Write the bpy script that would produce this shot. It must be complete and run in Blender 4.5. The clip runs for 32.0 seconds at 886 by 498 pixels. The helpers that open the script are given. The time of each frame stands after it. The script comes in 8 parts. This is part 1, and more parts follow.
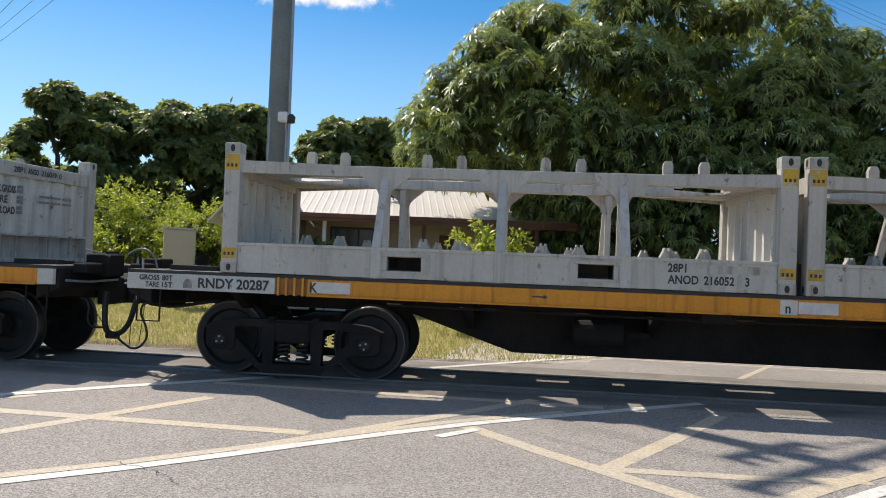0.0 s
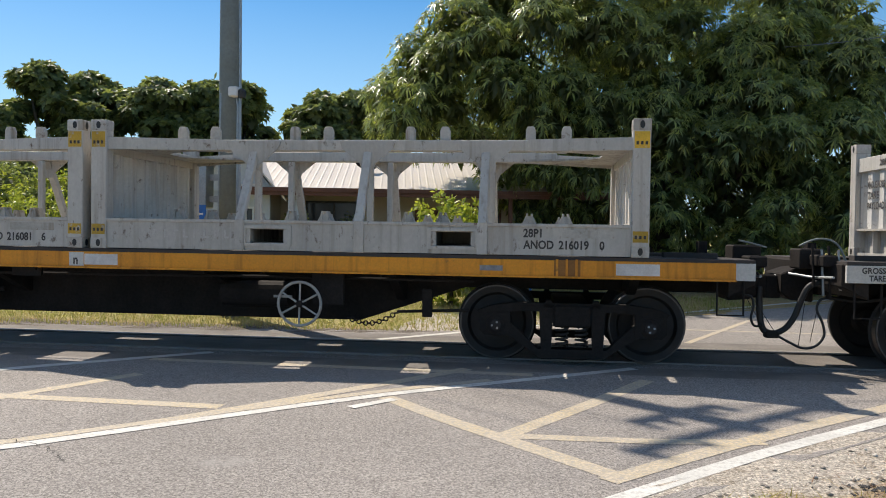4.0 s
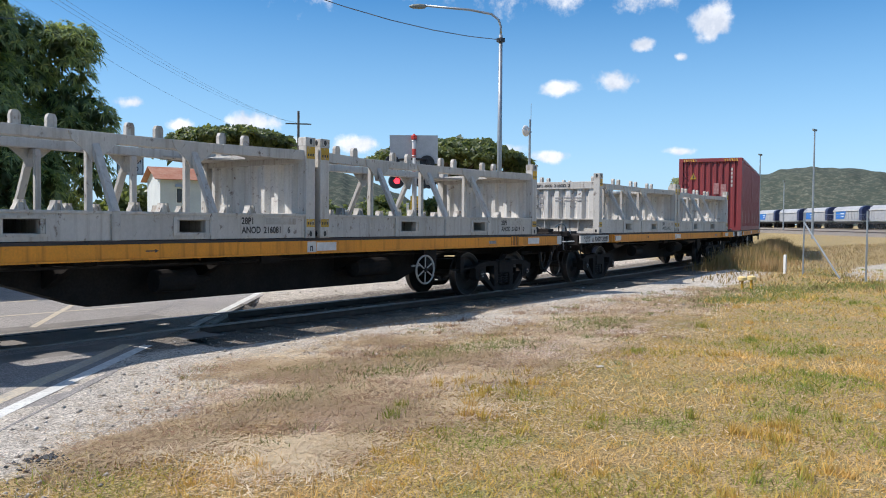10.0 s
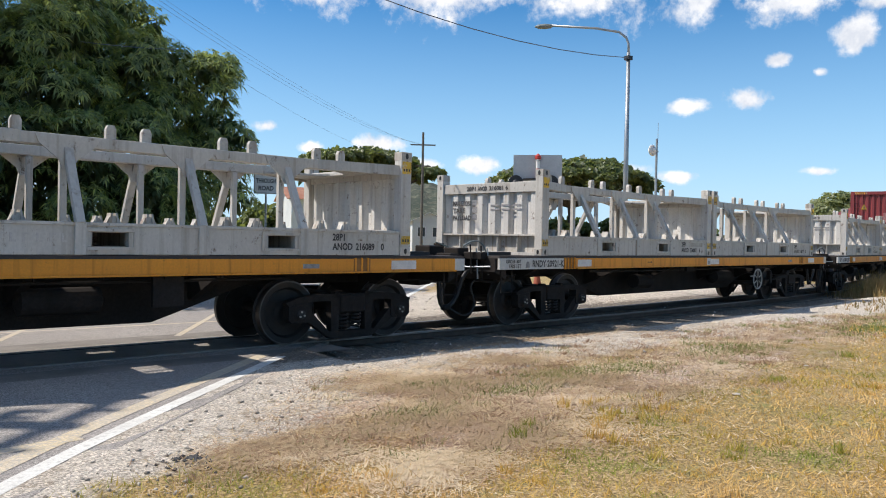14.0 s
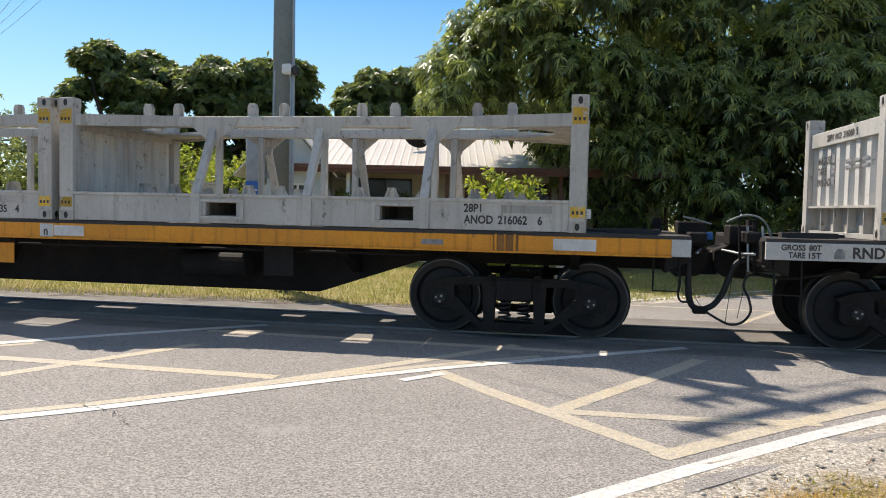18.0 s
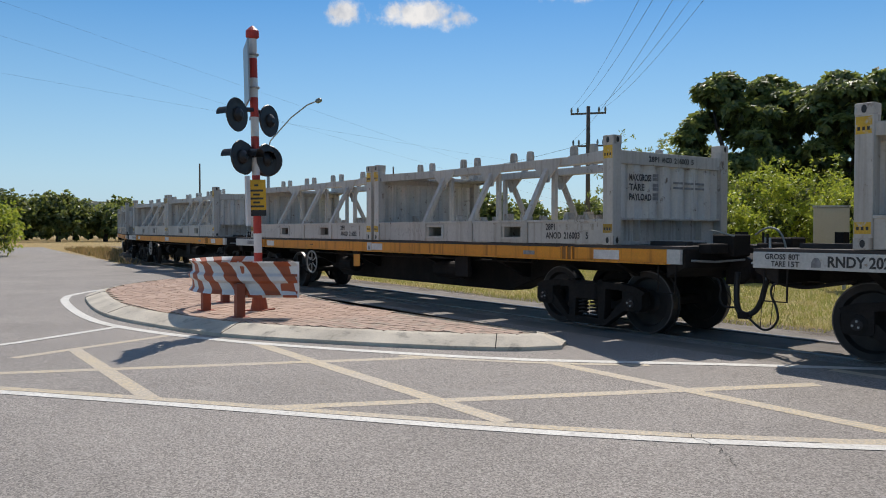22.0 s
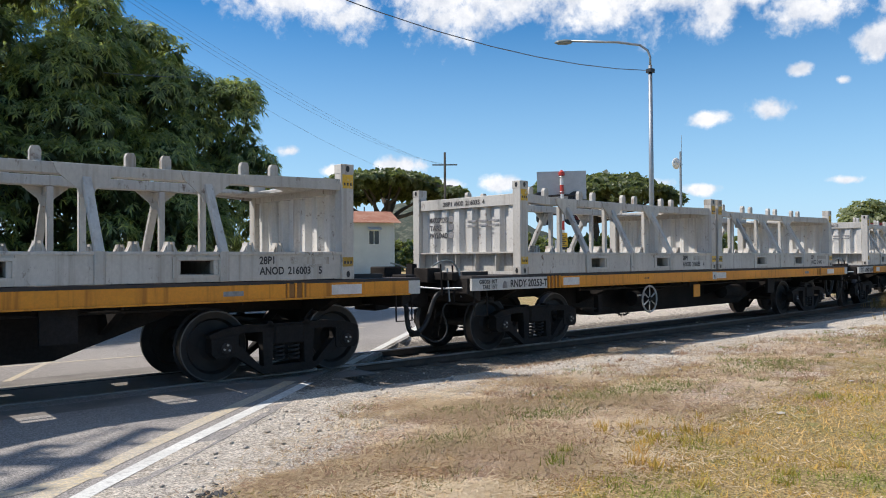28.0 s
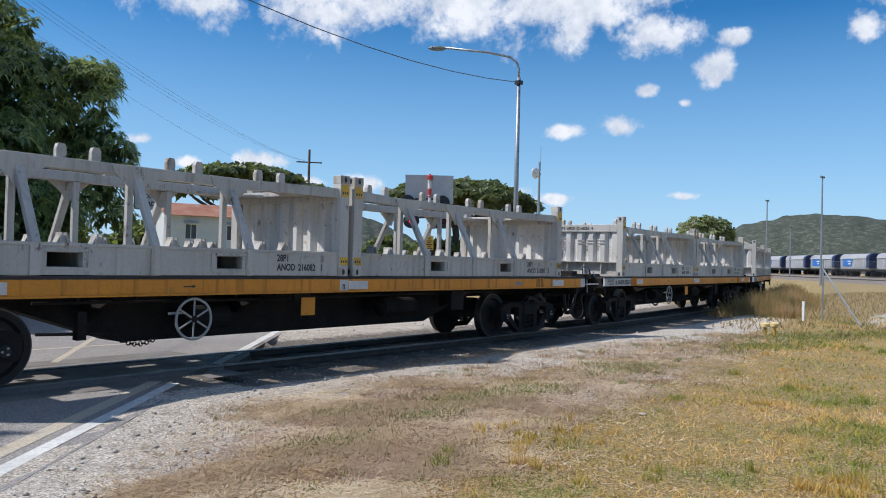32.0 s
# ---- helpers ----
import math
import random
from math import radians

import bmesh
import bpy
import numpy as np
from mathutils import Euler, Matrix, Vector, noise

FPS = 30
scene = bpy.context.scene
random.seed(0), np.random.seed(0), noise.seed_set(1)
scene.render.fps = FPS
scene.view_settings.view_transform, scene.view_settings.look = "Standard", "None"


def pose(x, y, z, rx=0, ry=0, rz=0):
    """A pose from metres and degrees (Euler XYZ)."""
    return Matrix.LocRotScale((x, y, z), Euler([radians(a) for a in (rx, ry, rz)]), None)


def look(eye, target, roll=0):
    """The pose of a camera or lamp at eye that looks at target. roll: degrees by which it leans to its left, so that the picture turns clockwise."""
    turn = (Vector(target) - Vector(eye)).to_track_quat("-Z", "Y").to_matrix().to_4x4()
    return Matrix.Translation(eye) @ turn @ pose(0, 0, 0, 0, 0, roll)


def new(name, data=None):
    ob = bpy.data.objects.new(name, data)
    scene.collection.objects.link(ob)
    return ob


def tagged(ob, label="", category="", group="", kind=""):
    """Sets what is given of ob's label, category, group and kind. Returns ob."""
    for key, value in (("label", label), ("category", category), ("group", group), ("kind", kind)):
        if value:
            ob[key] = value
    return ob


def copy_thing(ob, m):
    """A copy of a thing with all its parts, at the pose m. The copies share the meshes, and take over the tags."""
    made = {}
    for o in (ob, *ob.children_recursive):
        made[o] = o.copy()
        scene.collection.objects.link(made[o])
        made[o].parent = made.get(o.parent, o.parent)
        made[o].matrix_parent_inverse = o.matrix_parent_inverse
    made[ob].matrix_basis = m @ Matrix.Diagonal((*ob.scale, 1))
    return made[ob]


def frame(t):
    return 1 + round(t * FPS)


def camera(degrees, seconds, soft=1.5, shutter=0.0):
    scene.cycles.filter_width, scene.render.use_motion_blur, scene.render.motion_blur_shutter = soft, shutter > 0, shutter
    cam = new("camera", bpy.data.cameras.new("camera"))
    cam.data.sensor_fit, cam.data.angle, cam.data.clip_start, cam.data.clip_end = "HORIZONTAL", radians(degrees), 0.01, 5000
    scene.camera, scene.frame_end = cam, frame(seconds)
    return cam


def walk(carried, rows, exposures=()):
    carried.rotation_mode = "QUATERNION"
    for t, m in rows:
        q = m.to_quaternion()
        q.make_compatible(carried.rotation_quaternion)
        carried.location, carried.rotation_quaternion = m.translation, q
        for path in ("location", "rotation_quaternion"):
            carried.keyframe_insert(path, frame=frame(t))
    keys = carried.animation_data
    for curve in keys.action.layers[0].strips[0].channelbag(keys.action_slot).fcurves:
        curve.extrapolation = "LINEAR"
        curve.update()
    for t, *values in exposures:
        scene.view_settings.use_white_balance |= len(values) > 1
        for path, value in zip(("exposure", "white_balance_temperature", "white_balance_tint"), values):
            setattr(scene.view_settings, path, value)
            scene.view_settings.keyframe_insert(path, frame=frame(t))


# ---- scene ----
# camera: seconds, place, turn
PATH = [
    (0, -0.363, -0.016, 1.415, 90.80, -2.21, 12.81),
    (0.5, -0.144, 0.036, 1.430, 90.84, -1.72, 28.12),
    (1, -0.047, 0.152, 1.462, 91.96, -0.85, 37.14),
    (1.5, 0.151, 0.210, 1.473, 90.65, -0.86, 41.42),
    (2, 0.226, 0.193, 1.473, 89.58, -0.59, 42.74),
    (2.5, 0.232, 0.200, 1.486, 89.24, -0.23, 43.07),
    (3, 0.267, 0.218, 1.498, 89.04, 0.09, 40.15),
    (3.5, 0.312, 0.190, 1.497, 88.95, -0.29, 30.74),
    (4, 0.380, 0.162, 1.429, 88.73, -0.85, 13.03),
    (4.5, 0.485, 0.167, 1.394, 87.93, -1.00, -6.60),
    (6.5, 0.229, 0.036, 1.436, 87.50, -0.59, -41.53),
    (7, 0.234, 0.015, 1.442, 86.98, -0.57, -45.37),
    (7.5, 0.255, 0.018, 1.447, 86.50, -0.94, -47.71),
    (8, 0.254, -0.004, 1.451, 85.89, -1.25, -49.66),
    (8.5, 0.261, -0.003, 1.459, 85.98, -1.64, -50.97),
    (9, 0.268, 0.002, 1.464, 86.09, -1.42, -50.94),
    (9.5, 0.266, 0.001, 1.454, 86.96, -0.80, -49.36),
    (10, 0.268, 0.046, 1.438, 88.01, -0.49, -44.20),
    (10.5, 0.242, 0.117, 1.431, 89.00, -0.45, -36.06),
    (11, 0.185, 0.115, 1.431, 89.23, -0.24, -28.98),
    (11.5, 0.195, 0.180, 1.411, 89.22, -0.01, -25.77),
    (12, 0.210, 0.169, 1.412, 89.29, 0.17, -27.46),
    (12.5, 0.223, 0.136, 1.407, 89.38, -0.18, -31.70),
    (13, 0.223, 0.091, 1.413, 89.45, -0.96, -35.38),
    (13.5, 0.210, 0.092, 1.413, 89.53, -1.07, -37.32),
    (15.5, 0.367, 0.109, 1.413, 87.57, -0.63, -12.90),
    (16, 0.419, 0.148, 1.430, 87.18, 0.06, -2.80),
    (16.5, 0.444, 0.158, 1.410, 87.27, -0.07, 4.49),
    (17, 0.448, 0.144, 1.381, 87.50, -0.33, 9.95),
    (17.5, 0.426, 0.107, 1.417, 87.09, -0.03, 13.48),
    (18, 0.366, 0.121, 1.411, 87.08, -1.21, 16.57),
    (18.5, 0.246, 0.197, 1.373, 87.68, -1.80, 22.42),
    (19, 0.087, 0.247, 1.370, 87.87, -1.80, 30.42),
    (19.5, 0.057, 0.303, 1.367, 88.06, -1.70, 40.70),
    (20, 0.134, 0.413, 1.373, 88.68, -2.23, 48.77),
    (20.5, 0.167, 0.469, 1.378, 88.81, -1.86, 53.57),
    (21, 0.164, 0.493, 1.378, 88.55, -0.65, 56.50),
    (21.5, 0.153, 0.500, 1.374, 88.60, -0.12, 58.55),
    (22, 0.145, 0.498, 1.374, 88.65, -0.07, 59.52),
    (22.5, 0.161, 0.494, 1.380, 88.49, -0.11, 57.15),
    (23, 0.216, 0.524, 1.392, 88.55, 0.11, 41.36),
    (23.5, 0.309, 0.544, 1.385, 88.48, 0.15, 16.71),
    (24, 0.337, 0.547, 1.338, 88.49, 0.73, -2.86),
    (24.5, 0.490, 0.470, 1.323, 88.57, 1.75, -15.50),
    (25, 0.517, 0.354, 1.344, 88.27, 0.83, -21.50),
    (25.5, 0.612, 0.325, 1.335, 89.15, 1.29, -24.18),
    (27.5, 0.312, 0.263, 1.425, 91.02, 0.25, -30.94),
    (28, 0.314, 0.271, 1.421, 90.78, 0.37, -33.70),
    (28.5, 0.315, 0.250, 1.420, 90.70, 0.44, -36.97),
    (29, 0.315, 0.230, 1.422, 90.64, 0.55, -40.71),
    (29.5, 0.311, 0.197, 1.436, 91.62, 0.02, -45.60),
    (30, 0.311, 0.193, 1.435, 91.84, -0.09, -49.14),
    (30.5, 0.294, 0.207, 1.437, 91.78, -0.34, -51.51),
    (31, 0.255, 0.279, 1.434, 91.70, -1.10, -49.79),
    (31.5, 0.171, 0.357, 1.426, 90.96, -1.64, -45.86),
    (32, 0.115, 0.398, 1.429, 90.94, -1.49, -43.94),
]
cam = camera(58.7, 32.0, 1.0)
# stops and white balance, as the camera drifts between the bright left and the darker right
EXPOSURES = tuple((t, e, k - 330, 12) for t, e, k in (
    (0, 0.35, 7200), (1, -0.02, 7000), (2, 0.0, 7000), (3.5, 0.1, 7200), (4.5, 0.4, 7300), (6.5, 0.25, 6700), (9, 0.2, 6450), (11, 0.35, 6500), (12, 0.35, 6550), (13, 0.3, 6600), (16, 0.5, 7300), (18, 0.45, 7300), (19, 0.2, 7200),
    (20, 0.0, 7100), (21.5, -0.1, 6950), (22.5, -0.1, 6950), (23, -0.05, 6900), (23.5, 0.25, 7200), (24.5, 0.5, 7150), (25.5, 0.5, 7000), (28, 0.25, 6700), (30, 0.1, 6350), (32, 0.05, 6300)))
walk(cam, [(t, pose(*r)) for t, *r in PATH], EXPOSURES)

# ---- daylight: high sun beyond the train, towards the far left ----
SUN_ELEV, SUN_TO = radians(49), Vector((-0.79, 0.61))
sun = new("sun", bpy.data.lights.new("sun", "SUN"))
sun.data.energy, sun.data.angle, sun.data.color = 4.5, radians(0.55), (1.0, 0.95, 0.87)
to_sun = Vector((SUN_TO.x * math.cos(SUN_ELEV), SUN_TO.y * math.cos(SUN_ELEV), math.sin(SUN_ELEV)))
sun.matrix_world = look(to_sun * 60, (0, 0, 0))
world = bpy.data.worlds.new("sky")
scene.world = world
world.use_nodes = True
wn, wl = world.node_tree.nodes, world.node_tree.links
wn.clear()
w_out, w_bg, w_sky = wn.new("ShaderNodeOutputWorld"), wn.new("ShaderNodeBackground"), wn.new("ShaderNodeTexSky")
w_sky.sky_type, w_sky.sun_disc = "NISHITA", False
w_sky.sun_elevation, w_sky.sun_rotation = SUN_ELEV, math.atan2(SUN_TO.x, SUN_TO.y) % math.tau
w_sky.air_density, w_sky.dust_density, w_sky.ozone_density = 1.0, 0.15, 2.5
w_bg.inputs["Strength"].default_value = 0.105
# fair-weather clouds: azimuth, elevation, half width, half height (degrees), weight
CLOUDS = [(23.8, 18.2, 6.6, 3.0), (35.3, 19.0, 8.2, 4.0), (44.5, 18.8, 7.2, 3.9), (52.5, 18.6, 9.8, 4.0), (58.5, 16.2, 3.8, 2.1), (22.7, 7.8, 1.8, 0.6), (52.5, 9.5, 1.7, 0.7), (56.2, 9.9, 1.7, 0.95),
          (58.2, 12.3, 0.9, 0.6), (62.9, 13.6, 1.5, 1.35), (64.1, 15.7, 1.2, 0.8), (71.9, 15.3, 1.2, 1.4), (75.3, 17.1, 3.3, 0.9), (30.4, 6.8, 2.5, 0.8), (38.2, 5.4, 2.5, 0.8), (60.7, 11.4, 0.7, 0.4),
          (52.1, 4.8, 1.6, 0.5), (-22.6, 18.3, 5.9, 1.3), (-66.6, 15.3, 1.9, 1.1), (-61.2, 15.2, 3.4, 1.2), (-50.3, 16.7, 3.6, 1.1), (-71.5, 2.6, 1.2, 0.5), (25.8, 6.4, 1.2, 0.5), (34.2, 5.4, 1.6, 0.6), (47.5, 5.2, 2.6, 0.6), (61, 5.0, 1.6, 0.4)]
w_tc, w_noise, w_noise2 = wn.new("ShaderNodeTexCoord"), wn.new("ShaderNodeTexNoise"), wn.new("ShaderNodeTexNoise")
w_noise3, w_noise4 = wn.new("ShaderNodeTexNoise"), wn.new("ShaderNodeTexNoise")
for nd, sc, det in ((w_noise, 19.0, 9.0), (w_noise2, 24.0, 6.0), (w_noise3, 62.0, 6.0), (w_noise4, 3.2, 9.0)):
    nd.inputs["Scale"].default_value, nd.inputs["Detail"].default_value, nd.inputs["Roughness"].default_value = sc, det, 0.62
    wl.new(w_tc.outputs["Generated"], nd.inputs["Vector"])


def w_math(op, a, b):
    nd = wn.new("ShaderNodeMath")
    nd.operation = op
    for i, v in enumerate((a, b)):
        if isinstance(v, (int, float)):
            nd.inputs[i].default_value = v
        else:
            wl.new(v, nd.inputs[i])
    return nd.outputs[0]


w_near = None
for az, el, w, h in CLOUDS:
    a, e = radians(az), radians(el)
    c = Vector((math.sin(a) * math.cos(e), math.cos(a) * math.cos(e), math.sin(e)))
    r = Vector((math.cos(a), -math.sin(a), 0))
    u = r.cross(c)
    d = wn.new("ShaderNodeVectorMath")
    d.operation = "SUBTRACT"
    wl.new(w_tc.outputs["Generated"], d.inputs[0])
    d.inputs[1].default_value = c
    q = []
    for v, k in ((r, w), (u, h)):
        dot = wn.new("ShaderNodeVectorMath")
        dot.operation = "DOT_PRODUCT"
        wl.new(d.outputs[0], dot.inputs[0])
        dot.inputs[1].default_value = v / radians(k)
        q.append(w_math("MULTIPLY", dot.outputs["Value"], dot.outputs["Value"]))
    s = w_math("ADD", *q)
    w_near = s if w_near is None else w_math("MINIMUM", w_near, s)
w_edge = w_math("SUBTRACT", 1.0, w_math("SQRT", w_math("MINIMUM", w_near, 4.0), 0.0))
w_puff = w_math("ADD", w_math("MULTIPLY", w_math("SUBTRACT", w_noise.outputs[0], 0.5), 2.5), w_math("MULTIPLY", w_math("SUBTRACT", w_noise3.outputs[0], 0.5), 0.9))
w_den = w_math("ADD", w_math("MULTIPLY", w_edge, 1.15), w_puff)
# broken cumulus overhead, above the camera's strip of sky: unseen, added for whiter fill
w_sep = wn.new("ShaderNodeSeparateXYZ")
wl.new(w_tc.outputs["Generated"], w_sep.inputs[0])
w_high = wn.new("ShaderNodeMapRange")
w_high.inputs["From Min"].default_value, w_high.inputs["From Max"].default_value, w_high.inputs["To Min"].default_value, w_high.inputs["To Max"].default_value = 0.36, 0.52, -2.0, 0.22
wl.new(w_sep.outputs["Z"], w_high.inputs["Value"])
w_den = w_math("MAXIMUM", w_den, w_math("ADD", w_high.outputs[0], w_math("MULTIPLY", w_math("SUBTRACT", w_noise4.outputs[0], 0.5), 4.0)))
w_mask = wn.new("ShaderNodeMapRange")
w_mask.interpolation_type = "SMOOTHSTEP"
w_mask.inputs["From Min"].default_value, w_mask.inputs["From Max"].default_value = 0.06, 0.80
wl.new(w_den, w_mask.inputs["Value"])
w_col = wn.new("ShaderNodeMix")
w_col.data_type = "RGBA"
w_col.inputs["A"].default_value, w_col.inputs["B"].default_value = (5.6, 6.0, 6.6, 1), (8.6, 8.6, 8.5, 1)
w_lum = wn.new("ShaderNodeMapRange")
w_lum.inputs["From Min"].default_value, w_lum.inputs["From Max"].default_value = 0.36, 0.62
wl.new(w_noise2.outputs[0], w_lum.inputs["Value"])
wl.new(w_lum.outputs[0], w_col.inputs["Factor"])
w_hs = wn.new("ShaderNodeHueSaturation")
w_hs.inputs["Saturation"].default_value, w_hs.inputs["Value"].default_value = 1.42, 1.0
wl.new(w_sky.outputs[0], w_hs.inputs["Color"])
w_mix = wn.new("ShaderNodeMix")
w_mix.data_type = "RGBA"
wl.new(w_mask.outputs[0], w_mix.inputs["Factor"])
# pale blue haze low over the horizon
w_low, w_haze = wn.new("ShaderNodeMapRange"), wn.new("ShaderNodeMix")
wl.new(w_sep.outputs["Z"], w_low.inputs["Value"])
for k, v in zip(("From Min", "From Max", "To Min", "To Max"), (0.0, 0.30, 0.8, 0.0)):
    w_low.inputs[k].default_value = v
w_haze.data_type = "RGBA"
wl.new(w_low.outputs[0], w_haze.inputs["Factor"])
wl.new(w_hs.outputs[0], w_haze.inputs["A"])
w_haze.inputs["B"].default_value = (3.6, 6.0, 8.4, 1)
wl.new(w_haze.outputs["Result"], w_mix.inputs["A"])
wl.new(w_col.outputs["Result"], w_mix.inputs["B"])
wl.new(w_mix.outputs["Result"], w_bg.inputs[0])
wl.new(w_bg.outputs[0], w_out.inputs[0])

# ---- materials ----
def mat(name, c1, c2=None, rough=0.6, metal=0.0, scale=6.0, fine=60.0, bump=0.2, spread=0.12, rand=0.0, wear=None, wear_amount=0.5, wear_scale=3.0, spec=0.5, stretch=(1, 1, 1), trans=0.0, speck=None, streak=0.0):
    """A surface with large and fine variation, fine relief, optional worn or stained patches and tint by piece."""
    m = bpy.data.materials.new(name)
    m.use_nodes = True
    n, l = m.node_tree.nodes, m.node_tree.links
    b = n["Principled BSDF"]
    c2 = c2 or tuple(v * 0.75 for v in c1)
    tc = n.new("ShaderNodeTexCoord")
    mp = n.new("ShaderNodeMapping")
    mp.inputs["Scale"].default_value = stretch
    l.new(tc.outputs["Object"], mp.inputs[0])
    if rand:
        oi, shift = n.new("ShaderNodeObjectInfo"), n.new("ShaderNodeMath")
        shift.operation = "MULTIPLY"
        shift.inputs[1].default_value = 57.0
        l.new(oi.outputs["Random"], shift.inputs[0])
        l.new(shift.outputs[0], mp.inputs["Location"])

    def tex(sc, detail=4.0, r=0.6):
        t = n.new("ShaderNodeTexNoise")
        t.inputs["Scale"].default_value, t.inputs["Detail"].default_value, t.inputs["Roughness"].default_value = sc, detail, r
        l.new(mp.outputs[0], t.inputs["Vector"])
        return t.outputs[0]

    def ramp(src, lo, hi):
        r = n.new("ShaderNodeMapRange")
        r.inputs["From Min"].default_value, r.inputs["From Max"].default_value = lo, hi
        l.new(src, r.inputs["Value"])
        return r.outputs[0]

    def mix(f, a, bb):
        x = n.new("ShaderNodeMix")
        x.data_type = "RGBA"
        for sock, v in ((x.inputs["Factor"], f), (x.inputs["A"], a), (x.inputs["B"], bb)):
            if hasattr(v, "links"):
                l.new(v, sock)
            else:
                sock.default_value = v if isinstance(v, float) else (*v, 1.0)
        return x.outputs["Result"]

    big, small = tex(scale), tex(fine, 3.0, 0.7)
    col = mix(ramp(big, 0.35, 0.65), c1, c2)
    dark = mix(ramp(small, 0.3, 0.7), tuple(v * (1 - spread) for v in (1, 1, 1)), tuple(v * (1 + spread) for v in (1, 1, 1)))
    x = n.new("ShaderNodeMix")
    x.data_type, x.blend_type = "RGBA", "MULTIPLY"
    x.inputs["Factor"].default_value = 1.0
    l.new(col, x.inputs["A"])
    l.new(dark, x.inputs["B"])
    col = x.outputs["Result"]
    if speck:
        vo, vs, vx = n.new("ShaderNodeTexVoronoi"), n.new("ShaderNodeSeparateColor"), n.new("ShaderNodeMix")
        vo.inputs["Scale"].default_value = speck[0]
        l.new(mp.outputs[0], vo.inputs["Vector"])
        l.new(vo.outputs["Color"], vs.inputs[0])
        vx.data_type, vx.blend_type = "RGBA", "MULTIPLY"
        vx.inputs["Factor"].default_value = 1.0
        l.new(col, vx.inputs["A"])
        l.new(mix(vs.outputs[0], (speck[1],) * 3, (speck[2],) * 3), vx.inputs["B"])
        col = vx.outputs["Result"]
    if streak:
        sm_, st = n.new("ShaderNodeMapping"), n.new("ShaderNodeTexNoise")
        sm_.inputs["Scale"].default_value = (14, 14, 0.9)
        l.new(mp.outputs[0], sm_.inputs[0])
        l.new(sm_.outputs[0], st.inputs["Vector"])
        st.inputs["Scale"].default_value, st.inputs["Detail"].default_value = 1.0, 5.0
        col = mix(ramp(st.outputs[0], 0.52, 0.92 - 0.3 * streak), col, tuple(v * 0.55 * k for v, k in zip(c1, (1.0, 0.9, 0.8))))
    if wear:
        w = ramp(tex(wear_scale, 8.0, 0.72), 0.75 - 0.35 * wear_amount, 0.85 - 0.35 * wear_amount)
        col = mix(w, col, wear)
    if rand:
        hs = n.new("ShaderNodeHueSaturation")
        r = n.new("ShaderNodeMapRange")
        r.inputs["To Min"].default_value, r.inputs["To Max"].default_value = 1 - rand, 1 + rand
        l.new(oi.outputs["Random"], r.inputs["Value"])
        l.new(r.outputs[0], hs.inputs["Value"])
        l.new(col, hs.inputs["Color"])
        col = hs.outputs[0]
    l.new(col, b.inputs["Base Color"])
    b.inputs["Metallic"].default_value = metal
    b.inputs["Specular IOR Level"].default_value = spec
    rr = n.new("ShaderNodeMapRange")
    rr.inputs["To Min"].default_value, rr.inputs["To Max"].default_value = max(0.02, rough - 0.12), min(1.0, rough + 0.12)
    l.new(small, rr.inputs["Value"])
    l.new(rr.outputs[0], b.inputs["Roughness"])
    if bump:
        bp = n.new("ShaderNodeBump")
        bp.inputs["Strength"].default_value, bp.inputs["Distance"].default_value = bump, 0.01
        l.new(small, bp.inputs["Height"])
        l.new(bp.outputs[0], b.inputs["Normal"])
    if trans:
        b.inputs["Transmission Weight"].default_value = trans
    return m


def glow(name, color, strength):
    m = bpy.data.materials.new(name)
    m.use_nodes = True
    b = m.node_tree.nodes["Principled BSDF"]
    b.inputs["Base Color"].default_value = (*color, 1)
    b.inputs["Emission Color"].default_value, b.inputs["Emission Strength"].default_value = (*color, 1), strength
    return m


M = {}
M["asphalt"] = mat("asphalt", (0.30, 0.272, 0.243), (0.25, 0.227, 0.203), 0.85, scale=0.5, fine=45, bump=0.8, spread=0.25, wear=(0.34, 0.315, 0.285), wear_amount=0.45, wear_scale=0.8, spec=0.3, speck=(105, 0.55, 1.5))
M["asphalt_patch"] = mat("asphalt_patch", (0.165, 0.148, 0.13), (0.24, 0.215, 0.19), 0.85, scale=1.5, fine=60, bump=0.6, spread=0.3, spec=0.3)
M["white_line"] = mat("white_line", (0.70, 0.68, 0.62), (0.58, 0.56, 0.505), 0.75, scale=3, fine=70, bump=0.3, spread=0.15, wear=(0.46, 0.435, 0.395), wear_amount=0.66, wear_scale=22)
M["yellow_line"] = mat("yellow_line", (0.56, 0.455, 0.29), (0.51, 0.435, 0.33), 0.75, scale=1.3, fine=70, bump=0.3, spread=0.12, wear=(0.38, 0.34, 0.285), wear_amount=0.78, wear_scale=30, speck=(75, 0.8, 1.15))
M["concrete"] = mat("concrete", (0.64, 0.57, 0.455), (0.47, 0.415, 0.33), 0.85, scale=1.5, fine=60, bump=0.5, wear=(0.30, 0.27, 0.22), wear_amount=0.5)
M["paver"] = mat("paver", (0.44, 0.30, 0.225), (0.38, 0.265, 0.20), 0.85, scale=4, fine=80, bump=0.4, rand=0.13, wear=(0.34, 0.28, 0.21), wear_amount=0.7)
M["sand"] = mat("sand", (0.30, 0.24, 0.17), None, 0.9, fine=90)
M["gravel"] = mat("gravel", (0.27, 0.225, 0.175), (0.19, 0.155, 0.12), 0.9, scale=0.9, fine=30, bump=0.9, spread=0.35, wear=(0.34, 0.29, 0.23), wear_amount=0.6, wear_scale=1.5)
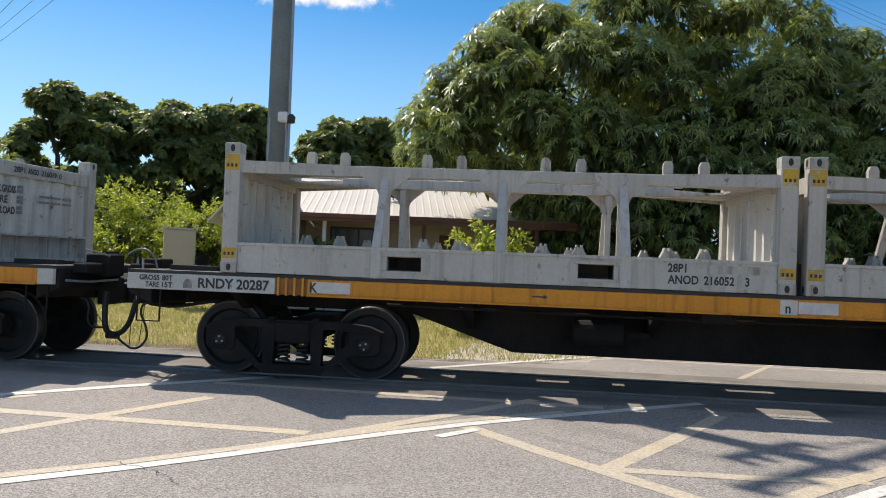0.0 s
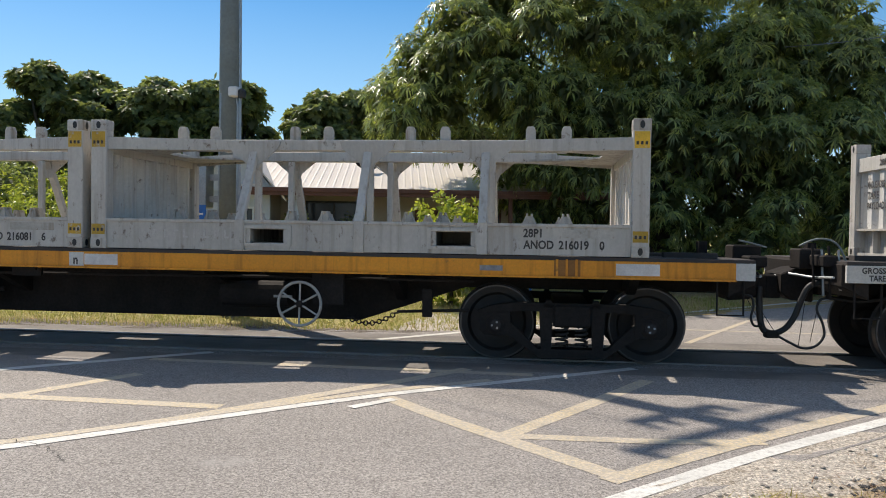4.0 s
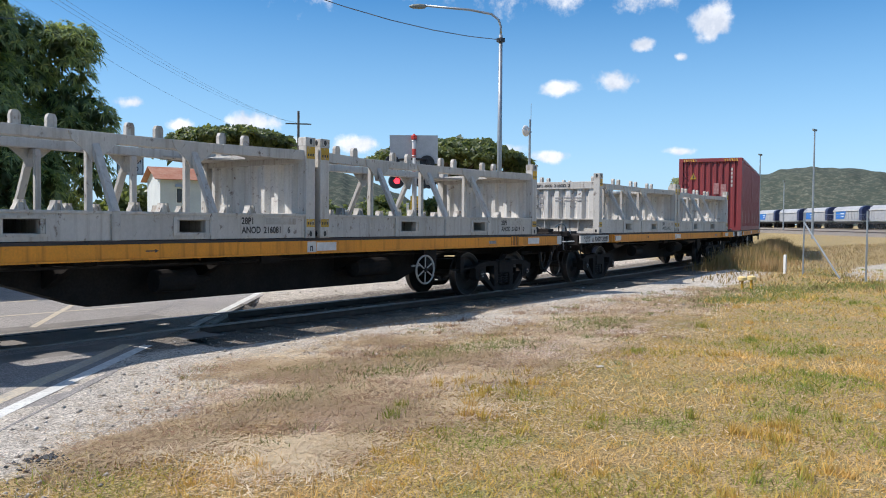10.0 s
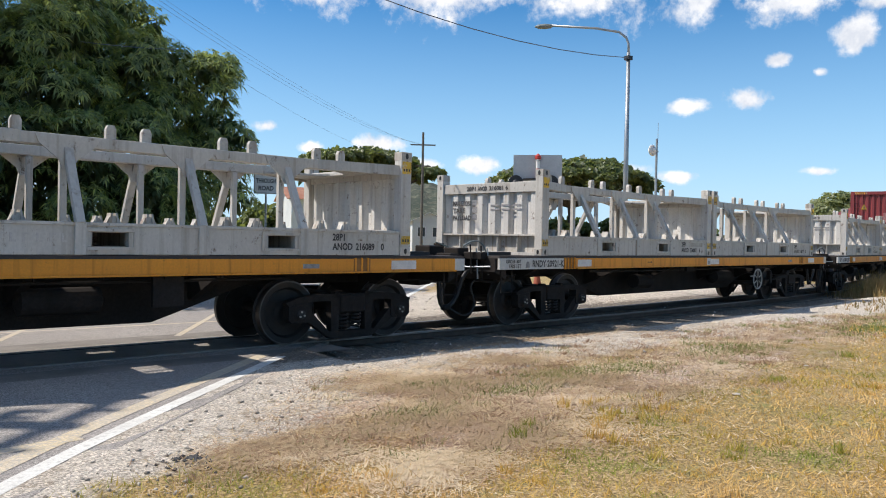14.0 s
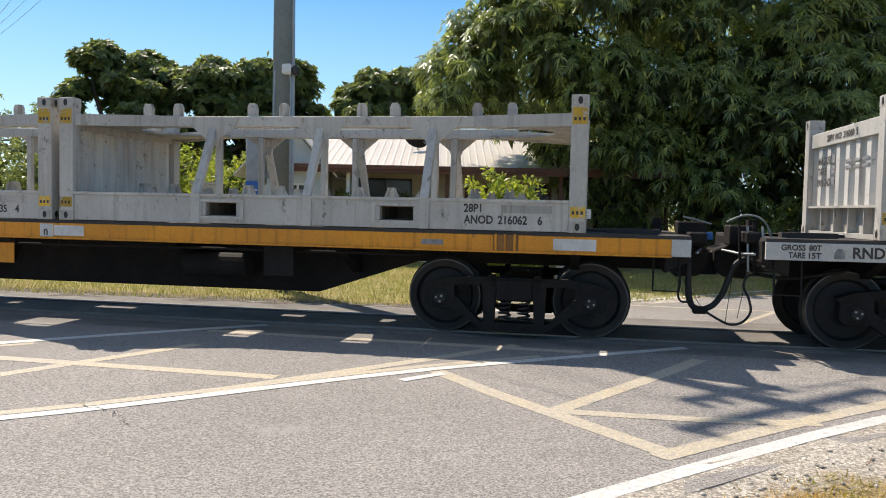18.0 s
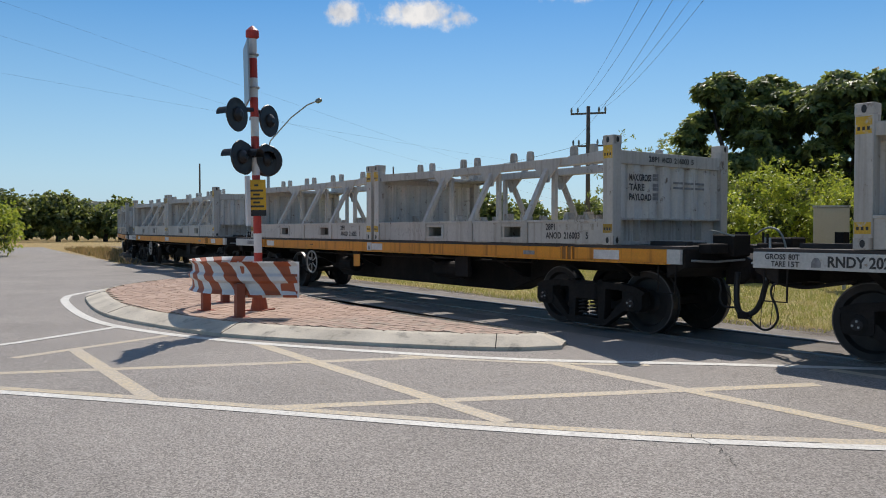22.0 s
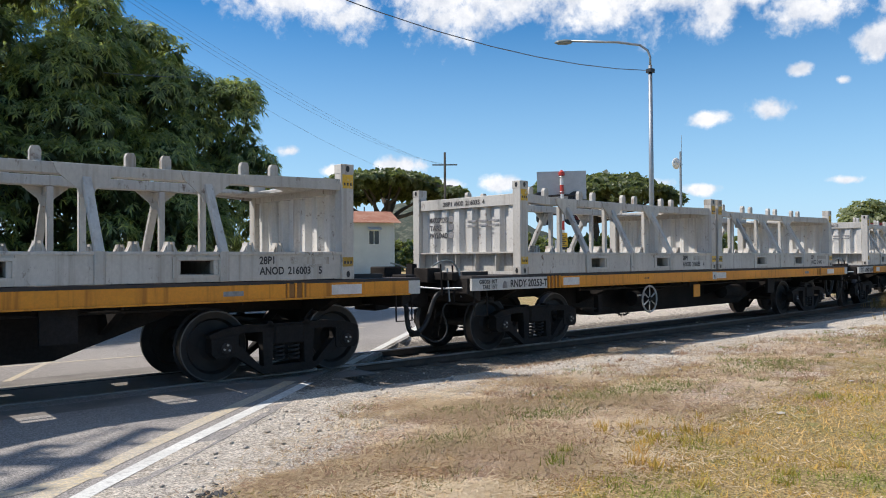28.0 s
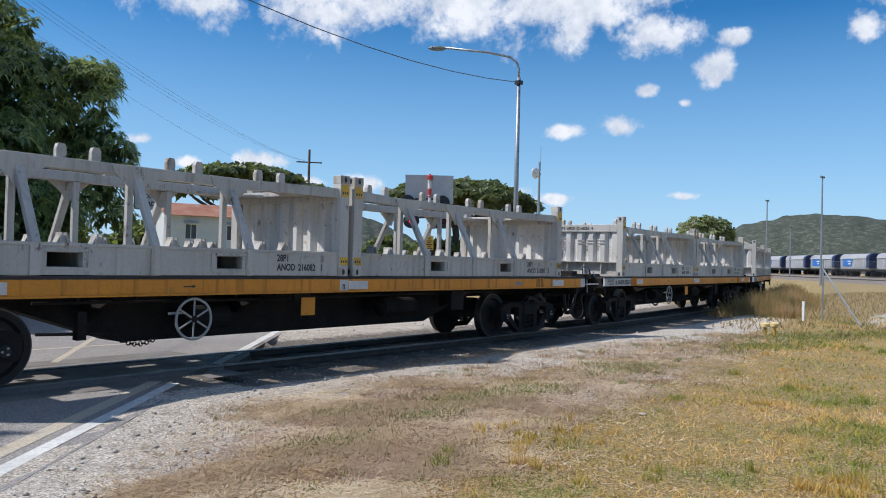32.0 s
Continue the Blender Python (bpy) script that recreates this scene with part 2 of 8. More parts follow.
M["ballast"] = mat("ballast", (0.14, 0.12, 0.10), (0.09, 0.08, 0.07), 0.9, scale=2, fine=28, bump=1.0, spread=0.4)
M["dry_ground"] = mat("dry_ground", (0.30, 0.21, 0.095), (0.21, 0.17, 0.07), 0.95, scale=0.35, fine=45, bump=0.8, spread=0.4, wear=(0.16, 0.15, 0.05), wear_amount=0.65, wear_scale=0.6, spec=0.15)
M["grass_dry"] = mat("grass_dry", (0.40, 0.29, 0.11), (0.27, 0.21, 0.07), 0.8, scale=0.7, fine=8, bump=0, spread=0.25, wear=(0.17, 0.18, 0.05), wear_amount=0.75, wear_scale=0.5, spec=0.2)
M["grass_red"] = mat("grass_red", (0.26, 0.14, 0.085), (0.33, 0.22, 0.12), 0.85, scale=1.2, fine=8, bump=0, spread=0.25, spec=0.2)
M["grass_green"] = mat("grass_green", (0.16, 0.19, 0.035), (0.24, 0.22, 0.06), 0.8, scale=0.8, fine=8, bump=0, spread=0.25, spec=0.2)
M["rail"] = mat("rail", (0.10, 0.075, 0.06), (0.07, 0.055, 0.045), 0.6, 0.6, fine=40)
M["rail_head"] = mat("rail_head", (0.26, 0.24, 0.23), None, 0.5, 0.9, fine=40, bump=0.05)
M["sleeper"] = mat("sleeper", (0.16, 0.13, 0.10), None, 0.9, fine=30, bump=0.6)
M["container"] = mat("container", (0.52, 0.49, 0.44), (0.43, 0.40, 0.355), 0.6, scale=1.3, fine=35, bump=0.12, spread=0.08, rand=0.06, wear=(0.13, 0.085, 0.06), wear_amount=0.46, wear_scale=9, stretch=(1, 1, 0.6), streak=0.25)
M["container_dirty"] = mat("container_dirty", (0.50, 0.47, 0.42), (0.375, 0.345, 0.30), 0.65, scale=1.8, fine=30, bump=0.15, rand=0.08, wear=(0.16, 0.10, 0.07), wear_amount=0.48, wear_scale=6, streak=0.8)
# container colour made lighter, to put sunlight on the end walls
M["container_end_sunlit"] = mat("container_end_sunlit", (0.64, 0.61, 0.56), (0.54, 0.51, 0.46), 0.6, scale=1.3, fine=35, bump=0.12, spread=0.08, rand=0.06, wear=(0.16, 0.10, 0.07), wear_amount=0.46, wear_scale=7, streak=0.35)
M["decal_yellow"] = mat("decal_yellow", (0.60, 0.36, 0.03), None, 0.6, rand=0.35, wear=(0.45, 0.42, 0.36), wear_amount=0.6, wear_scale=12)
M["valve_cream"] = mat("valve_cream", (0.78, 0.60, 0.25), (0.66, 0.50, 0.22), 0.6, scale=12, bump=0.05)
M["orange"] = mat("orange", (0.78, 0.30, 0.016), (0.66, 0.25, 0.018), 0.6, scale=0.9, fine=40, bump=0.1, spread=0.1, rand=0.05, wear=(0.16, 0.085, 0.035), wear_amount=0.36, wear_scale=7, streak=0.6)
M["brown"] = mat("brown", (0.30, 0.13, 0.03), None, 0.7, wear=(0.12, 0.07, 0.03), wear_amount=0.6)
M["panel_white"] = mat("panel_white", (0.60, 0.58, 0.54), (0.50, 0.48, 0.44), 0.6, scale=2, fine=40, bump=0.1, wear=(0.30, 0.21, 0.14), wear_amount=0.35, wear_scale=6)
M["reflector"] = mat("reflector", (0.66, 0.63, 0.60), (0.55, 0.52, 0.50), 0.35, wear=(0.35, 0.3, 0.26), wear_amount=0.45, wear_scale=9)
M["underframe"] = mat("underframe", (0.018, 0.016, 0.015), (0.030, 0.025, 0.022), 0.75, scale=2, fine=30, bump=0.3, spread=0.25, spec=0.12)
M["deck"] = mat("deck", (0.035, 0.03, 0.028), (0.055, 0.045, 0.04), 0.8, scale=2, fine=30, bump=0.3)
M["wheel"] = mat("wheel", (0.022, 0.019, 0.018), (0.04, 0.033, 0.03), 0.65, 0.3, scale=5, fine=30, bump=0.2)
M["tread"] = mat("tread", (0.13, 0.12, 0.115), None, 0.45, 0.8, bump=0.05)
M["bolt"] = mat("bolt", (0.45, 0.44, 0.42), None, 0.5, 0.5)
M["rubber"] = mat("rubber", (0.02, 0.02, 0.02), None, 0.6, bump=0.1)
M["letter"] = mat("letter", (0.035, 0.03, 0.03), (0.06, 0.055, 0.05), 0.7, scale=20, bump=0)
M["letter_faint"] = mat("letter_faint", (0.45, 0.42, 0.385), (0.50, 0.47, 0.43), 0.7, scale=12, bump=0)
M["letter_grey"] = mat("letter_grey", (0.16, 0.15, 0.15), (0.3, 0.29, 0.28), 0.7, scale=12, bump=0)
M["wheel_white"] = mat("wheel_white", (0.42, 0.40, 0.36), (0.30, 0.28, 0.25), 0.6, scale=9)
M["red_box"] = mat("red_box", (0.26, 0.045, 0.045), (0.21, 0.036, 0.036), 0.5, scale=1, fine=30, wear=(0.13, 0.05, 0.04), wear_amount=0.35)
M["faded_panel"] = mat("faded_panel", (0.42, 0.24, 0.22), (0.30, 0.12, 0.11), 0.6, scale=9)
M["sign_red"] = mat("sign_red", (0.50, 0.045, 0.03), (0.42, 0.04, 0.028), 0.5, scale=3)
M["sign_orange"] = mat("sign_orange", (0.42, 0.10, 0.035), (0.36, 0.085, 0.03), 0.6, scale=3, wear=(0.3, 0.2, 0.15), wear_amount=0.3)
M["rust_red"] = mat("rust_red", (0.30, 0.075, 0.035), (0.24, 0.06, 0.03), 0.7, scale=4)
M["white_paint"] = mat("white_paint", (0.74, 0.73, 0.70), (0.66, 0.65, 0.62), 0.5, scale=2, fine=40, bump=0.08, spread=0.05)
M["black_paint"] = mat("black_paint", (0.012, 0.012, 0.013), (0.02, 0.02, 0.02), 0.45, bump=0.05)
M["sign_back"] = mat("sign_back", (0.46, 0.47, 0.47), (0.40, 0.41, 0.41), 0.55, scale=4, bump=0.03)
M["sign_yellow"] = mat("sign_yellow", (0.72, 0.42, 0.02), None, 0.5, bump=0.03)
M["galv"] = mat("galv", (0.36, 0.38, 0.39), (0.29, 0.31, 0.32), 0.45, 0.6, scale=6, bump=0.05)
M["pole"] = mat("pole", (0.20, 0.225, 0.215), (0.16, 0.18, 0.17), 0.6, 0.2, scale=1.5, fine=20, bump=0.1, wear=(0.13, 0.12, 0.1), wear_amount=0.35)
M["timber_pole"] = mat("timber_pole", (0.13, 0.11, 0.095), (0.09, 0.08, 0.07), 0.9, scale=3, bump=0.5)
M["wire"] = mat("wire", (0.16, 0.19, 0.23), None, 0.6, bump=0)
M["bark"] = mat("bark", (0.10, 0.08, 0.06), (0.06, 0.05, 0.04), 0.95, scale=4, fine=25, bump=1.0, spread=0.3)
M["navy"] = mat("navy", (0.012, 0.02, 0.06), (0.02, 0.03, 0.08), 0.5)
M["blue"] = mat("blue", (0.015, 0.16, 0.52), None, 0.4, bump=0.03)
M["red_light"] = glow("red_light", (1.0, 0.02, 0.03), 4.0)
M["roof_cream"] = mat("roof_cream", (0.66, 0.585, 0.49), (0.60, 0.53, 0.44), 0.45, 0.0, scale=0.6, fine=20, bump=0.05)
M["roof_rust"] = mat("roof_rust", (0.30, 0.11, 0.055), (0.40, 0.20, 0.12), 0.7, scale=0.8, fine=15, wear=(0.42, 0.30, 0.23), wear_amount=0.5, wear_scale=1.5)
M["wall_cream"] = mat("wall_cream", (0.52, 0.44, 0.33), (0.47, 0.40, 0.30), 0.8, scale=0.8, bump=0.1)
M["wall_white"] = mat("wall_white", (0.55, 0.56, 0.55), (0.48, 0.49, 0.49), 0.7, scale=0.8, bump=0.1)
M["trim_brown"] = mat("trim_brown", (0.16, 0.06, 0.035), None, 0.6, bump=0.05)
M["dark_glass"] = mat("dark_glass", (0.02, 0.022, 0.025), (0.03, 0.03, 0.032), 0.12, scale=1, bump=0)
M["coal_wagon"] = mat("coal_wagon", (0.40, 0.40, 0.405), (0.32, 0.32, 0.325), 0.6, 0.1, scale=0.4, fine=4)
M["soil"] = mat("soil", (0.13, 0.10, 0.075), None, 0.95, fine=20, bump=0.8)


def leaf_mat(name, c1, c2, c3, gloss=0.45, backlit=0.3):
    """Foliage: colour by leaf clump, some light through the blade."""
    m = bpy.data.materials.new(name)
    m.use_nodes = True
    n, l = m.node_tree.nodes, m.node_tree.links
    b = n["Principled BSDF"]
    g = n.new("ShaderNodeNewGeometry")
    r = n.new("ShaderNodeValToRGB")
    r.color_ramp.elements[0].color, r.color_ramp.elements[1].color = (*c1, 1), (*c3, 1)
    e = r.color_ramp.elements.new(0.6)
    e.color = (*c2, 1)
    l.new(g.outputs["Random Per Island"], r.inputs[0])
    l.new(r.outputs[0], b.inputs["Base Color"])
    b.inputs["Roughness"].default_value = gloss
    b.inputs["Specular IOR Level"].default_value = 0.7 if backlit else 0.3
    tr, tm = n.new("ShaderNodeBsdfTranslucent"), n.new("ShaderNodeMix")
    tm.data_type = "RGBA"
    tm.inputs["Factor"].default_value = backlit
    l.new(r.outputs[0], tm.inputs["A"])
    tm.inputs["B"].default_value = (0.42, 0.46, 0.06, 1)
    l.new(tm.outputs["Result"], tr.inputs[0])
    ms = n.new("ShaderNodeMixShader")
    ms.inputs[0].default_value = 0.5 if backlit else 0.0
    l.new(b.outputs[0], ms.inputs[1])
    l.new(tr.outputs[0], ms.inputs[2])
    l.new(ms.outputs[0], n["Material Output"].inputs[0])
    return m


M["leaf_mango"] = leaf_mat("leaf_mango", (0.15, 0.205, 0.095), (0.25, 0.33, 0.125), (0.56, 0.60, 0.15), 0.33, 0.5)
# darkened leaf colour, standing for the shade deep inside a crown
M["leaf_inner_shade"] = leaf_mat("leaf_inner_shade", (0.045, 0.065, 0.03), (0.065, 0.09, 0.038), (0.10, 0.125, 0.05), 0.6)
M["leaf_tree"] = leaf_mat("leaf_tree", (0.11, 0.15, 0.065), (0.165, 0.22, 0.08), (0.32, 0.36, 0.11), 0.42, 0.4)
M["leaf_bright"] = leaf_mat("leaf_bright", (0.20, 0.28, 0.025), (0.36, 0.42, 0.04), (0.56, 0.54, 0.07), 0.5, 0.5)
M["leaf_pale"] = leaf_mat("leaf_pale", (0.16, 0.19, 0.08), (0.24, 0.27, 0.12), (0.34, 0.36, 0.18), 0.5)
M["leaf_rain"] = leaf_mat("leaf_rain", (0.08, 0.11, 0.04), (0.13, 0.165, 0.055), (0.22, 0.24, 0.09))


# ---- building helpers ----
class Geo:
    """Collects boxes, tubes, plates and turned shapes into one mesh."""

    def __init__(self):
        self.v, self.f = [], []

    def add(self, verts, faces):
        o = len(self.v)
        self.v += [tuple(p) for p in verts]
        self.f += [tuple(i + o for i in f) for f in faces]
        return self

    def box(self, x0, x1, y0, y1, z0, z1):
        return self.add([(x0, y0, z0), (x1, y0, z0), (x1, y1, z0), (x0, y1, z0), (x0, y0, z1), (x1, y0, z1), (x1, y1, z1), (x0, y1, z1)],
                        [(0, 3, 2, 1), (4, 5, 6, 7), (0, 1, 5, 4), (1, 2, 6, 5), (2, 3, 7, 6), (3, 0, 4, 7)])

    def prism(self, poly, a0, a1, axis="y"):
        """A plate: outline poly, from a0 to a1 along axis. Outline is (x, z) for y, (x, y) for z, (y, z) for x."""
        put = {"y": lambda p, a: (p[0], a, p[1]), "z": lambda p, a: (p[0], p[1], a), "x": lambda p, a: (a, p[0], p[1])}[axis]
        k = len(poly)
        area = sum(poly[i][0] * poly[(i + 1) % k][1] - poly[(i + 1) % k][0] * poly[i][1] for i in range(k))
        if (area > 0) == (axis == "y"):
            poly = poly[::-1]
        lo, hi = list(range(k)), list(range(k, 2 * k))
        side = [(i, (i + 1) % k, k + (i + 1) % k, k + i) for i in range(k)]
        return self.add([put(p, a0) for p in poly] + [put(p, a1) for p in poly], [tuple(lo[::-1]), tuple(hi)] + side)

    def tube(self, pts, r, seg=8, cap=True):
        pts = [Vector(p) for p in pts]
        rs = r if isinstance(r, (list, tuple)) else [r] * len(pts)
        rings, up = [], None
        for i, p in enumerate(pts):
            d = (pts[min(i + 1, len(pts) - 1)] - pts[max(i - 1, 0)]).normalized()
            if up is None:
                up = d.orthogonal().normalized()
            up = (up - d * up.dot(d)).normalized()
            side = d.cross(up)
            rings.append([p + (up * math.cos(a) + side * math.sin(a)) * rs[i] for a in (math.tau * k / seg for k in range(seg))])
        faces = [(i * seg + k, i * seg + (k + 1) % seg, (i + 1) * seg + (k + 1) % seg, (i + 1) * seg + k) for i in range(len(pts) - 1) for k in range(seg)]
        if cap:
            faces += [tuple(range(seg))[::-1], tuple((len(pts) - 1) * seg + k for k in range(seg))]
        return self.add([p for ring in rings for p in ring], faces)

    def turned(self, prof, origin=(0, 0, 0), axis="y", seg=24, cap=True):
        """A turned shape: prof is (along, radius)."""
        ox, oy, oz = origin
        put = {"y": lambda a, c, s: (ox + c, oy + a, oz + s), "z": lambda a, c, s: (ox + c, oy + s, oz + a), "x": lambda a, c, s: (ox + a, oy + c, oz + s)}[axis]
        vs = [put(a, r * math.cos(math.tau * k / seg), r * math.sin(math.tau * k / seg)) for a, r in prof for k in range(seg)]
        n = len(prof)
        fs = [(i * seg + k, i * seg + (k + 1) % seg, (i + 1) * seg + (k + 1) % seg, (i + 1) * seg + k) for i in range(n - 1) for k in range(seg)]
        if cap:
            fs += [tuple(range(seg))[::-1], tuple((n - 1) * seg + k for k in range(seg))]
        return self.add(vs, fs)

    def ring(self, c, R, r, axis="y", seg=28, sides=8):
        put = {"y": lambda u, v, w: (c[0] + u, c[1] + w, c[2] + v), "z": lambda u, v, w: (c[0] + u, c[1] + v, c[2] + w), "x": lambda u, v, w: (c[0] + w, c[1] + u, c[2] + v)}[axis]
        vs = []
        for i in range(seg):
            a = math.tau * i / seg
            for k in range(sides):
                b = math.tau * k / sides
                q = R + r * math.cos(b)
                vs.append(put(q * math.cos(a), q * math.sin(a), r * math.sin(b)))
        fs = [(i * sides + k, i * sides + (k + 1) % sides, ((i + 1) % seg) * sides + (k + 1) % sides, ((i + 1) % seg) * sides + k) for i in range(seg) for k in range(sides)]
        return self.add(vs, fs)

    def mesh(self, name, material, bevel=0.0, smooth=False):
        me = bpy.data.meshes.new(name)
        me.from_pydata(self.v, [], self.f)
        bm = bmesh.new()
        bm.from_mesh(me)
        if bevel:
            bmesh.ops.bevel(bm, geom=list(bm.edges), offset=bevel, segments=1, affect="EDGES", clamp_overlap=True)
        bmesh.ops.recalc_face_normals(bm, faces=bm.faces)
        bm.to_mesh(me)
        bm.free()
        if smooth:
            for p in me.polygons:
                p.use_smooth = True
        me.materials.append(material)
        return me


def thing(name, m, label, category, group="", kind=""):
    ob = new(name)
    ob.empty_display_size = 0.2
    ob.matrix_basis = m
    return tagged(ob, label, category, group, kind)


def part(name, geo, material, parent, label="", bevel=0.0, smooth=False, at=None):
    """One mesh part under a thing or a part."""
    me = geo.mesh(name, M[material], bevel, smooth) if isinstance(geo, Geo) else geo
    ob = new(name, me)
    ob.parent = parent
    if at is not None:
        ob.matrix_basis = at
    return tagged(ob, label)


def solo(name, geo, material, label, category="", group="", kind="", bevel=0.0, smooth=False, at=None):
    ob = new(name, geo.mesh(name, M[material], bevel, smooth))
    if at is not None:
        ob.matrix_basis = at
    return tagged(ob, label, category, group, kind)


def smooth3(pts, k=5):
    """A smooth line through points in space."""
    P = [Vector(q) for q in (pts[0], *pts, pts[-1])]
    out = []
    for a, b, c, d in zip(P, P[1:], P[2:], P[3:]):
        for i in range(k):
            t = i / k
            out.append(0.5 * (2 * b + (c - a) * t + (2 * a - 5 * b + 4 * c - d) * t * t + (3 * b - a - 3 * c + d) * t ** 3))
    return out + [P[-1]]


LETTERS = {}


def letters(text, height, material, width=None, depth=0.003):
    """A mesh of raised letters in the xz plane, facing -y, its lower left corner at the origin."""
    key = (text, height, material, width, depth)
    if key in LETTERS:
        return LETTERS[key].copy()
    cu = bpy.data.curves.new("letters", "FONT")
    cu.body, cu.size, cu.extrude, cu.resolution_u = text, 1.0, 0.0, 3
    cu.offset = 0.03
    tmp = bpy.data.objects.new("letters", cu)
    scene.collection.objects.link(tmp)
    dg = bpy.context.evaluated_depsgraph_get()
    me = bpy.data.meshes.new_from_object(tmp.evaluated_get(dg))
    bpy.data.objects.remove(tmp)
    co = np.empty(len(me.vertices) * 3)
    me.vertices.foreach_get("co", co)
    co = co.reshape(-1, 3)
    lo, hi = co.min(0), co.max(0)
    s = height / 0.7
    sx = width / (hi[0] - lo[0]) if width else s * 0.85
    out = np.zeros_like(co)
    out[:, 0], out[:, 2], out[:, 1] = (co[:, 0] - lo[0]) * sx, (co[:, 1]) * s, -depth
    me.vertices.foreach_set("co", out.ravel())
    me.materials.clear()
    me.materials.append(M[material])
    me.update()
    LETTERS[key] = me
    return me

# ---- the line of the track: y of its middle over x ----
def near_side(x):
    q = x / 10
    return 8.397 + 0.1268 * x + (0.128 * q * q + 0.0223 * q ** 3 + 0.25 * max(0.0, q - 2.2) ** 2 if x > 0 else 0.15 * q * q + 0.29 * max(0.0, -q - 2.5) ** 2)


TX = np.arange(-150.0, 150.01, 0.5)
_ny = np.array([near_side(min(max(v, -50), 70)) for v in TX])
_ny = np.where(TX > 70, near_side(70) + (TX - 70) * 0.9, np.where(TX < -50, near_side(-50) + (TX + 50) * -0.19, _ny))
_sl = np.gradient(_ny, TX)
CX, CY = TX - 1.22 * _sl / np.hypot(1, _sl), _ny + 1.22 / np.hypot(1, _sl)
CS = np.concatenate([[0], np.cumsum(np.hypot(np.diff(CX), np.diff(CY)))])
CS -= np.interp(0, CX, CS)


def on_track(s, side=0.0):
    """Place and heading on the track at s metres along it; side metres to its left."""
    x, y = np.interp(s, CS, CX), np.interp(s, CS, CY)
    a = math.atan2(np.interp(s + 0.5, CS, CY) - np.interp(s - 0.5, CS, CY), np.interp(s + 0.5, CS, CX) - np.interp(s - 0.5, CS, CX))
    return x - side * math.sin(a), y + side * math.cos(a), a


def track_y(x):
    return np.interp(x, CX, CY)


# ---- ground, one sheet to the horizon ----
ROAD = [(-70, -18), (-16, -16), (-6, -5), (-2.7, -0.5), (-1.5, 1.4), (-0.6, 2.75), (0.36, 4.1), (1.5, 5.55), (2.55, 6.72), (3.55, 7.85),
        (4.5, 8.95), (8.45, 13.4), (10.95, 16.3), (26, 34), (20, 38), (0.4, 13.6), (-1.6, 11.3), (-4.2, 10.6), (-9, 9.75), (-16.5, 9.4), (-24, 8.4), (-34, 5.6), (-70, 5)]
EDGE_X, EDGE_Y = (-6, -2.7, -1.0, 0.4, 1.2, 2.4, 3.9, 7.5, 12, 16.5, 22, 30), (-6, -1.0, 1.6, 3.55, 4.5, 4.95, 6.0, 6.9, 7.3, 8.0, 9.4, 12)


GRASS_X, GRASS_Y = (-6, -2.7, -1.0, 0.4, 1.2, 2.0, 3.0, 4.0, 5.0, 7.3, 8.8, 12.7, 16.5, 22, 30), (-6, -1.2, 1.3, 3.4, 4.5, 4.65, 3.9, 4.35, 4.9, 4.75, 5.0, 6.5, 7.4, 8.8, 11)
LITTER = ((4.05, 5.8, 0.9, 1.0), (3.3, 5.2, 0.8, 0.55), (3.7, 4.6, 0.8, 0.7), (3.0, 4.1, 0.5, 0.5), (4.2, 4.5, 0.8, 0.9), (4.7, 5.9, 0.9, 1.0), (6.0, 5.5, 1.1, 0.9), (7.4, 5.7, 1.3, 0.9), (4.3, 6.7, 0.7, 0.7), (5.0, 6.8, 0.8, 0.7), (5.2, 5.1, 0.9, 0.9), (9.3, 6.4, 1.6, 0.8), (12, 7.2, 2.0, 0.7), (2.4, 4.9, 0.5, 0.6), (6.4, 7.2, 1.0, 0.5), (9.0, 9.4, 2.0, 0.5))


def in_poly(px, py, poly):
    inside = np.zeros(px.shape, bool)
    for (x0, y0), (x1, y1) in zip(poly, poly[1:] + poly[:1]):
        c = ((y0 > py) != (y1 > py)) & (px < (x1 - x0) * (py - y0) / (y1 - y0 + 1e-12) + x0)
        inside ^= c
    return inside


def smooth01(v):
    v = np.clip(v, 0, 1)
    return v * v * (3 - 2 * v)


def bumps(x, y, seed=0.0):
    return (np.sin(x * 1.9 + 1.3 * np.sin(y * 1.1 + seed)) + np.sin(y * 2.3 + 1.7 * np.sin(x * 0.8 - seed)) + 0.6 * np.sin(x * 5.1 + y * 3.7 + seed) + 0.5 * np.sin(y * 6.3 - x * 4.1)) / 3.1


def ground_z(x, y):
    off = np.abs(y - track_y(x))
    bed = smooth01((2.3 - off) / 0.8) * np.where((x > 4.6) | (x < -25), 1.0, 0.0)
    z = 0.011 * bumps(x, y) - 0.005 - 0.10 * bed
    return z


def axis(lo, hi, near_lo, near_hi, step, grow=1.25):
    v = list(np.arange(near_lo, near_hi + 1e-6, step))
    d = step
    while v[-1] < hi:
        d *= grow
        v.append(min(hi, v[-1] + d))
    d = step
    while v[0] > lo:
        d *= grow
        v.insert(0, max(lo, v[0] - d))
    return np.array(v)


gx, gy = axis(-2500, 2500, -12, 30, 0.2), axis(-2500, 2500, -2, 18, 0.2)
X, Y = np.meshgrid(gx, gy)
Z = ground_z(X, Y)
on_road = in_poly(X, Y, ROAD)
deep = on_road.copy()
for ox, oy in ((0.28, 0), (-0.28, 0), (0, 0.28), (0, -0.28), (0.2, -0.2), (0.2, 0.2), (-0.2, -0.2), (-0.2, 0.2)):
    deep &= in_poly(X + ox, Y + oy, ROAD)
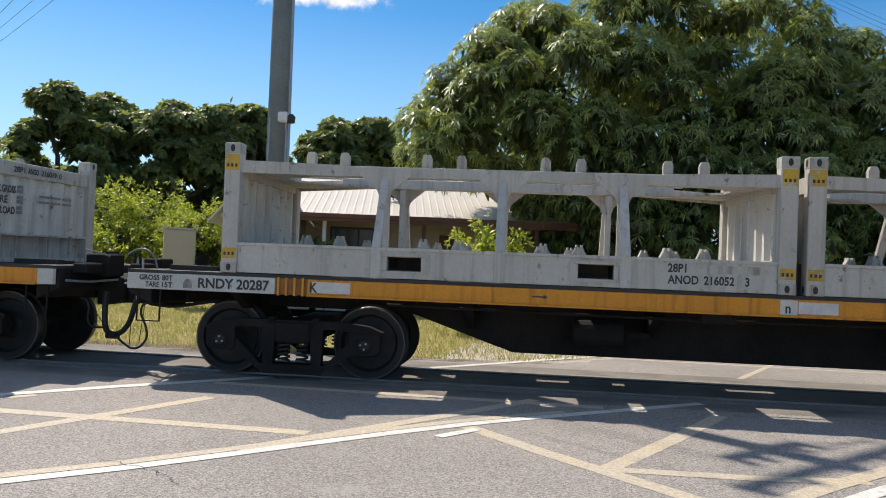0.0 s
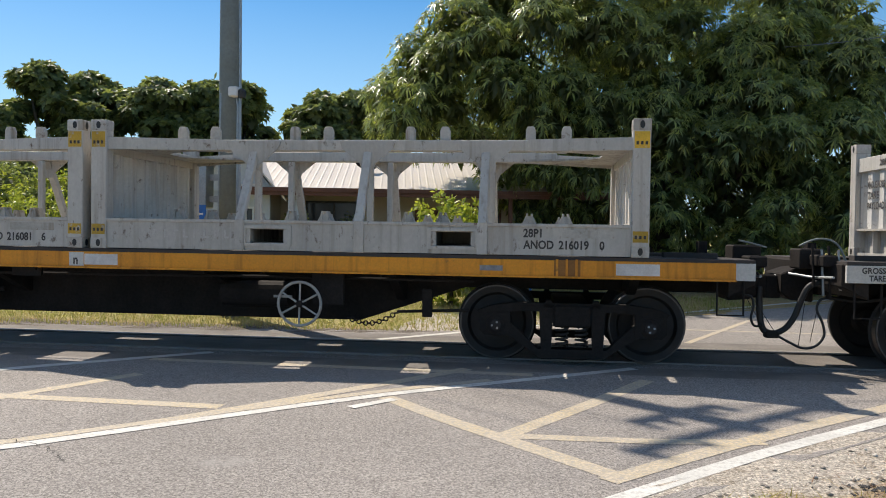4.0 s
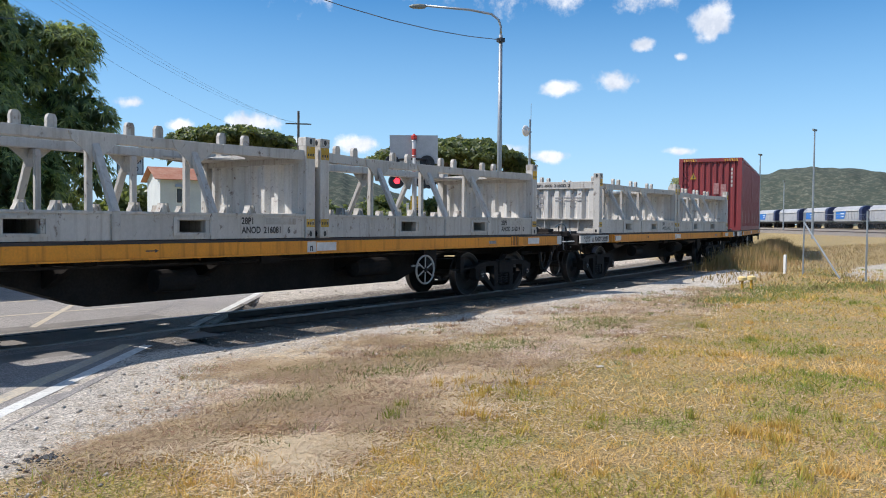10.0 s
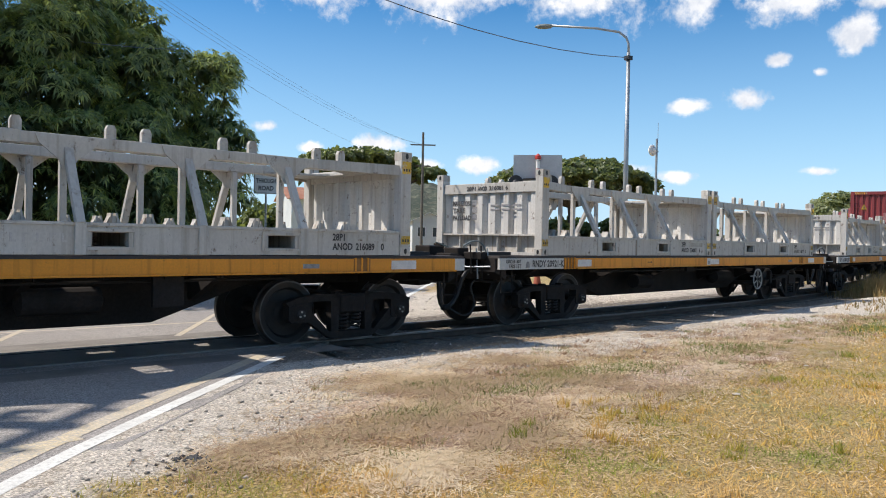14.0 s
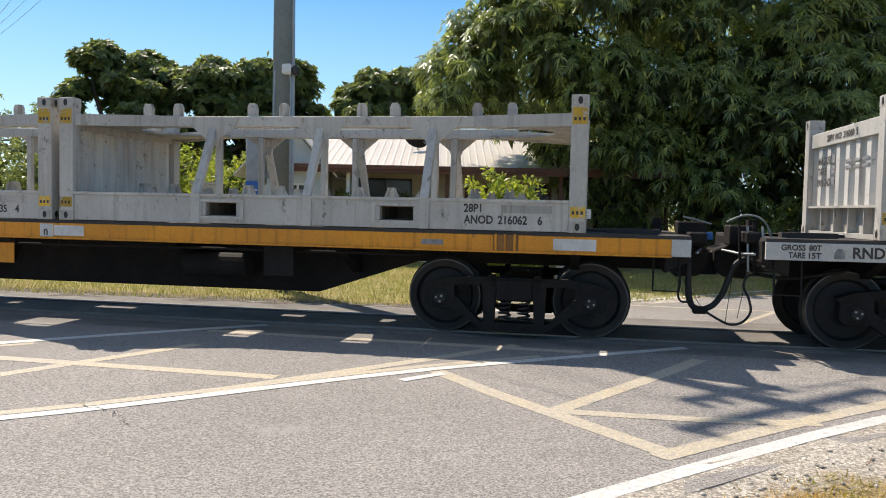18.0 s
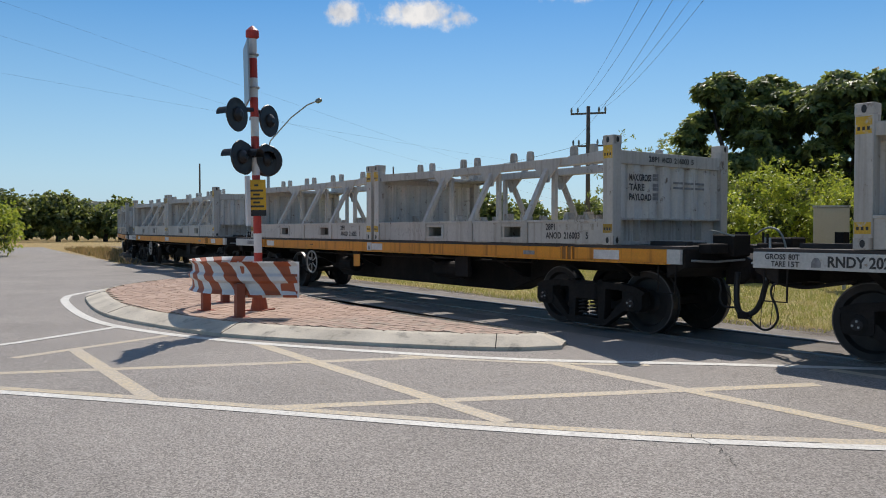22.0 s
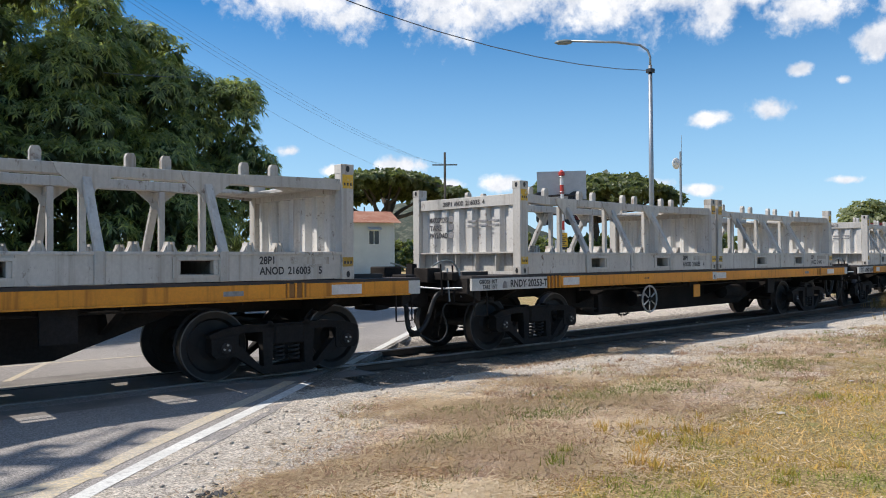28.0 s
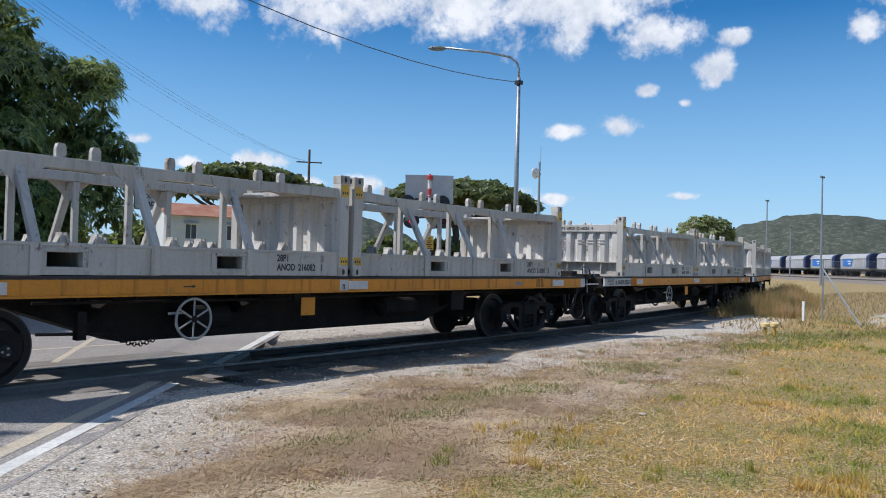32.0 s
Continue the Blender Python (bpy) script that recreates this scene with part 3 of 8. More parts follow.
# loose gravel lies a little over the road's edge
Z = np.where(deep, Z * 0.3 - 0.03, np.where(on_road, 0.002 + 0.006 * bumps(X * 2.3, Y * 2.3, 4.0), Z))
nx, ny = len(gx), len(gy)
idx = np.arange(nx * ny).reshape(ny, nx)
quads = np.stack([idx[:-1, :-1], idx[:-1, 1:], idx[1:, 1:], idx[1:, :-1]], -1).reshape(-1, 4)
me = bpy.data.meshes.new("ground")
me.from_pydata(np.stack([X, Y, Z], -1).reshape(-1, 3).tolist(), [], quads.tolist())
for p in me.polygons:
    p.use_smooth = True
edge = np.interp(X, EDGE_X, EDGE_Y)
off = Y - track_y(X)
gravel = smooth01((Y - edge) / 1.1 + 0.3) * smooth01((4.6 - off) / 3 + 0.4) * (X > -3) * smooth01((32 - X) / 6)
gravel = np.maximum(gravel, smooth01((X - 4) / 2) * smooth01((26 - X) / 6) * smooth01((9 - off) / 5) * (off > 0))
gravel = np.maximum(gravel, smooth01(1.6 - np.hypot((X - 30) / 9, (Y - 7.2 - 0.12 * (X - 30)) / 2.4) ** 2 * 1.2))
bed = smooth01((2.2 - np.abs(off)) / 0.7)
green = smooth01((off - 1.2) / 1.5) * smooth01((4 - X) / 6) * smooth01((40 - Y) / 20)
green = np.maximum(green, smooth01((off - 8) / 8) * smooth01((60 - np.abs(X)) / 30) * 0.7)
# matted red-brown litter between gravel and grass
litter = np.zeros_like(X)
for cx, cy, rad, wt in LITTER:
    litter = np.maximum(litter, wt * np.exp(-(((X - cx) / rad) ** 2 + ((Y - cy) / (0.6 * rad)) ** 2)))
for key, val in (("gravel", gravel), ("bed", bed), ("green", green), ("litter", litter)):
    at = me.attributes.new(key, "FLOAT", "POINT")
    at.data.foreach_set("value", np.ascontiguousarray(val, dtype=np.float32).ravel())


def ground_mat():
    m = bpy.data.materials.new("ground")
    m.use_nodes = True
    n, l = m.node_tree.nodes, m.node_tree.links
    b = n["Principled BSDF"]
    tc = n.new("ShaderNodeTexCoord")

    def noise_tex(sc, det=5.0, r=0.6):
        t = n.new("ShaderNodeTexNoise")
        t.inputs["Scale"].default_value, t.inputs["Detail"].default_value, t.inputs["Roughness"].default_value = sc, det, r
        l.new(tc.outputs["Object"], t.inputs["Vector"])
        return t.outputs[0]

    def rng(src, a, bb, c=0.0, d=1.0):
        r = n.new("ShaderNodeMapRange")
        for k, v in zip(("From Min", "From Max", "To Min", "To Max"), (a, bb, c, d)):
            r.inputs[k].default_value = v
        l.new(src, r.inputs["Value"])
        return r.outputs[0]

    def mix(f, a, bb):
        x = n.new("ShaderNodeMix")
        x.data_type = "RGBA"
        l.new(f, x.inputs["Factor"])
        for sock, v in ((x.inputs["A"], a), (x.inputs["B"], bb)):
            if isinstance(v, tuple):
                sock.default_value = (*v, 1)
            else:
                l.new(v, sock)
        return x.outputs["Result"]

    def mask(key, noise_src, width=0.12):
        a = n.new("ShaderNodeAttribute")
        a.attribute_name = key
        s = n.new("ShaderNodeMath")
        s.operation = "ADD"
        l.new(a.outputs["Fac"], s.inputs[0])
        l.new(rng(noise_src, 0.25, 0.75, -0.45, 0.45), s.inputs[1])
        return rng(s.outputs[0], 0.5 - width, 0.5 + width)

    n1, n2, n3, n4 = noise_tex(0.35), noise_tex(2.2, 6.0, 0.7), noise_tex(60, 3.0, 0.75), noise_tex(9, 5.0, 0.75)
    # dry ground, darkened to put the shade between grass blades into its colour
    dry = mix(rng(n1, 0.38, 0.62), (0.44, 0.31, 0.15), (0.36, 0.27, 0.12))
    dry = mix(rng(n2, 0.5, 0.7), dry, (0.27, 0.26, 0.09))
    dry = mix(rng(n4, 0.52, 0.8), dry, (0.52, 0.39, 0.23))
    gr = mix(rng(n2, 0.35, 0.65), (0.62, 0.555, 0.47), (0.50, 0.44, 0.36))
    gr = mix(rng(n4, 0.46, 0.70), gr, (0.72, 0.66, 0.575))
    gr = mix(rng(noise_tex(4.5, 7.0, 0.75), 0.54, 0.66), gr, (0.30, 0.235, 0.165))
    dirt = mix(rng(n3, 0.35, 0.65), (0.13, 0.11, 0.09), (0.30, 0.265, 0.22))
    lawn = mix(rng(n2, 0.35, 0.65), (0.32, 0.30, 0.09), (0.46, 0.38, 0.18))
    col = mix(mask("green", n2), dry, lawn)
    col = mix(mask("gravel", n2, 0.2), col, gr)
    col = mix(mask("litter", n2, 0.14), col, mix(rng(n4, 0.4, 0.62), (0.48, 0.365, 0.28), (0.66, 0.555, 0.45)))
    col = mix(mask("bed", n4, 0.15), col, dirt)
    x = n.new("ShaderNodeMix")
    x.data_type, x.blend_type = "RGBA", "MULTIPLY"
    x.inputs["Factor"].default_value = 1.0
    l.new(col, x.inputs["A"])
    l.new(mix(rng(n3, 0.3, 0.7), (0.58, 0.56, 0.54), (1.38, 1.38, 1.38)), x.inputs["B"])
    vo, sp = n.new("ShaderNodeTexVoronoi"), n.new("ShaderNodeSeparateColor")
    vo.inputs["Scale"].default_value = 64
    l.new(tc.outputs["Object"], vo.inputs["Vector"])
    l.new(vo.outputs["Color"], sp.inputs[0])
    x2 = n.new("ShaderNodeMix")
    x2.data_type, x2.blend_type = "RGBA", "MULTIPLY"
    x2.inputs["Factor"].default_value = 1.0
    l.new(x.outputs["Result"], x2.inputs["A"])
    l.new(mix(sp.outputs[0], (0.58, 0.57, 0.55), (1.4, 1.4, 1.4)), x2.inputs["B"])
    l.new(x2.outputs["Result"], b.inputs["Base Color"])
    b.inputs["Roughness"].default_value = 0.95
    b.inputs["Specular IOR Level"].default_value = 0.15
    bp = n.new("ShaderNodeBump")
    bp.inputs["Strength"].default_value, bp.inputs["Distance"].default_value = 0.9, 0.03
    l.new(n3, bp.inputs["Height"])
    l.new(bp.outputs[0], b.inputs["Normal"])
    return m


M["ground"] = ground_mat()
me.materials.append(M["ground"])
tagged(new("ground", me), "dry grass and pale gravel ground beside the level crossing", "ground", kind="structure")


def ribbon(pts, width, z, name=""):
    """A flat strip along a line of points, subdivided."""
    pts = [Vector((*p, 0)) for p in pts]
    vs, fs = [], []
    for i, p in enumerate(pts):
        d = (pts[min(i + 1, len(pts) - 1)] - pts[max(i - 1, 0)]).normalized()
        s = Vector((-d.y, d.x, 0)) * width / 2
        vs += [(p.x + s.x, p.y + s.y, z), (p.x - s.x, p.y - s.y, z)]
    fs = [(2 * i, 2 * i + 1, 2 * i + 3, 2 * i + 2) for i in range(len(pts) - 1)]
    return Geo().add(vs, fs)


def curve_pts(pts, step=0.6):
    """Smooth a line of points (Catmull-Rom)."""
    out = []
    P = [pts[0]] + list(pts) + [pts[-1]]
    for a, b, c, d in zip(P, P[1:], P[2:], P[3:]):
        k = max(1, int(math.hypot(c[0] - b[0], c[1] - b[1]) / step))
        for i in range(k):
            t = i / k
            out.append(tuple(0.5 * (2 * b[j] + (c[j] - a[j]) * t + (2 * a[j] - 5 * b[j] + 4 * c[j] - d[j]) * t * t + (3 * b[j] - a[j] - 3 * c[j] + d[j]) * t ** 3) for j in (0, 1)))
    return out + [pts[-1]]


road = new("road", Geo().prism(ROAD, -0.06, 0.0, "z").mesh("road", M["asphalt"]))
tagged(road, "grey worn asphalt road crossing the railway track", "road", kind="structure")
LINE_A = curve_pts([(-12.0, -4.2), (-9.3, -1.2), (-7.35, 0.76), (-5.66, 2.34), (-4.53, 3.37), (-3.45, 4.48), (-2.6, 5.55), (-1.65, 6.69), (-0.35, 7.95), (0.5, 8.75)])
LINE_B = curve_pts([(-21.6, 5.3), (-20.6, 3.9), (-18.6, 2.4), (-16.97, 1.93), (-13.49, 1.92), (-11.53, 2.28), (-9.42, 3.25), (-7.14, 4.97), (-6.23, 5.92), (-5.35, 7.06), (-4.22, 8.37)])
LINE_W = curve_pts([(-1.2, 2.4), (0.1, 4.12), (1.25, 5.6), (2.3, 6.8), (3.3, 7.9), (4.15, 8.85)])
white = [(LINE_A, 0.125), (LINE_B, 0.15), (LINE_W, 0.125), ([(-10.4, 0.2), (-10.71, 0.88), (-11.85, 2.26)], 0.14),
         (curve_pts([(-2.75, 10.0), (-0.67, 12.59), (8, 23.5), (18, 36)]), 0.13), (curve_pts([(5.2, 9.95), (8.15, 13.3), (10.65, 16.3), (21, 28.6)]), 0.13), ([(-1.75, 6.15), (-1.5, 6.55)], 0.10)]
for i, (pts, w) in enumerate(white):
    tagged(new("road_line", ribbon(pts, w, 0.0042 + 0.0001 * i).mesh("road_line", M["white_line"])), "worn white painted road line", "road marking", kind="structure")


def shifted(pts, d):
    out = []
    for i, p in enumerate(pts):
        a, b = pts[max(i - 1, 0)], pts[min(i + 1, len(pts) - 1)]
        h = math.hypot(b[0] - a[0], b[1] - a[1])
        out.append((p[0] - (b[1] - a[1]) / h * d, p[1] + (b[0] - a[0]) / h * d))
    return out


yellow = [([(-9.87, 1.42), (-6.56, 1.69)], 0.13), ([(-8.5, 0.62), (-7.2, 4.84)], 0.12), ([(-9.45, 0.8), (-10.54, 2.68)], 0.12), ([(-9.2, 3.38), (-4.47, 3.74)], 0.14),
          ([(-5.8, 2.3), (-4.2, 6.95)], 0.13), ([(-6.4, 5.6), (-2.75, 5.88)], 0.14), ([(-1.6, 6.62), (-0.9, 5.96), (0.43, 4.83)], 0.14),
          ([(-0.41, 5.64), (0.11, 6.83), (0.62, 8.1)], 0.13), ([(-0.45, 5.62), (0.57, 5.76), (1.35, 5.95)], 0.12), ([(-3.0, 5.2), (-1.74, 7.24), (-1.2, 8.2)], 0.13),
          ([(-4.6, 7.75), (-0.5, 8.05)], 0.13), (shifted(LINE_A, 0.14)[5:-2], 0.10), (shifted(LINE_B, -0.16)[22:-3], 0.10), (shifted(LINE_W, 0.24)[4:], 0.13),
          ([(-0.4, 12.4), (5.6, 12.9)], 0.08), ([(1.2, 11.0), (2.8, 15.2)], 0.08), ([(3.6, 11.2), (6.0, 15.6)], 0.08), ([(1.2, 14.6), (8.2, 15.1)], 0.08)]
for i, (pts, w) in enumerate(yellow):
    tagged(new("hatch_line", ribbon(pts, w * 1.15, 0.0016 + 0.0001 * i).mesh("hatch_line", M["yellow_line"])), "faded yellow painted box-junction line", "road marking", kind="structure")
# darker asphalt beside the rails and a few cracks and spots
for pts, w in (([on_track(s, -1.1)[:2] for s in np.arange(-22, 5.1, 0.6)], 0.45), ([on_track(s, 1.05)[:2] for s in np.arange(-22, 5.6, 0.6)], 0.5), ([on_track(s)[:2] for s in np.arange(-22, 5.4, 0.6)], 0.9)):
    tagged(new("road_patch", ribbon(pts, w, 0.0008).mesh("road_patch", M["asphalt_patch"])), "darker asphalt infill along the rails", "road", kind="structure")
rng = random.Random(4)
for x0, y0, dx, dy in ((-3.69, 4.63, 0.51, -0.15), (-3.2, 4.48, 0.3, -0.2)):
    pts = [(x0 + dx * k / 12 + rng.uniform(-0.025, 0.025), y0 + dy * k / 12 + rng.uniform(-0.025, 0.025)) for k in range(13)]
    tagged(new("road_crack", ribbon(pts, 0.005, 0.0062).mesh("road_crack", M["underframe"])), "thin dark crack in the asphalt", "crack", kind="structure")

# ---- rails ----
for side in (-0.535, 0.535):
    g, h = Geo(), Geo()
    prev = None
    for s0 in np.arange(-120, 110, 1.0):
        for gg, prof in ((g, [(-0.033, -0.02), (0.033, -0.02), (0.012, -0.04), (0.012, -0.1), (0.06, -0.12), (-0.06, -0.12), (-0.012, -0.1), (-0.012, -0.04)]), (h, [(-0.034, 0.0), (0.034, 0.0), (0.034, -0.022), (-0.034, -0.022)])):
            o = len(gg.v)
            for s in (s0, s0 + 1.0):
                x, y, a = on_track(s, side)
                gg.v += [(x - u * math.sin(a), y + u * math.cos(a), w + 0.018) for u, w in prof]
            k = len(prof)
            gg.f += [(o + i, o + (i + 1) % k, o + k + (i + 1) % k, o + k + i) for i in range(k)]
    rail = thing("rail", Matrix(), "steel rail with a shiny worn head, set in the road and ballast", "rail", "rails of the track", "structure")
    part("rail_web", g, "rail", rail)
    part("rail_head", h, "rail_head", rail)
    tagged(new("flangeway", ribbon([on_track(s, side * 0.87)[:2] for s in np.arange(-22, 5.4, 0.5)], 0.06, 0.0058).mesh("flangeway", M["underframe"])), "dark flangeway groove beside the rail", "groove", kind="structure")
sl = Geo().box(-0.11, 0.11, -1.0, 1.0, -0.17, -0.085).mesh("sleeper", M["sleeper"], 0.015)
for s in [*np.arange(5.2, 60, 0.68), *np.arange(-58, -24, 0.68)]:
    x, y, a = on_track(s)
    ob = new("sleeper", sl)
    ob.matrix_basis = pose(x, y, 0, 0, 0, math.degrees(a))
    tagged(ob, "weathered timber sleeper sunk in ballast", "sleeper", "sleepers of the track", "structure")

# ---- the train: flat wagons with half-height flat racks ----
SPEED = 2.06
# where the middle of each wagon stands along the track at the start
START = {-2: 31.4, -1: 16.35, 0: 1.28, 1: -13.86, 2: -28.88, 3: -43.86, 4: -59.07, 5: -74.1, 6: -89.2, 7: -104.3}


def wagon_s(k, t):
    return START[k] + SPEED * t


def ride_pose(s, half):
    """The pose of something carried on two points half metres before and behind s."""
    x0, y0, _ = on_track(s - half)
    x1, y1, _ = on_track(s + half)
    return pose((x0 + x1) / 2, (y0 + y1) / 2, 0, 0, 0, math.degrees(math.atan2(y1 - y0, x1 - x0)))


CL, CW, CB = 6.058, 2.438, 1.19
RISE, BOGIE, AXLE, WHEEL_R = 0.03, 5.36, 0.82, 0.415


def flat_rack(m):
    """A half-height flat rack container, its middle bottom at the origin, near side towards -y."""
    c = thing("flat_rack_container", m, "grey-white steel flat rack with worn yellow corner decals", "container", "flat racks on the train")
    hx, hy = CL / 2, CW / 2
    for x, y in ((-hx, -hy), (hx - 0.178, -hy), (-hx, hy - 0.16), (hx - 0.178, hy - 0.16)):
        post = part("corner_post", Geo().box(x, x + 0.178, y, y + 0.16, 0.0, 1.42), "container", c, bevel=0.008)
        for z0 in (0.0, 1.302):
            cast = Geo().box(x - 0.003, x + 0.181, y - 0.003, y + 0.163, z0, z0 + 0.118)
            part("corner_casting", cast, "container_dirty", post, bevel=0.006)
            yy = y - 0.0045 if y < 0 else y + 0.1645
            part("casting_hole", Geo().prism([(x + 0.089 + 0.026 * math.cos(a), z0 + 0.06 + 0.04 * math.sin(a)) for a in np.linspace(0, math.tau, 11)[:-1]], yy - 0.001, yy + 0.002, "y"), "black_paint", post)
            xx = x - 0.0045 if x < 0 else x + 0.1825
            part("casting_hole", Geo().prism([(y + 0.08 + 0.026 * math.cos(a), z0 + 0.06 + 0.04 * math.sin(a)) for a in np.linspace(0, math.tau, 11)[:-1]], xx - 0.001, xx + 0.002, "x"), "black_paint", post)
        if y < 0:
            for z0, z1 in ((0.155, 0.27), (1.12, 1.29)):
                part("warning_decal", Geo().box(x + 0.012, x + 0.166, y - 0.0035, y + 0.002, z0, z1), "decal_yellow", post, "worn yellow warning decal")
                for k in range(3):
                    part("decal_mark", Geo().box(x + 0.03 + 0.045 * k, x + 0.055 + 0.045 * k, y - 0.005, y, z0 + 0.035, z0 + 0.07), "letter", post)
    for sy in (-1, 1):
        rail = Geo()
        y0, y1 = (-hy + 0.004, -hy + 0.13) if sy < 0 else (hy - 0.13, hy - 0.004)
        xs = [-hx + 0.178, -1.27, -0.76, 0.76, 1.27, hx - 0.178]
        for a, b in ((xs[0], xs[1]), (xs[2], xs[3]), (xs[4], xs[5])):
            rail.box(a, b, y0 + 0.02, y1, 0.005, 0.31)
        for a, b in ((xs[1], xs[2]), (xs[3], xs[4])):
            rail.box(a, b, y0 + 0.02, y1, 0.24, 0.31)
            rail.box(a, b, y0 + 0.02, y1, 0.005, 0.085)
            rail.box(a, a + 0.07, y0 + 0.02, y1, 0.085, 0.24)
            rail.box(b - 0.07, b, y0 + 0.02, y1, 0.085, 0.24)
        rail.box(xs[0], xs[-1], y0, y1 + 0.05, 0.30, 0.335)
        br = part("base_rail", rail, "container", c, bevel=0.004)
        for a, b in ((xs[1], xs[2]), (xs[3], xs[4])):
            fr = Geo()
            yo = y0 + 0.012 if sy < 0 else y1 - 0.002
            fr.box(a - 0.02, b + 0.02, yo - 0.008, yo + 0.008, 0.245, 0.275).box(a - 0.02, b + 0.02, yo - 0.008, yo + 0.008, 0.055, 0.085).box(a - 0.02, a + 0.02, yo - 0.008, yo + 0.008, 0.085, 0.245).box(b - 0.02, b + 0.02, yo - 0.008, yo + 0.008, 0.085, 0.245)
            part("fork_pocket_frame", fr, "container", br)
        yb, yt = sy * (hy - 0.03), sy * (hy - 0.46)
        for x in (-1.32, 0.0, 1.32):
            part("stiffener", Geo().box(x - 0.055, x + 0.055, min(sy * hy, sy * (hy - 0.03)), max(sy * hy, sy * (hy - 0.03)), 0.004, 0.335), "container", br, bevel=0.004)
            part("upright", Geo().box(x - 0.036, x + 0.036, sy * (hy - 0.60) - 0.036, sy * (hy - 0.60) + 0.036, 0.30, 1.12), "container", c, bevel=0.006)
            g = Geo()
            o = 0.046
            g.add([(x - o, yb - 0.04, 0.33), (x + o, yb - 0.04, 0.33), (x + o, yb + 0.04, 0.33), (x - o, yb + 0.04, 0.33), (x - o, yt - 0.04, 1.12), (x + o, yt - 0.04, 1.12), (x + o, yt + 0.04, 1.12), (x - o, yt + 0.04, 1.12)],
                  [(0, 3, 2, 1), (4, 5, 6, 7), (0, 1, 5, 4), (1, 2, 6, 5), (2, 3, 7, 6), (3, 0, 4, 7)])
            part("raking_brace", g, "container", c, bevel=0.006)
            yg = sy * (hy - 0.43)
            part("gusset", Geo().prism([(x - 0.32, 1.235), (x + 0.32, 1.235), (x + 0.29, 1.15), (x + 0.09, 0.985), (x + 0.055, 0.90), (x - 0.055, 0.90), (x - 0.09, 0.985), (x - 0.29, 1.15)], yg - 0.012, yg + 0.012, "y"), "container", c)
        tr = Geo().box(-hx + 0.9, hx - 0.9, sy * (hy - 0.52) - 0.085, sy * (hy - 0.52) + 0.085, 1.13, 1.25)
        top = part("top_rail", tr, "container", c, bevel=0.006)
        for x in (-2.0, -0.665, 0.665, 2.0):
            for d in (-0.195, 0.195):
                part("stacking_guide", Geo().prism([(x + d - 0.055, 1.25), (x + d + 0.055, 1.25), (x + d + 0.055, 1.36), (x + d + 0.035, 1.405), (x + d - 0.035, 1.405), (x + d - 0.055, 1.36)], sy * (hy - 0.52) - 0.035, sy * (hy - 0.52) + 0.035, "y"), "container_dirty", c, bevel=0.004)
                g = Geo().prism([(x + d - 0.08, 0.335), (x + d + 0.08, 0.335), (x + d + 0.04, 0.42), (x + d - 0.04, 0.42)], sy * (hy - 0.42) - 0.05, sy * (hy - 0.42) + 0.05, "y")
                for k in (-0.04, 0.04):
                    g.prism([(x + d + k - 0.012, 0.335), (x + d + k + 0.012, 0.335), (x + d + k * 0.6 + 0.01, 0.448), (x + d + k * 0.6 - 0.01, 0.448)], sy * (hy - 0.42) - 0.065, sy * (hy - 0.42) + 0.065, "y")
                part("cradle", g, "container_dirty", c)
    for sx in (-1, 1):
        xe = sx * (hx - 0.09)
        # flared plate from the end beam to the top rails
        pl = [(sx * (hx - 0.16), -hy + 0.05), (sx * (hx - 0.16), hy - 0.05), (sx * (hx - 1.25), hy - 0.44), (sx * (hx - 1.25), hy - 0.62), (sx * (hx - 0.78), hy - 0.72), (sx * (hx - 0.54), hy - 0.88), (sx * (hx - 0.40), hy - 1.05), (sx * (hx - 0.40), -hy + 1.05), (sx * (hx - 0.54), -hy + 0.88), (sx * (hx - 0.78), -hy + 0.72), (sx * (hx - 1.25), -hy + 0.62), (sx * (hx - 1.25), -hy + 0.44)]
        part("top_plate", Geo().prism(pl, 1.14, 1.165, "z"), "container_dirty", c)
        for sy in (-1, 1):
            a, b = (sx * (hx - 0.15), sy * (hy - 0.05)), (sx * (hx - 1.25), sy * (hy - 0.45))
            n = 0.018
            part("flared_edge", Geo().add([(a[0], a[1] - n, 1.10), (b[0], b[1] - n, 1.13), (b[0], b[1] + n, 1.13), (a[0], a[1] + n, 1.10), (a[0], a[1] - n, 1.235), (b[0], b[1] - n, 1.255), (b[0], b[1] + n, 1.255), (a[0], a[1] + n, 1.235)],
                                          [(0, 3, 2, 1), (4, 5, 6, 7), (0, 1, 5, 4), (1, 2, 6, 5), (2, 3, 7, 6), (3, 0, 4, 7)]), "container", c)
        part("header_beam", Geo().box(xe - 0.06, xe + 0.06, -hy + 0.16, hy - 0.16, 1.06, 1.235), "container", c, bevel=0.006)
        prof, w = [], (CW - 0.36) / 7
        for k in range(7):
            y = -hy + 0.18 + k * w
            prof += [(y, 0.0), (y + w * 0.38, 0.0), (y + w * 0.56, 0.07), (y + w * 0.82, 0.07)]
        prof.append((hy - 0.18, 0.0))
        vs, fs = [], []
        for y, d in prof:
            vs += [(xe + sx * (0.03 - d), y, 0.345), (xe + sx * (0.03 - d), y, 1.06), (xe + sx * (0.024 - d), y, 0.345), (xe + sx * (0.024 - d), y, 1.06)]
        for i in range(len(prof) - 1):
            o = 4 * i
            fs += [(o, o + 4, o + 5, o + 1), (o + 2, o + 3, o + 7, o + 6), (o, o + 2, o + 6, o + 4), (o + 1, o + 5, o + 7, o + 3)]
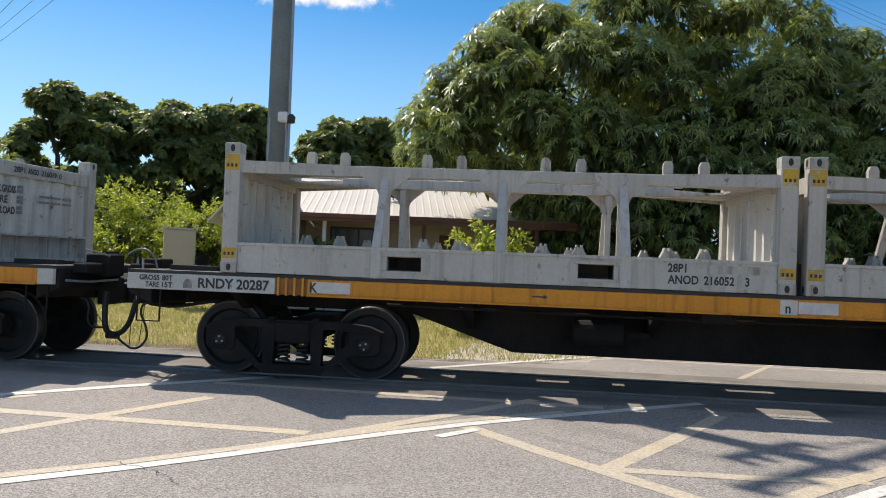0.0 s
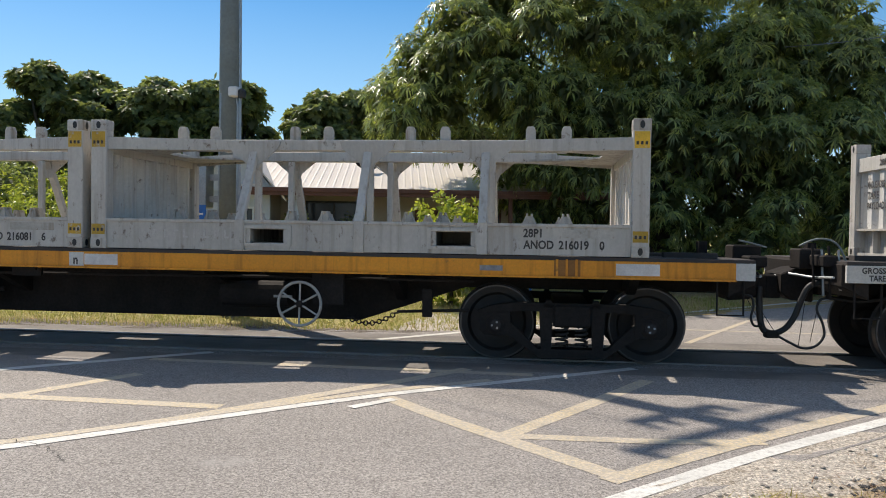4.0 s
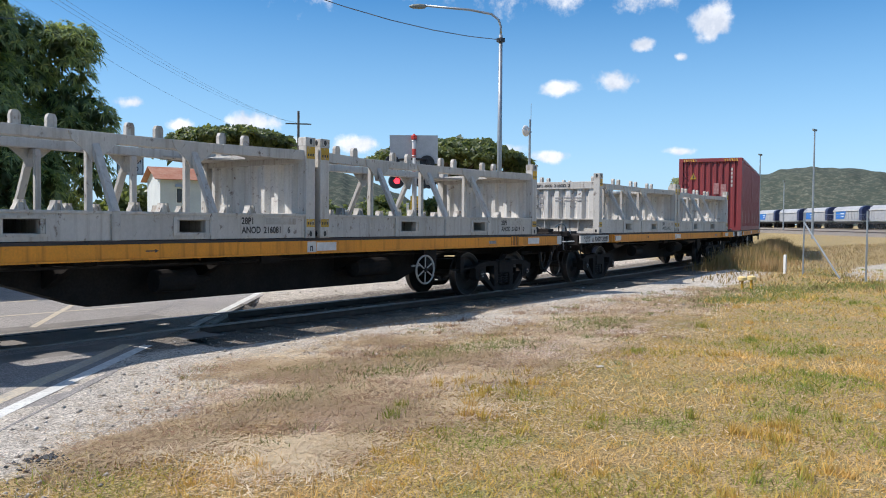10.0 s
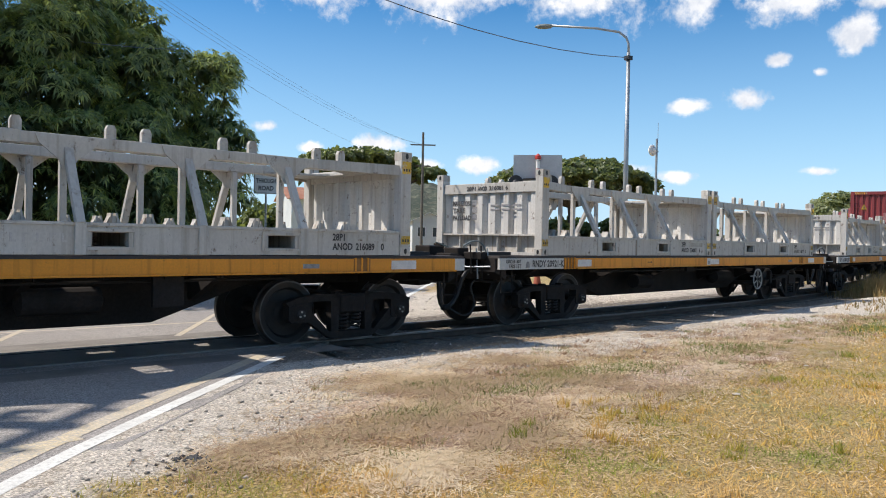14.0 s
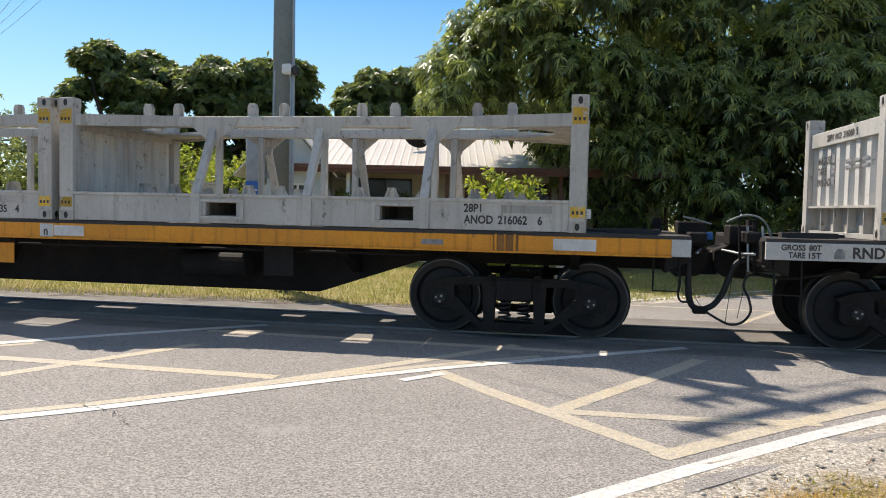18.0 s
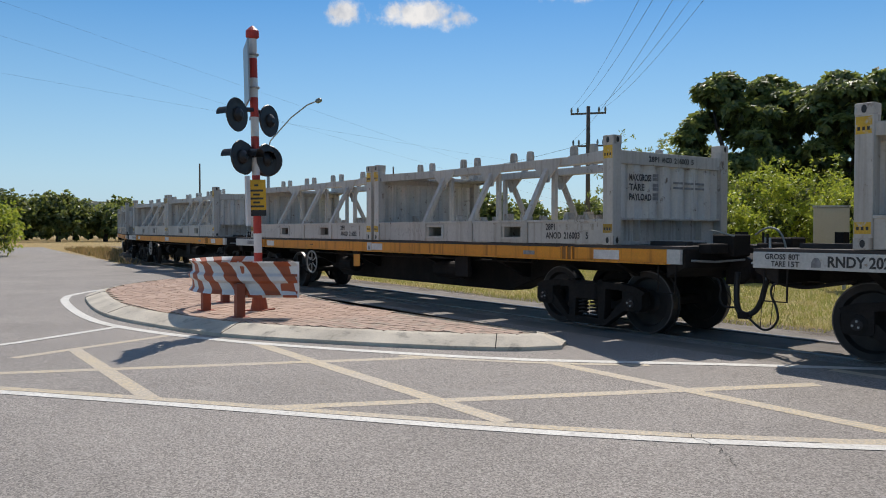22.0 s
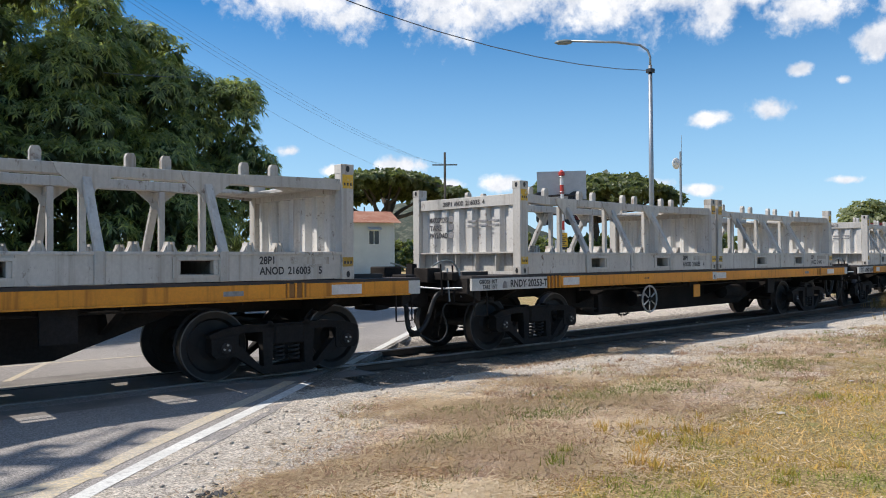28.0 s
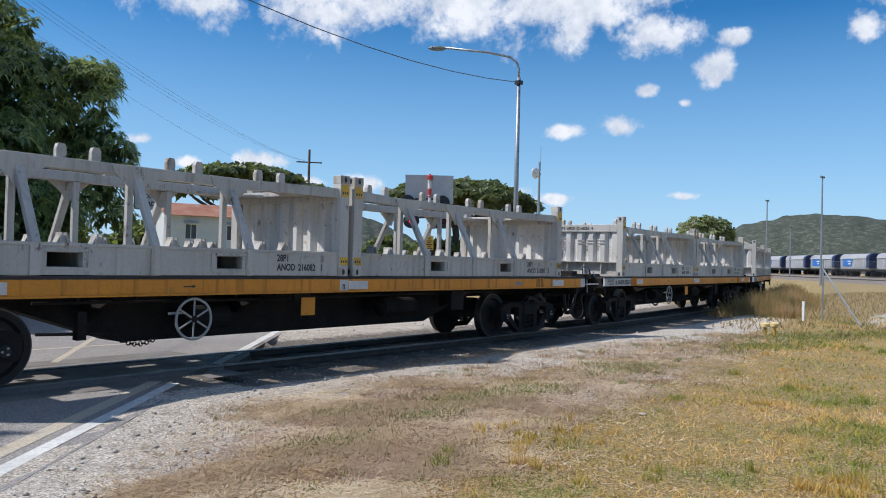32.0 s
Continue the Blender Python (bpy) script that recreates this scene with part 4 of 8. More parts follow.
        # lighter paint than the sides: sun on the ends is in the colour
        part("end_wall", Geo().add(vs, fs), "container_end_sunlit", c, "corrugated steel end wall")
        sill = Geo().box(xe - 0.06, xe + 0.06, -hy + 0.16, hy - 0.16, 0.0, 0.05).box(xe - 0.07, xe + 0.07, -hy + 0.16, hy - 0.16, 0.325, 0.35)
        es = part("end_sill", sill, "container", c)
        part("sill_back", Geo().box(xe - sx * 0.05 - 0.006, xe - sx * 0.05 + 0.006, -hy + 0.16, hy - 0.16, 0.05, 0.325), "container_dirty", es)
        for y in (-0.66, -0.22, 0.22, 0.66):
            part("sill_web", Geo().box(xe - 0.045, xe + 0.055, y - 0.008, y + 0.008, 0.05, 0.325), "container", es)
    for x in (-1.015, 1.015):
        part("fork_pocket", Geo().box(x - 0.27, x + 0.27, -hy + 0.13, hy - 0.13, 0.235, 0.245).box(x - 0.27, x + 0.27, -hy + 0.13, hy - 0.13, 0.08, 0.09).box(x - 0.27, x - 0.26, -hy + 0.13, hy - 0.13, 0.09, 0.235).box(x + 0.26, x + 0.27, -hy + 0.13, hy - 0.13, 0.09, 0.235).box(x - 0.26, x + 0.26, -0.02, 0.02, 0.09, 0.235), "container_dirty", c)
    for x in (-2.3, -1.0, 0.33, 1.66, 2.72):
        part("floor_plate", Geo().box(x - 0.34, x + 0.16, -hy + 0.135, hy - 0.135, 0.24, 0.27), "container_dirty", c)
    return c


def lettered(c, body, number, end_text):
    """Markings of one flat rack on its near side and end."""
    hx, hy = CL / 2, CW / 2
    part("size_code", letters("28P1", 0.085, "letter"), "letter", c, "stencilled black size code", at=pose(hx - 1.28, -hy + 0.024, 0.195))
    sx0 = hx - 1.28
    for word in number.split():
        part("serial_number", letters(word, 0.085, "letter"), "letter", c, "stencilled black serial number", at=pose(sx0, -hy + 0.024, 0.075))
        sx0 += (0.079 if word.isalpha() else 0.061) * len(word) + 0.05
    part("painted_over_patch", Geo().box(hx - 0.88, hx - 0.35, -hy + 0.019, -hy + 0.03, 0.19, 0.275), "container_dirty", c)
    x = -hx + 0.72
    for i, w in enumerate((0.09, 0.07, 0.08, 0.08, 0.085, 0.085, 0.08, 0.07)):
        part("faded_logo_stroke", Geo().box(x, x + 0.022, -hy + 0.0205, -hy + 0.03, 0.13, 0.22).box(x + 0.022, x + w - 0.02, -hy + 0.0205, -hy + 0.03, 0.13 if i % 2 else 0.2, 0.15 if i % 2 else 0.22), "letter_faint", c)
        x += w + 0.035
    for sx in (-1, 1):
        r = pose(0, 0, 0, 0, 0, 90 if sx > 0 else -90)
        tx = sx * (hx - 0.09 + 0.062)
        y0 = -0.62 * sx
        off = 0.0
        for word in ("28P1 " + number).split():
            wide = 0.95 * len(word) / (len(number) + 5)
            part("end_code", letters(word, 0.07, "letter", wide), "letter", c, at=Matrix.Translation((tx, y0 * 0.8, 1.11)) @ r @ Matrix.Translation((off, 0, 0)))
            off += wide + 0.95 / (len(number) + 5)
        tx = sx * (hx - 0.055)
        for i, word in enumerate(("MAX.GROSS", "TARE", "PAYLOAD")):
            part("load_text", letters(word, 0.085, "letter", 0.30 if word == "TARE" else 0.44), "letter", c, at=Matrix.Translation((tx, -sx * 0.85, 0.85 - 0.13 * i)) @ r)
            for j in range(2):
                part("load_figure", Geo().box(0, 0.11, -0.004, 0.0, 0, 0.045), "letter_grey", c, at=Matrix.Translation((tx, -sx * 0.85 + sx * 0.47, 0.855 - 0.13 * i + 0.05 * j)) @ r)
        for j in range(2):
            for i in range(3):
                part("stencil_line", Geo().box(0, 0.2, -0.004, 0.0, 0, 0.03), "letter_grey", c, at=Matrix.Translation((tx, sx * (0.05 + 0.24 * i), 0.83 - 0.07 * j)) @ r)
    return c


def side_frame(y, x):
    """A cast truss side frame: top and bottom chords, raking struts, columns and pedestals, middle at x."""
    g = Geo()
    y0, y1 = y - 0.06, y + 0.06
    R = lambda pts, a=y0, b=y1: g.prism([(x + p, q + RISE) for p, q in pts], a, b, "y")
    R([(-0.60, 0.555), (0.60, 0.555), (0.58, 0.645), (-0.58, 0.645)])
    R([(-0.33, 0.055), (0.33, 0.055), (0.37, 0.15), (-0.37, 0.15)])
    for d in (-1, 1):
        R([(d * 0.58, 0.645), (d * 0.56, 0.555), (d * 0.72, 0.535), (d * 0.98, 0.50), (d * 1.02, 0.55), (d * 0.86, 0.61)])
        R([(d * 0.33, 0.055), (d * 0.37, 0.15), (d * 0.62, 0.40), (d * 0.72, 0.46), (d * 0.76, 0.34), (d * 0.64, 0.26)])
        R([(d * 0.22, 0.15), (d * 0.33, 0.15), (d * 0.35, 0.555), (d * 0.20, 0.555)])
        R([(d * 0.66, 0.32), (d * 0.70, 0.29), (d * 0.94, 0.29), (d * 0.99, 0.34), (d * 0.99, 0.51), (d * 0.66, 0.545)], y0 - 0.015, y1 + 0.015)
        R([(d * 0.20, 0.60), (d * 0.30, 0.60), (d * 0.28, 0.675), (d * 0.22, 0.675)])
    R([(-0.20, 0.40), (0.20, 0.40), (0.20, 0.50), (-0.20, 0.50)], y0 + 0.01, y1 - 0.01)
    return g


def wagon(m, k):
    w = thing("flat_wagon", m, "black flat wagon with orange side sill on two bogies", "railway wagon", "wagons of the train")
    H, hy = 7.16, 1.22
    for sy in (-1, 1):
        a, b = (-hy, -hy + 0.05) if sy < 0 else (hy - 0.05, hy)
        sill = part("side_sill", Geo().box(-5.13, 6.97, a, b, 0.975, 1.15).box(-5.13, 6.97, min(a, b - 0.09 if sy < 0 else a), max(b, a + 0.1 if sy < 0 else b), 0.965, 0.985), "orange", w, "orange painted steel side sill", bevel=0.004)
        part("number_panel", Geo().box(-H, -5.49, a, b, 0.975, 1.15), "panel_white", w, "white number panel", bevel=0.004)
        part("end_panel", Geo().box(6.97, H, a, b, 0.975, 1.15), "panel_white", w)
        part("lashing_bracket", Geo().box(5.15, 5.42, a - 0.003, b + 0.003, 0.972, 1.153), "brown", w)
        br = part("lashing_bracket", Geo().box(-5.49, -5.13, a + 0.004, b - 0.004, 0.975, 1.15), "brown", w)
        for x in (-5.45, -5.36, -5.27, -5.18, 5.18, 5.28, 5.38):
            part("bracket_rib", Geo().box(x - 0.012, x + 0.012, a - 0.014, b + 0.014, 0.965, 1.16), "orange", br)
        for x0, x1, mt in ((-5.08, -4.66, "reflector"), (5.78, 6.22, "reflector"), (-0.02, 0.37, "reflector"), (4.38, 4.62, "underframe")):
            y0 = -hy - 0.003 if sy < 0 else hy - 0.001
            part("reflector_strip" if mt == "reflector" else "grey_plate", Geo().box(x0, x1, y0, y0 + 0.004, 1.005 if mt == "reflector" else 1.03, 1.125 if mt == "reflector" else 1.085), mt if mt == "reflector" else "letter_grey", sill, "white reflective strip" if mt == "reflector" else "")
    part("direction_mark", letters("n", 0.10, "letter"), "letter", w, at=pose(-0.15, -hy - 0.001, 1.01))
    part("mark_panel", Geo().box(-0.2, -0.03, -hy - 0.0025, -hy + 0.002, 0.99, 1.14), "panel_white", w)
    deck = Geo()
    for y0, y1 in ((-1.21, -0.94), (-0.33, 0.33), (0.94, 1.21)):
        deck.box(-H, H, y0, y1, 1.15, 1.186)
    for x in np.arange(-6.65, 6.7, 1.33):
        deck.box(x - 0.22, x + 0.22, -0.94, 0.94, 1.15, 1.186)
    deck.box(-H, -6.0, -0.94, 0.94, 1.15, 1.186).box(6.0, H, -0.94, 0.94, 1.15, 1.186)
    part("deck", deck, "deck", w, "dark steel skeletal deck")
    belly = [(-H + 0.1, 0.78), (-4.15, 0.78), (-2.9, 0.36), (2.9, 0.36), (4.15, 0.78), (H - 0.1, 0.78), (H - 0.1, 1.15), (-H + 0.1, 1.15)]
    part("centre_sill", Geo().prism(belly, -0.24, 0.24, "y"), "underframe", w, "black fish-bellied centre sill", bevel=0.01)
    for x in (-6.0, -3.4, -1.35, 1.35, 3.4, 6.0):
        part("cross_bearer", Geo().prism([(-1.17, 0.98), (1.17, 0.98), (1.17, 1.14), (-1.17, 1.14), ][:4], x - 0.1, x + 0.1, "x").prism([(-1.1, 0.98), (-0.3, 0.62), (0.3, 0.62), (1.1, 0.98)], x - 0.05, x + 0.05, "x"), "underframe", w)
    for x in np.arange(-4.6, 4.7, 0.66):
        part("sill_bracket", Geo().box(x - 0.01, x + 0.01, -1.19, -1.15, 0.93, 0.98), "underframe", w)
    # ends: head stock, coupler, hoses
    for sx in (-1, 1):
        part("head_stock", Geo().prism([(sx * (H - 0.25), 0.80), (sx * (H + 0.02), 0.93), (sx * (H + 0.02), 1.16), (sx * (H - 0.25), 1.16)], -1.15, 1.15, "y"), "underframe", w, bevel=0.01)
        cp = Geo().box(min(sx * H, sx * (H + 0.3)), max(sx * H, sx * (H + 0.3)), -0.09, 0.09, 0.78, 0.94)
        cp.prism([(sx * (H + 0.26), -0.14), (sx * (H + 0.42), -0.12), (sx * (H + 0.46), 0.02), (sx * (H + 0.40), 0.14), (sx * (H + 0.26), 0.14)], 0.73, 0.99, "z")
        part("coupler", cp, "underframe", w, bevel=0.012)
        part("coupler_lever", Geo().tube([(sx * (H + 0.08), -1.1, 1.02), (sx * (H + 0.12), -0.7, 1.0), (sx * (H + 0.22), -0.25, 1.02), (sx * (H + 0.3), -0.05, 0.98)], 0.014, 6), "galv", w)
        part("end_step", Geo().tube([(sx * (H - 0.1), -1.16, 0.97), (sx * (H - 0.1), -1.17, 0.62), (sx * (H - 0.36), -1.17, 0.62), (sx * (H - 0.36), -1.16, 0.97)], 0.012, 6), "underframe", w)
        part("draft_box", Geo().prism([(sx * (H - 0.05), 0.70), (sx * (H + 0.20), 0.72), (sx * (H + 0.30), 0.80), (sx * (H + 0.30), 1.02), (sx * (H + 0.12), 1.08), (sx * (H - 0.05), 1.10)], -0.26, 0.26, "y"), "underframe", w, bevel=0.015)
        part("deck_post", Geo().box(sx * (H - 0.22) - 0.05, sx * (H - 0.22) + 0.05, 0.25, 0.4, 1.16, 1.36), "underframe", w)
        part("deck_plate", Geo().box(sx * (H - 0.55) - 0.28, sx * (H - 0.55) + 0.28, -0.75, -0.62, 1.186, 1.24), "deck", w)
        part("deck_plate", Geo().box(sx * (H - 1.0) - 0.3, sx * (H - 1.0) + 0.3, -0.2, 0.25, 1.186, 1.215), "deck", w)
    E_ = -H
    part("hose_box", Geo().box(E_ - 0.2, E_ + 0.06, -0.52, -0.2, 1.08, 1.3).box(E_ - 0.12, E_ + 0.02, -0.95, -0.55, 1.12, 1.24), "underframe", w, bevel=0.015)
    part("release_lever", Geo().tube(smooth3([(E_ + 0.16, -0.82, 1.16), (E_ + 0.10, -0.8, 1.32), (E_ + 0.0, -0.78, 1.40), (E_ - 0.14, -0.74, 1.40), (E_ - 0.28, -0.7, 1.33)]), 0.012, 7), "pole", w, "bare steel release lever", smooth=True)
    for dx, z0, z1 in ((-0.02, 0.78, 1.34), (-0.07, 0.82, 1.3), (-0.14, 0.9, 1.36), (0.05, 0.88, 1.3)):
        part("end_bar", Geo().tube([(E_ + dx, -0.9 - dx, z0), (E_ + dx - 0.02, -0.88 - dx, z1)], 0.014, 6), "galv" if dx in (-0.07, 0.05) else "underframe", w)
    part("brake_hose", Geo().tube(smooth3([(E_ + 0.06, -0.62, 0.93), (E_ - 0.06, -0.63, 0.94), (E_ - 0.15, -0.62, 0.88), (E_ - 0.21, -0.6, 0.74), (E_ - 0.27, -0.58, 0.56), (E_ - 0.36, -0.56, 0.43), (E_ - 0.48, -0.55, 0.37)]), 0.033, 9), "rubber", w, "sagging black brake hose", smooth=True)
    part("brake_hose", Geo().tube(smooth3([(E_ - 0.46, -0.55, 0.37), (E_ - 0.57, -0.54, 0.41), (E_ - 0.61, -0.53, 0.53), (E_ - 0.62, -0.52, 0.70), (E_ - 0.62, -0.5, 0.88)]), 0.035, 9), "rubber", w, "sagging black brake hose", smooth=True)
    part("hose_coupling", Geo().box(E_ - 0.57, E_ - 0.42, -0.60, -0.5, 0.33, 0.41), "underframe", w, bevel=0.015)
    part("cable_loop", Geo().tube(smooth3([(E_ + 0.1, -0.7, 0.78), (E_ - 0.04, -0.71, 0.77), (E_ - 0.08, -0.7, 0.66), (E_ - 0.02, -0.7, 0.52), (E_ + 0.0, -0.7, 0.38), (E_ - 0.08, -0.69, 0.27), (E_ - 0.2, -0.66, 0.24), (E_ - 0.32, -0.62, 0.29), (E_ - 0.44, -0.58, 0.36)]), 0.014, 7), "rubber", w, smooth=True)
    part("cable_loop", Geo().tube(smooth3([(E_ - 0.84, -0.68, 0.80), (E_ - 0.76, -0.69, 0.78), (E_ - 0.73, -0.68, 0.68), (E_ - 0.75, -0.67, 0.56), (E_ - 0.71, -0.64, 0.47), (E_ - 0.6, -0.58, 0.46)]), 0.013, 7), "rubber", w, smooth=True)
    for x0, z0, x1, z1 in ((E_ - 0.05, 0.76, E_ - 0.12, 0.3), (E_ - 0.2, 0.72, E_ - 0.24, 0.26), (E_ - 0.8, 0.76, E_ - 0.62, 0.46), (E_ - 0.72, 0.74, E_ - 0.5, 0.42)):
        part("tie_cord", Geo().tube([(x0, -0.68, z0), (x1, -0.64, z1)], 0.004, 4), "underframe", w)
    part("hose_box", Geo().box(H - 0.06, H + 0.24, -0.52, -0.16, 1.06, 1.33).box(H + 0.02, H + 0.2, -0.9, -0.55, 1.1, 1.22), "underframe", w, bevel=0.015)
    part("release_lever", Geo().tube(smooth3([(H - 0.02, -0.6, 1.38), (H + 0.08, -0.6, 1.36), (H + 0.28, -0.56, 1.31)]), 0.011, 6), "pole", w, "bare steel release lever")
    part("blue_tag", Geo().box(H + 0.32, H + 0.40, 0.1, 0.22, 1.12, 1.2), "blue", w, "blue plastic fitting")
    part("brake_pipe", Geo().tube(smooth3([(E_ + 0.0, -0.72, 0.80), (E_ + 0.3, -0.78, 0.76), (E_ + 0.6, -0.8, 0.8), (E_ + 0.9, -0.8, 0.86)]), 0.02, 6), "underframe", w, smooth=True)
    # brake gear
    part("brake_cylinder", Geo().turned([(-0.35, 0.02), (-0.34, 0.14), (0.2, 0.16), (0.24, 0.05), (0.5, 0.025)], (-1.9, -0.62, 0.66), "x", 16), "underframe", w, smooth=False)
    part("air_reservoir", Geo().turned([(-0.45, 0.03), (-0.4, 0.15), (0.4, 0.15), (0.45, 0.03)], (1.75, -0.6, 0.68), "x", 16), "underframe", w)
    part("pipe", Geo().tube([(-4.3, -0.95, 0.9), (-1.2, -0.98, 0.88), (1.4, -0.98, 0.9), (4.3, -0.95, 0.9)], 0.018, 6), "underframe", w)
    part("bracket_plate", Geo().box(2.55, 2.9, -1.12, -1.06, 0.62, 0.95), "underframe", w)
    part("bracket_plate", Geo().box(-0.95, -0.6, -1.13, -1.08, 0.86, 0.96), "underframe", w)
    hs = 1 if k in (1, 6) else -1
    if k not in (0,):
        hw = Geo().ring((0, 0, 0), 0.235, 0.016, "y", 30, 8)
        wh = part("hand_wheel", hw, "wheel_white", w, "weathered white six-spoked hand wheel", smooth=True, at=pose(-2.58 if hs < 0 else 2.45, -1.235, 0.69 if hs < 0 else 0.63))
        for i in range(6):
            a = math.tau * i / 6 + 0.5
            part("spoke", Geo().tube([(0.03 * math.cos(a), 0.0, 0.03 * math.sin(a)), (0.228 * math.cos(a), 0.0, 0.228 * math.sin(a))], 0.0115, 6), "wheel_white", wh)
        part("hub", Geo().turned([(-0.03, 0.02), (-0.025, 0.038), (0.06, 0.042), (0.16, 0.03)], (0, 0, 0), "y", 14), "underframe", wh)
        part("pawl", Geo().box(-0.3, -0.1, 0.03, 0.06, 0.06, 0.085), "wheel_white", wh)
        g = Geo()
        for i in range(15):
            t = i / 14
            x = hs * (2.95 + 0.52 * t)
            z = 0.47 + 0.07 * t - 0.08 * math.sin(math.pi * t)
            g.ring((x, -1.05, z), 0.024, 0.007, "y" if i % 2 else "z", 10, 5)
        part("brake_chain", g, "underframe", w)
        part("brake_rod", Geo().tube([(hs * 3.47, -0.98, 0.55), (hs * 4.25, -0.95, 0.58)], 0.018, 6).box(min(hs * 3.75, hs * 3.85), max(hs * 3.75, hs * 3.85), -1.02, -0.92, 0.5, 0.8), "underframe", w)
    if k in (2, 3, 4):
        part("notice_plate", Geo().box(-0.85, -0.6, -1.16, -1.145, 0.66, 0.9), "orange", w, "small orange notice plate", bevel=0.004)
    # bogies
    for bx in (-BOGIE, BOGIE):
        part("bolster", Geo().box(bx - 0.2, bx + 0.2, -0.95, 0.95, 0.42, 0.66), "underframe", w, bevel=0.02)
        for sy in (-1, 1):
            sf = part("bogie_side_frame", side_frame(sy * 0.86, bx), "underframe", w, "cast steel bogie side frame")
            for d in (-0.105, 0.105):
                pts = [(bx + d + 0.062 * math.cos(a), sy * 0.86 + 0.062 * math.sin(a), 0.18 + RISE + 0.22 * a / (math.tau * 4.5)) for a in np.linspace(0, math.tau * 4.5, 46)]
                part("coil_spring", Geo().tube(pts, 0.014, 5), "wheel", sf)
            for ax in (-AXLE, AXLE):
                part("axle_box", Geo().turned([(-0.10, 0.11), (0.03, 0.12), (0.06, 0.10), (0.075, 0.05)] if sy > 0 else [(-0.075, 0.05), (-0.06, 0.10), (-0.03, 0.12), (0.10, 0.11)], (bx + ax, sy * 0.88, 0.4 + RISE), "y", 16), "underframe", sf)
    return w


WHEEL_PROF = [(-0.06, 0.11), (-0.055, 0.13), (-0.02, 0.17), (-0.01, 0.30), (-0.06, 0.33), (-0.062, 0.40), (-0.055, 0.413), (0.045, 0.417), (0.055, 0.442), (0.066, 0.44), (0.068, 0.33), (0.02, 0.30), (0.02, 0.17), (0.07, 0.13), (0.07, 0.11)]
wheel_mesh = {}
for sy in (-1, 1):
    prof = [(a, r) if sy < 0 else (-a, r) for a, r in WHEEL_PROF]
    wheel_mesh[sy] = Geo().turned(prof, (0, sy * 0.56, 0), "y", 36).mesh("wheel", M["wheel"])
    tp = [(-0.0635, 0.398), (-0.0625, 0.412), (-0.05, 0.4185), (0.04, 0.4185)]
    wheel_mesh[sy, "t"] = Geo().turned([(a, r) if sy < 0 else (-a, r) for a, r in tp], (0, sy * 0.56, 0), "y", 36, cap=False).mesh("tread", M["tread"])
axle_mesh = Geo().turned([(-0.97, 0.05), (-0.965, 0.062), (-0.6, 0.065), (0.6, 0.065), (0.965, 0.062), (0.97, 0.05)], (0, 0, 0), "y", 14).mesh("axle", M["wheel"])
cap_mesh = Geo().turned([(-0.008, 0.012), (0.008, 0.012)], (0, 0, 0), "y", 8).mesh("cap_bolt", M["bolt"])
WHEEL_X = (-BOGIE - AXLE, -BOGIE + AXLE, BOGIE - AXLE, BOGIE + AXLE)
RIDES, ROLLS = [], []


def add_wheels(w):
    for x in WHEEL_X:
        ws = new("wheelset", axle_mesh)
        ws.parent = w
        ws.matrix_basis = pose(x, 0, 0.4 + RISE)
        for sy in (-1, 1):
            wh = part("wheel", wheel_mesh[sy], "wheel", ws)
            part("wheel_tread", wheel_mesh[sy, "t"], "tread", ws, "worn shiny wheel tread")
        for i in range(3):
            a = math.tau * i / 3 + 0.4
            part("cap_bolt", cap_mesh, "bolt", ws, at=pose(0.036 * math.cos(a), -0.978, 0.036 * math.sin(a)))
        ROLLS.append((ws, x))


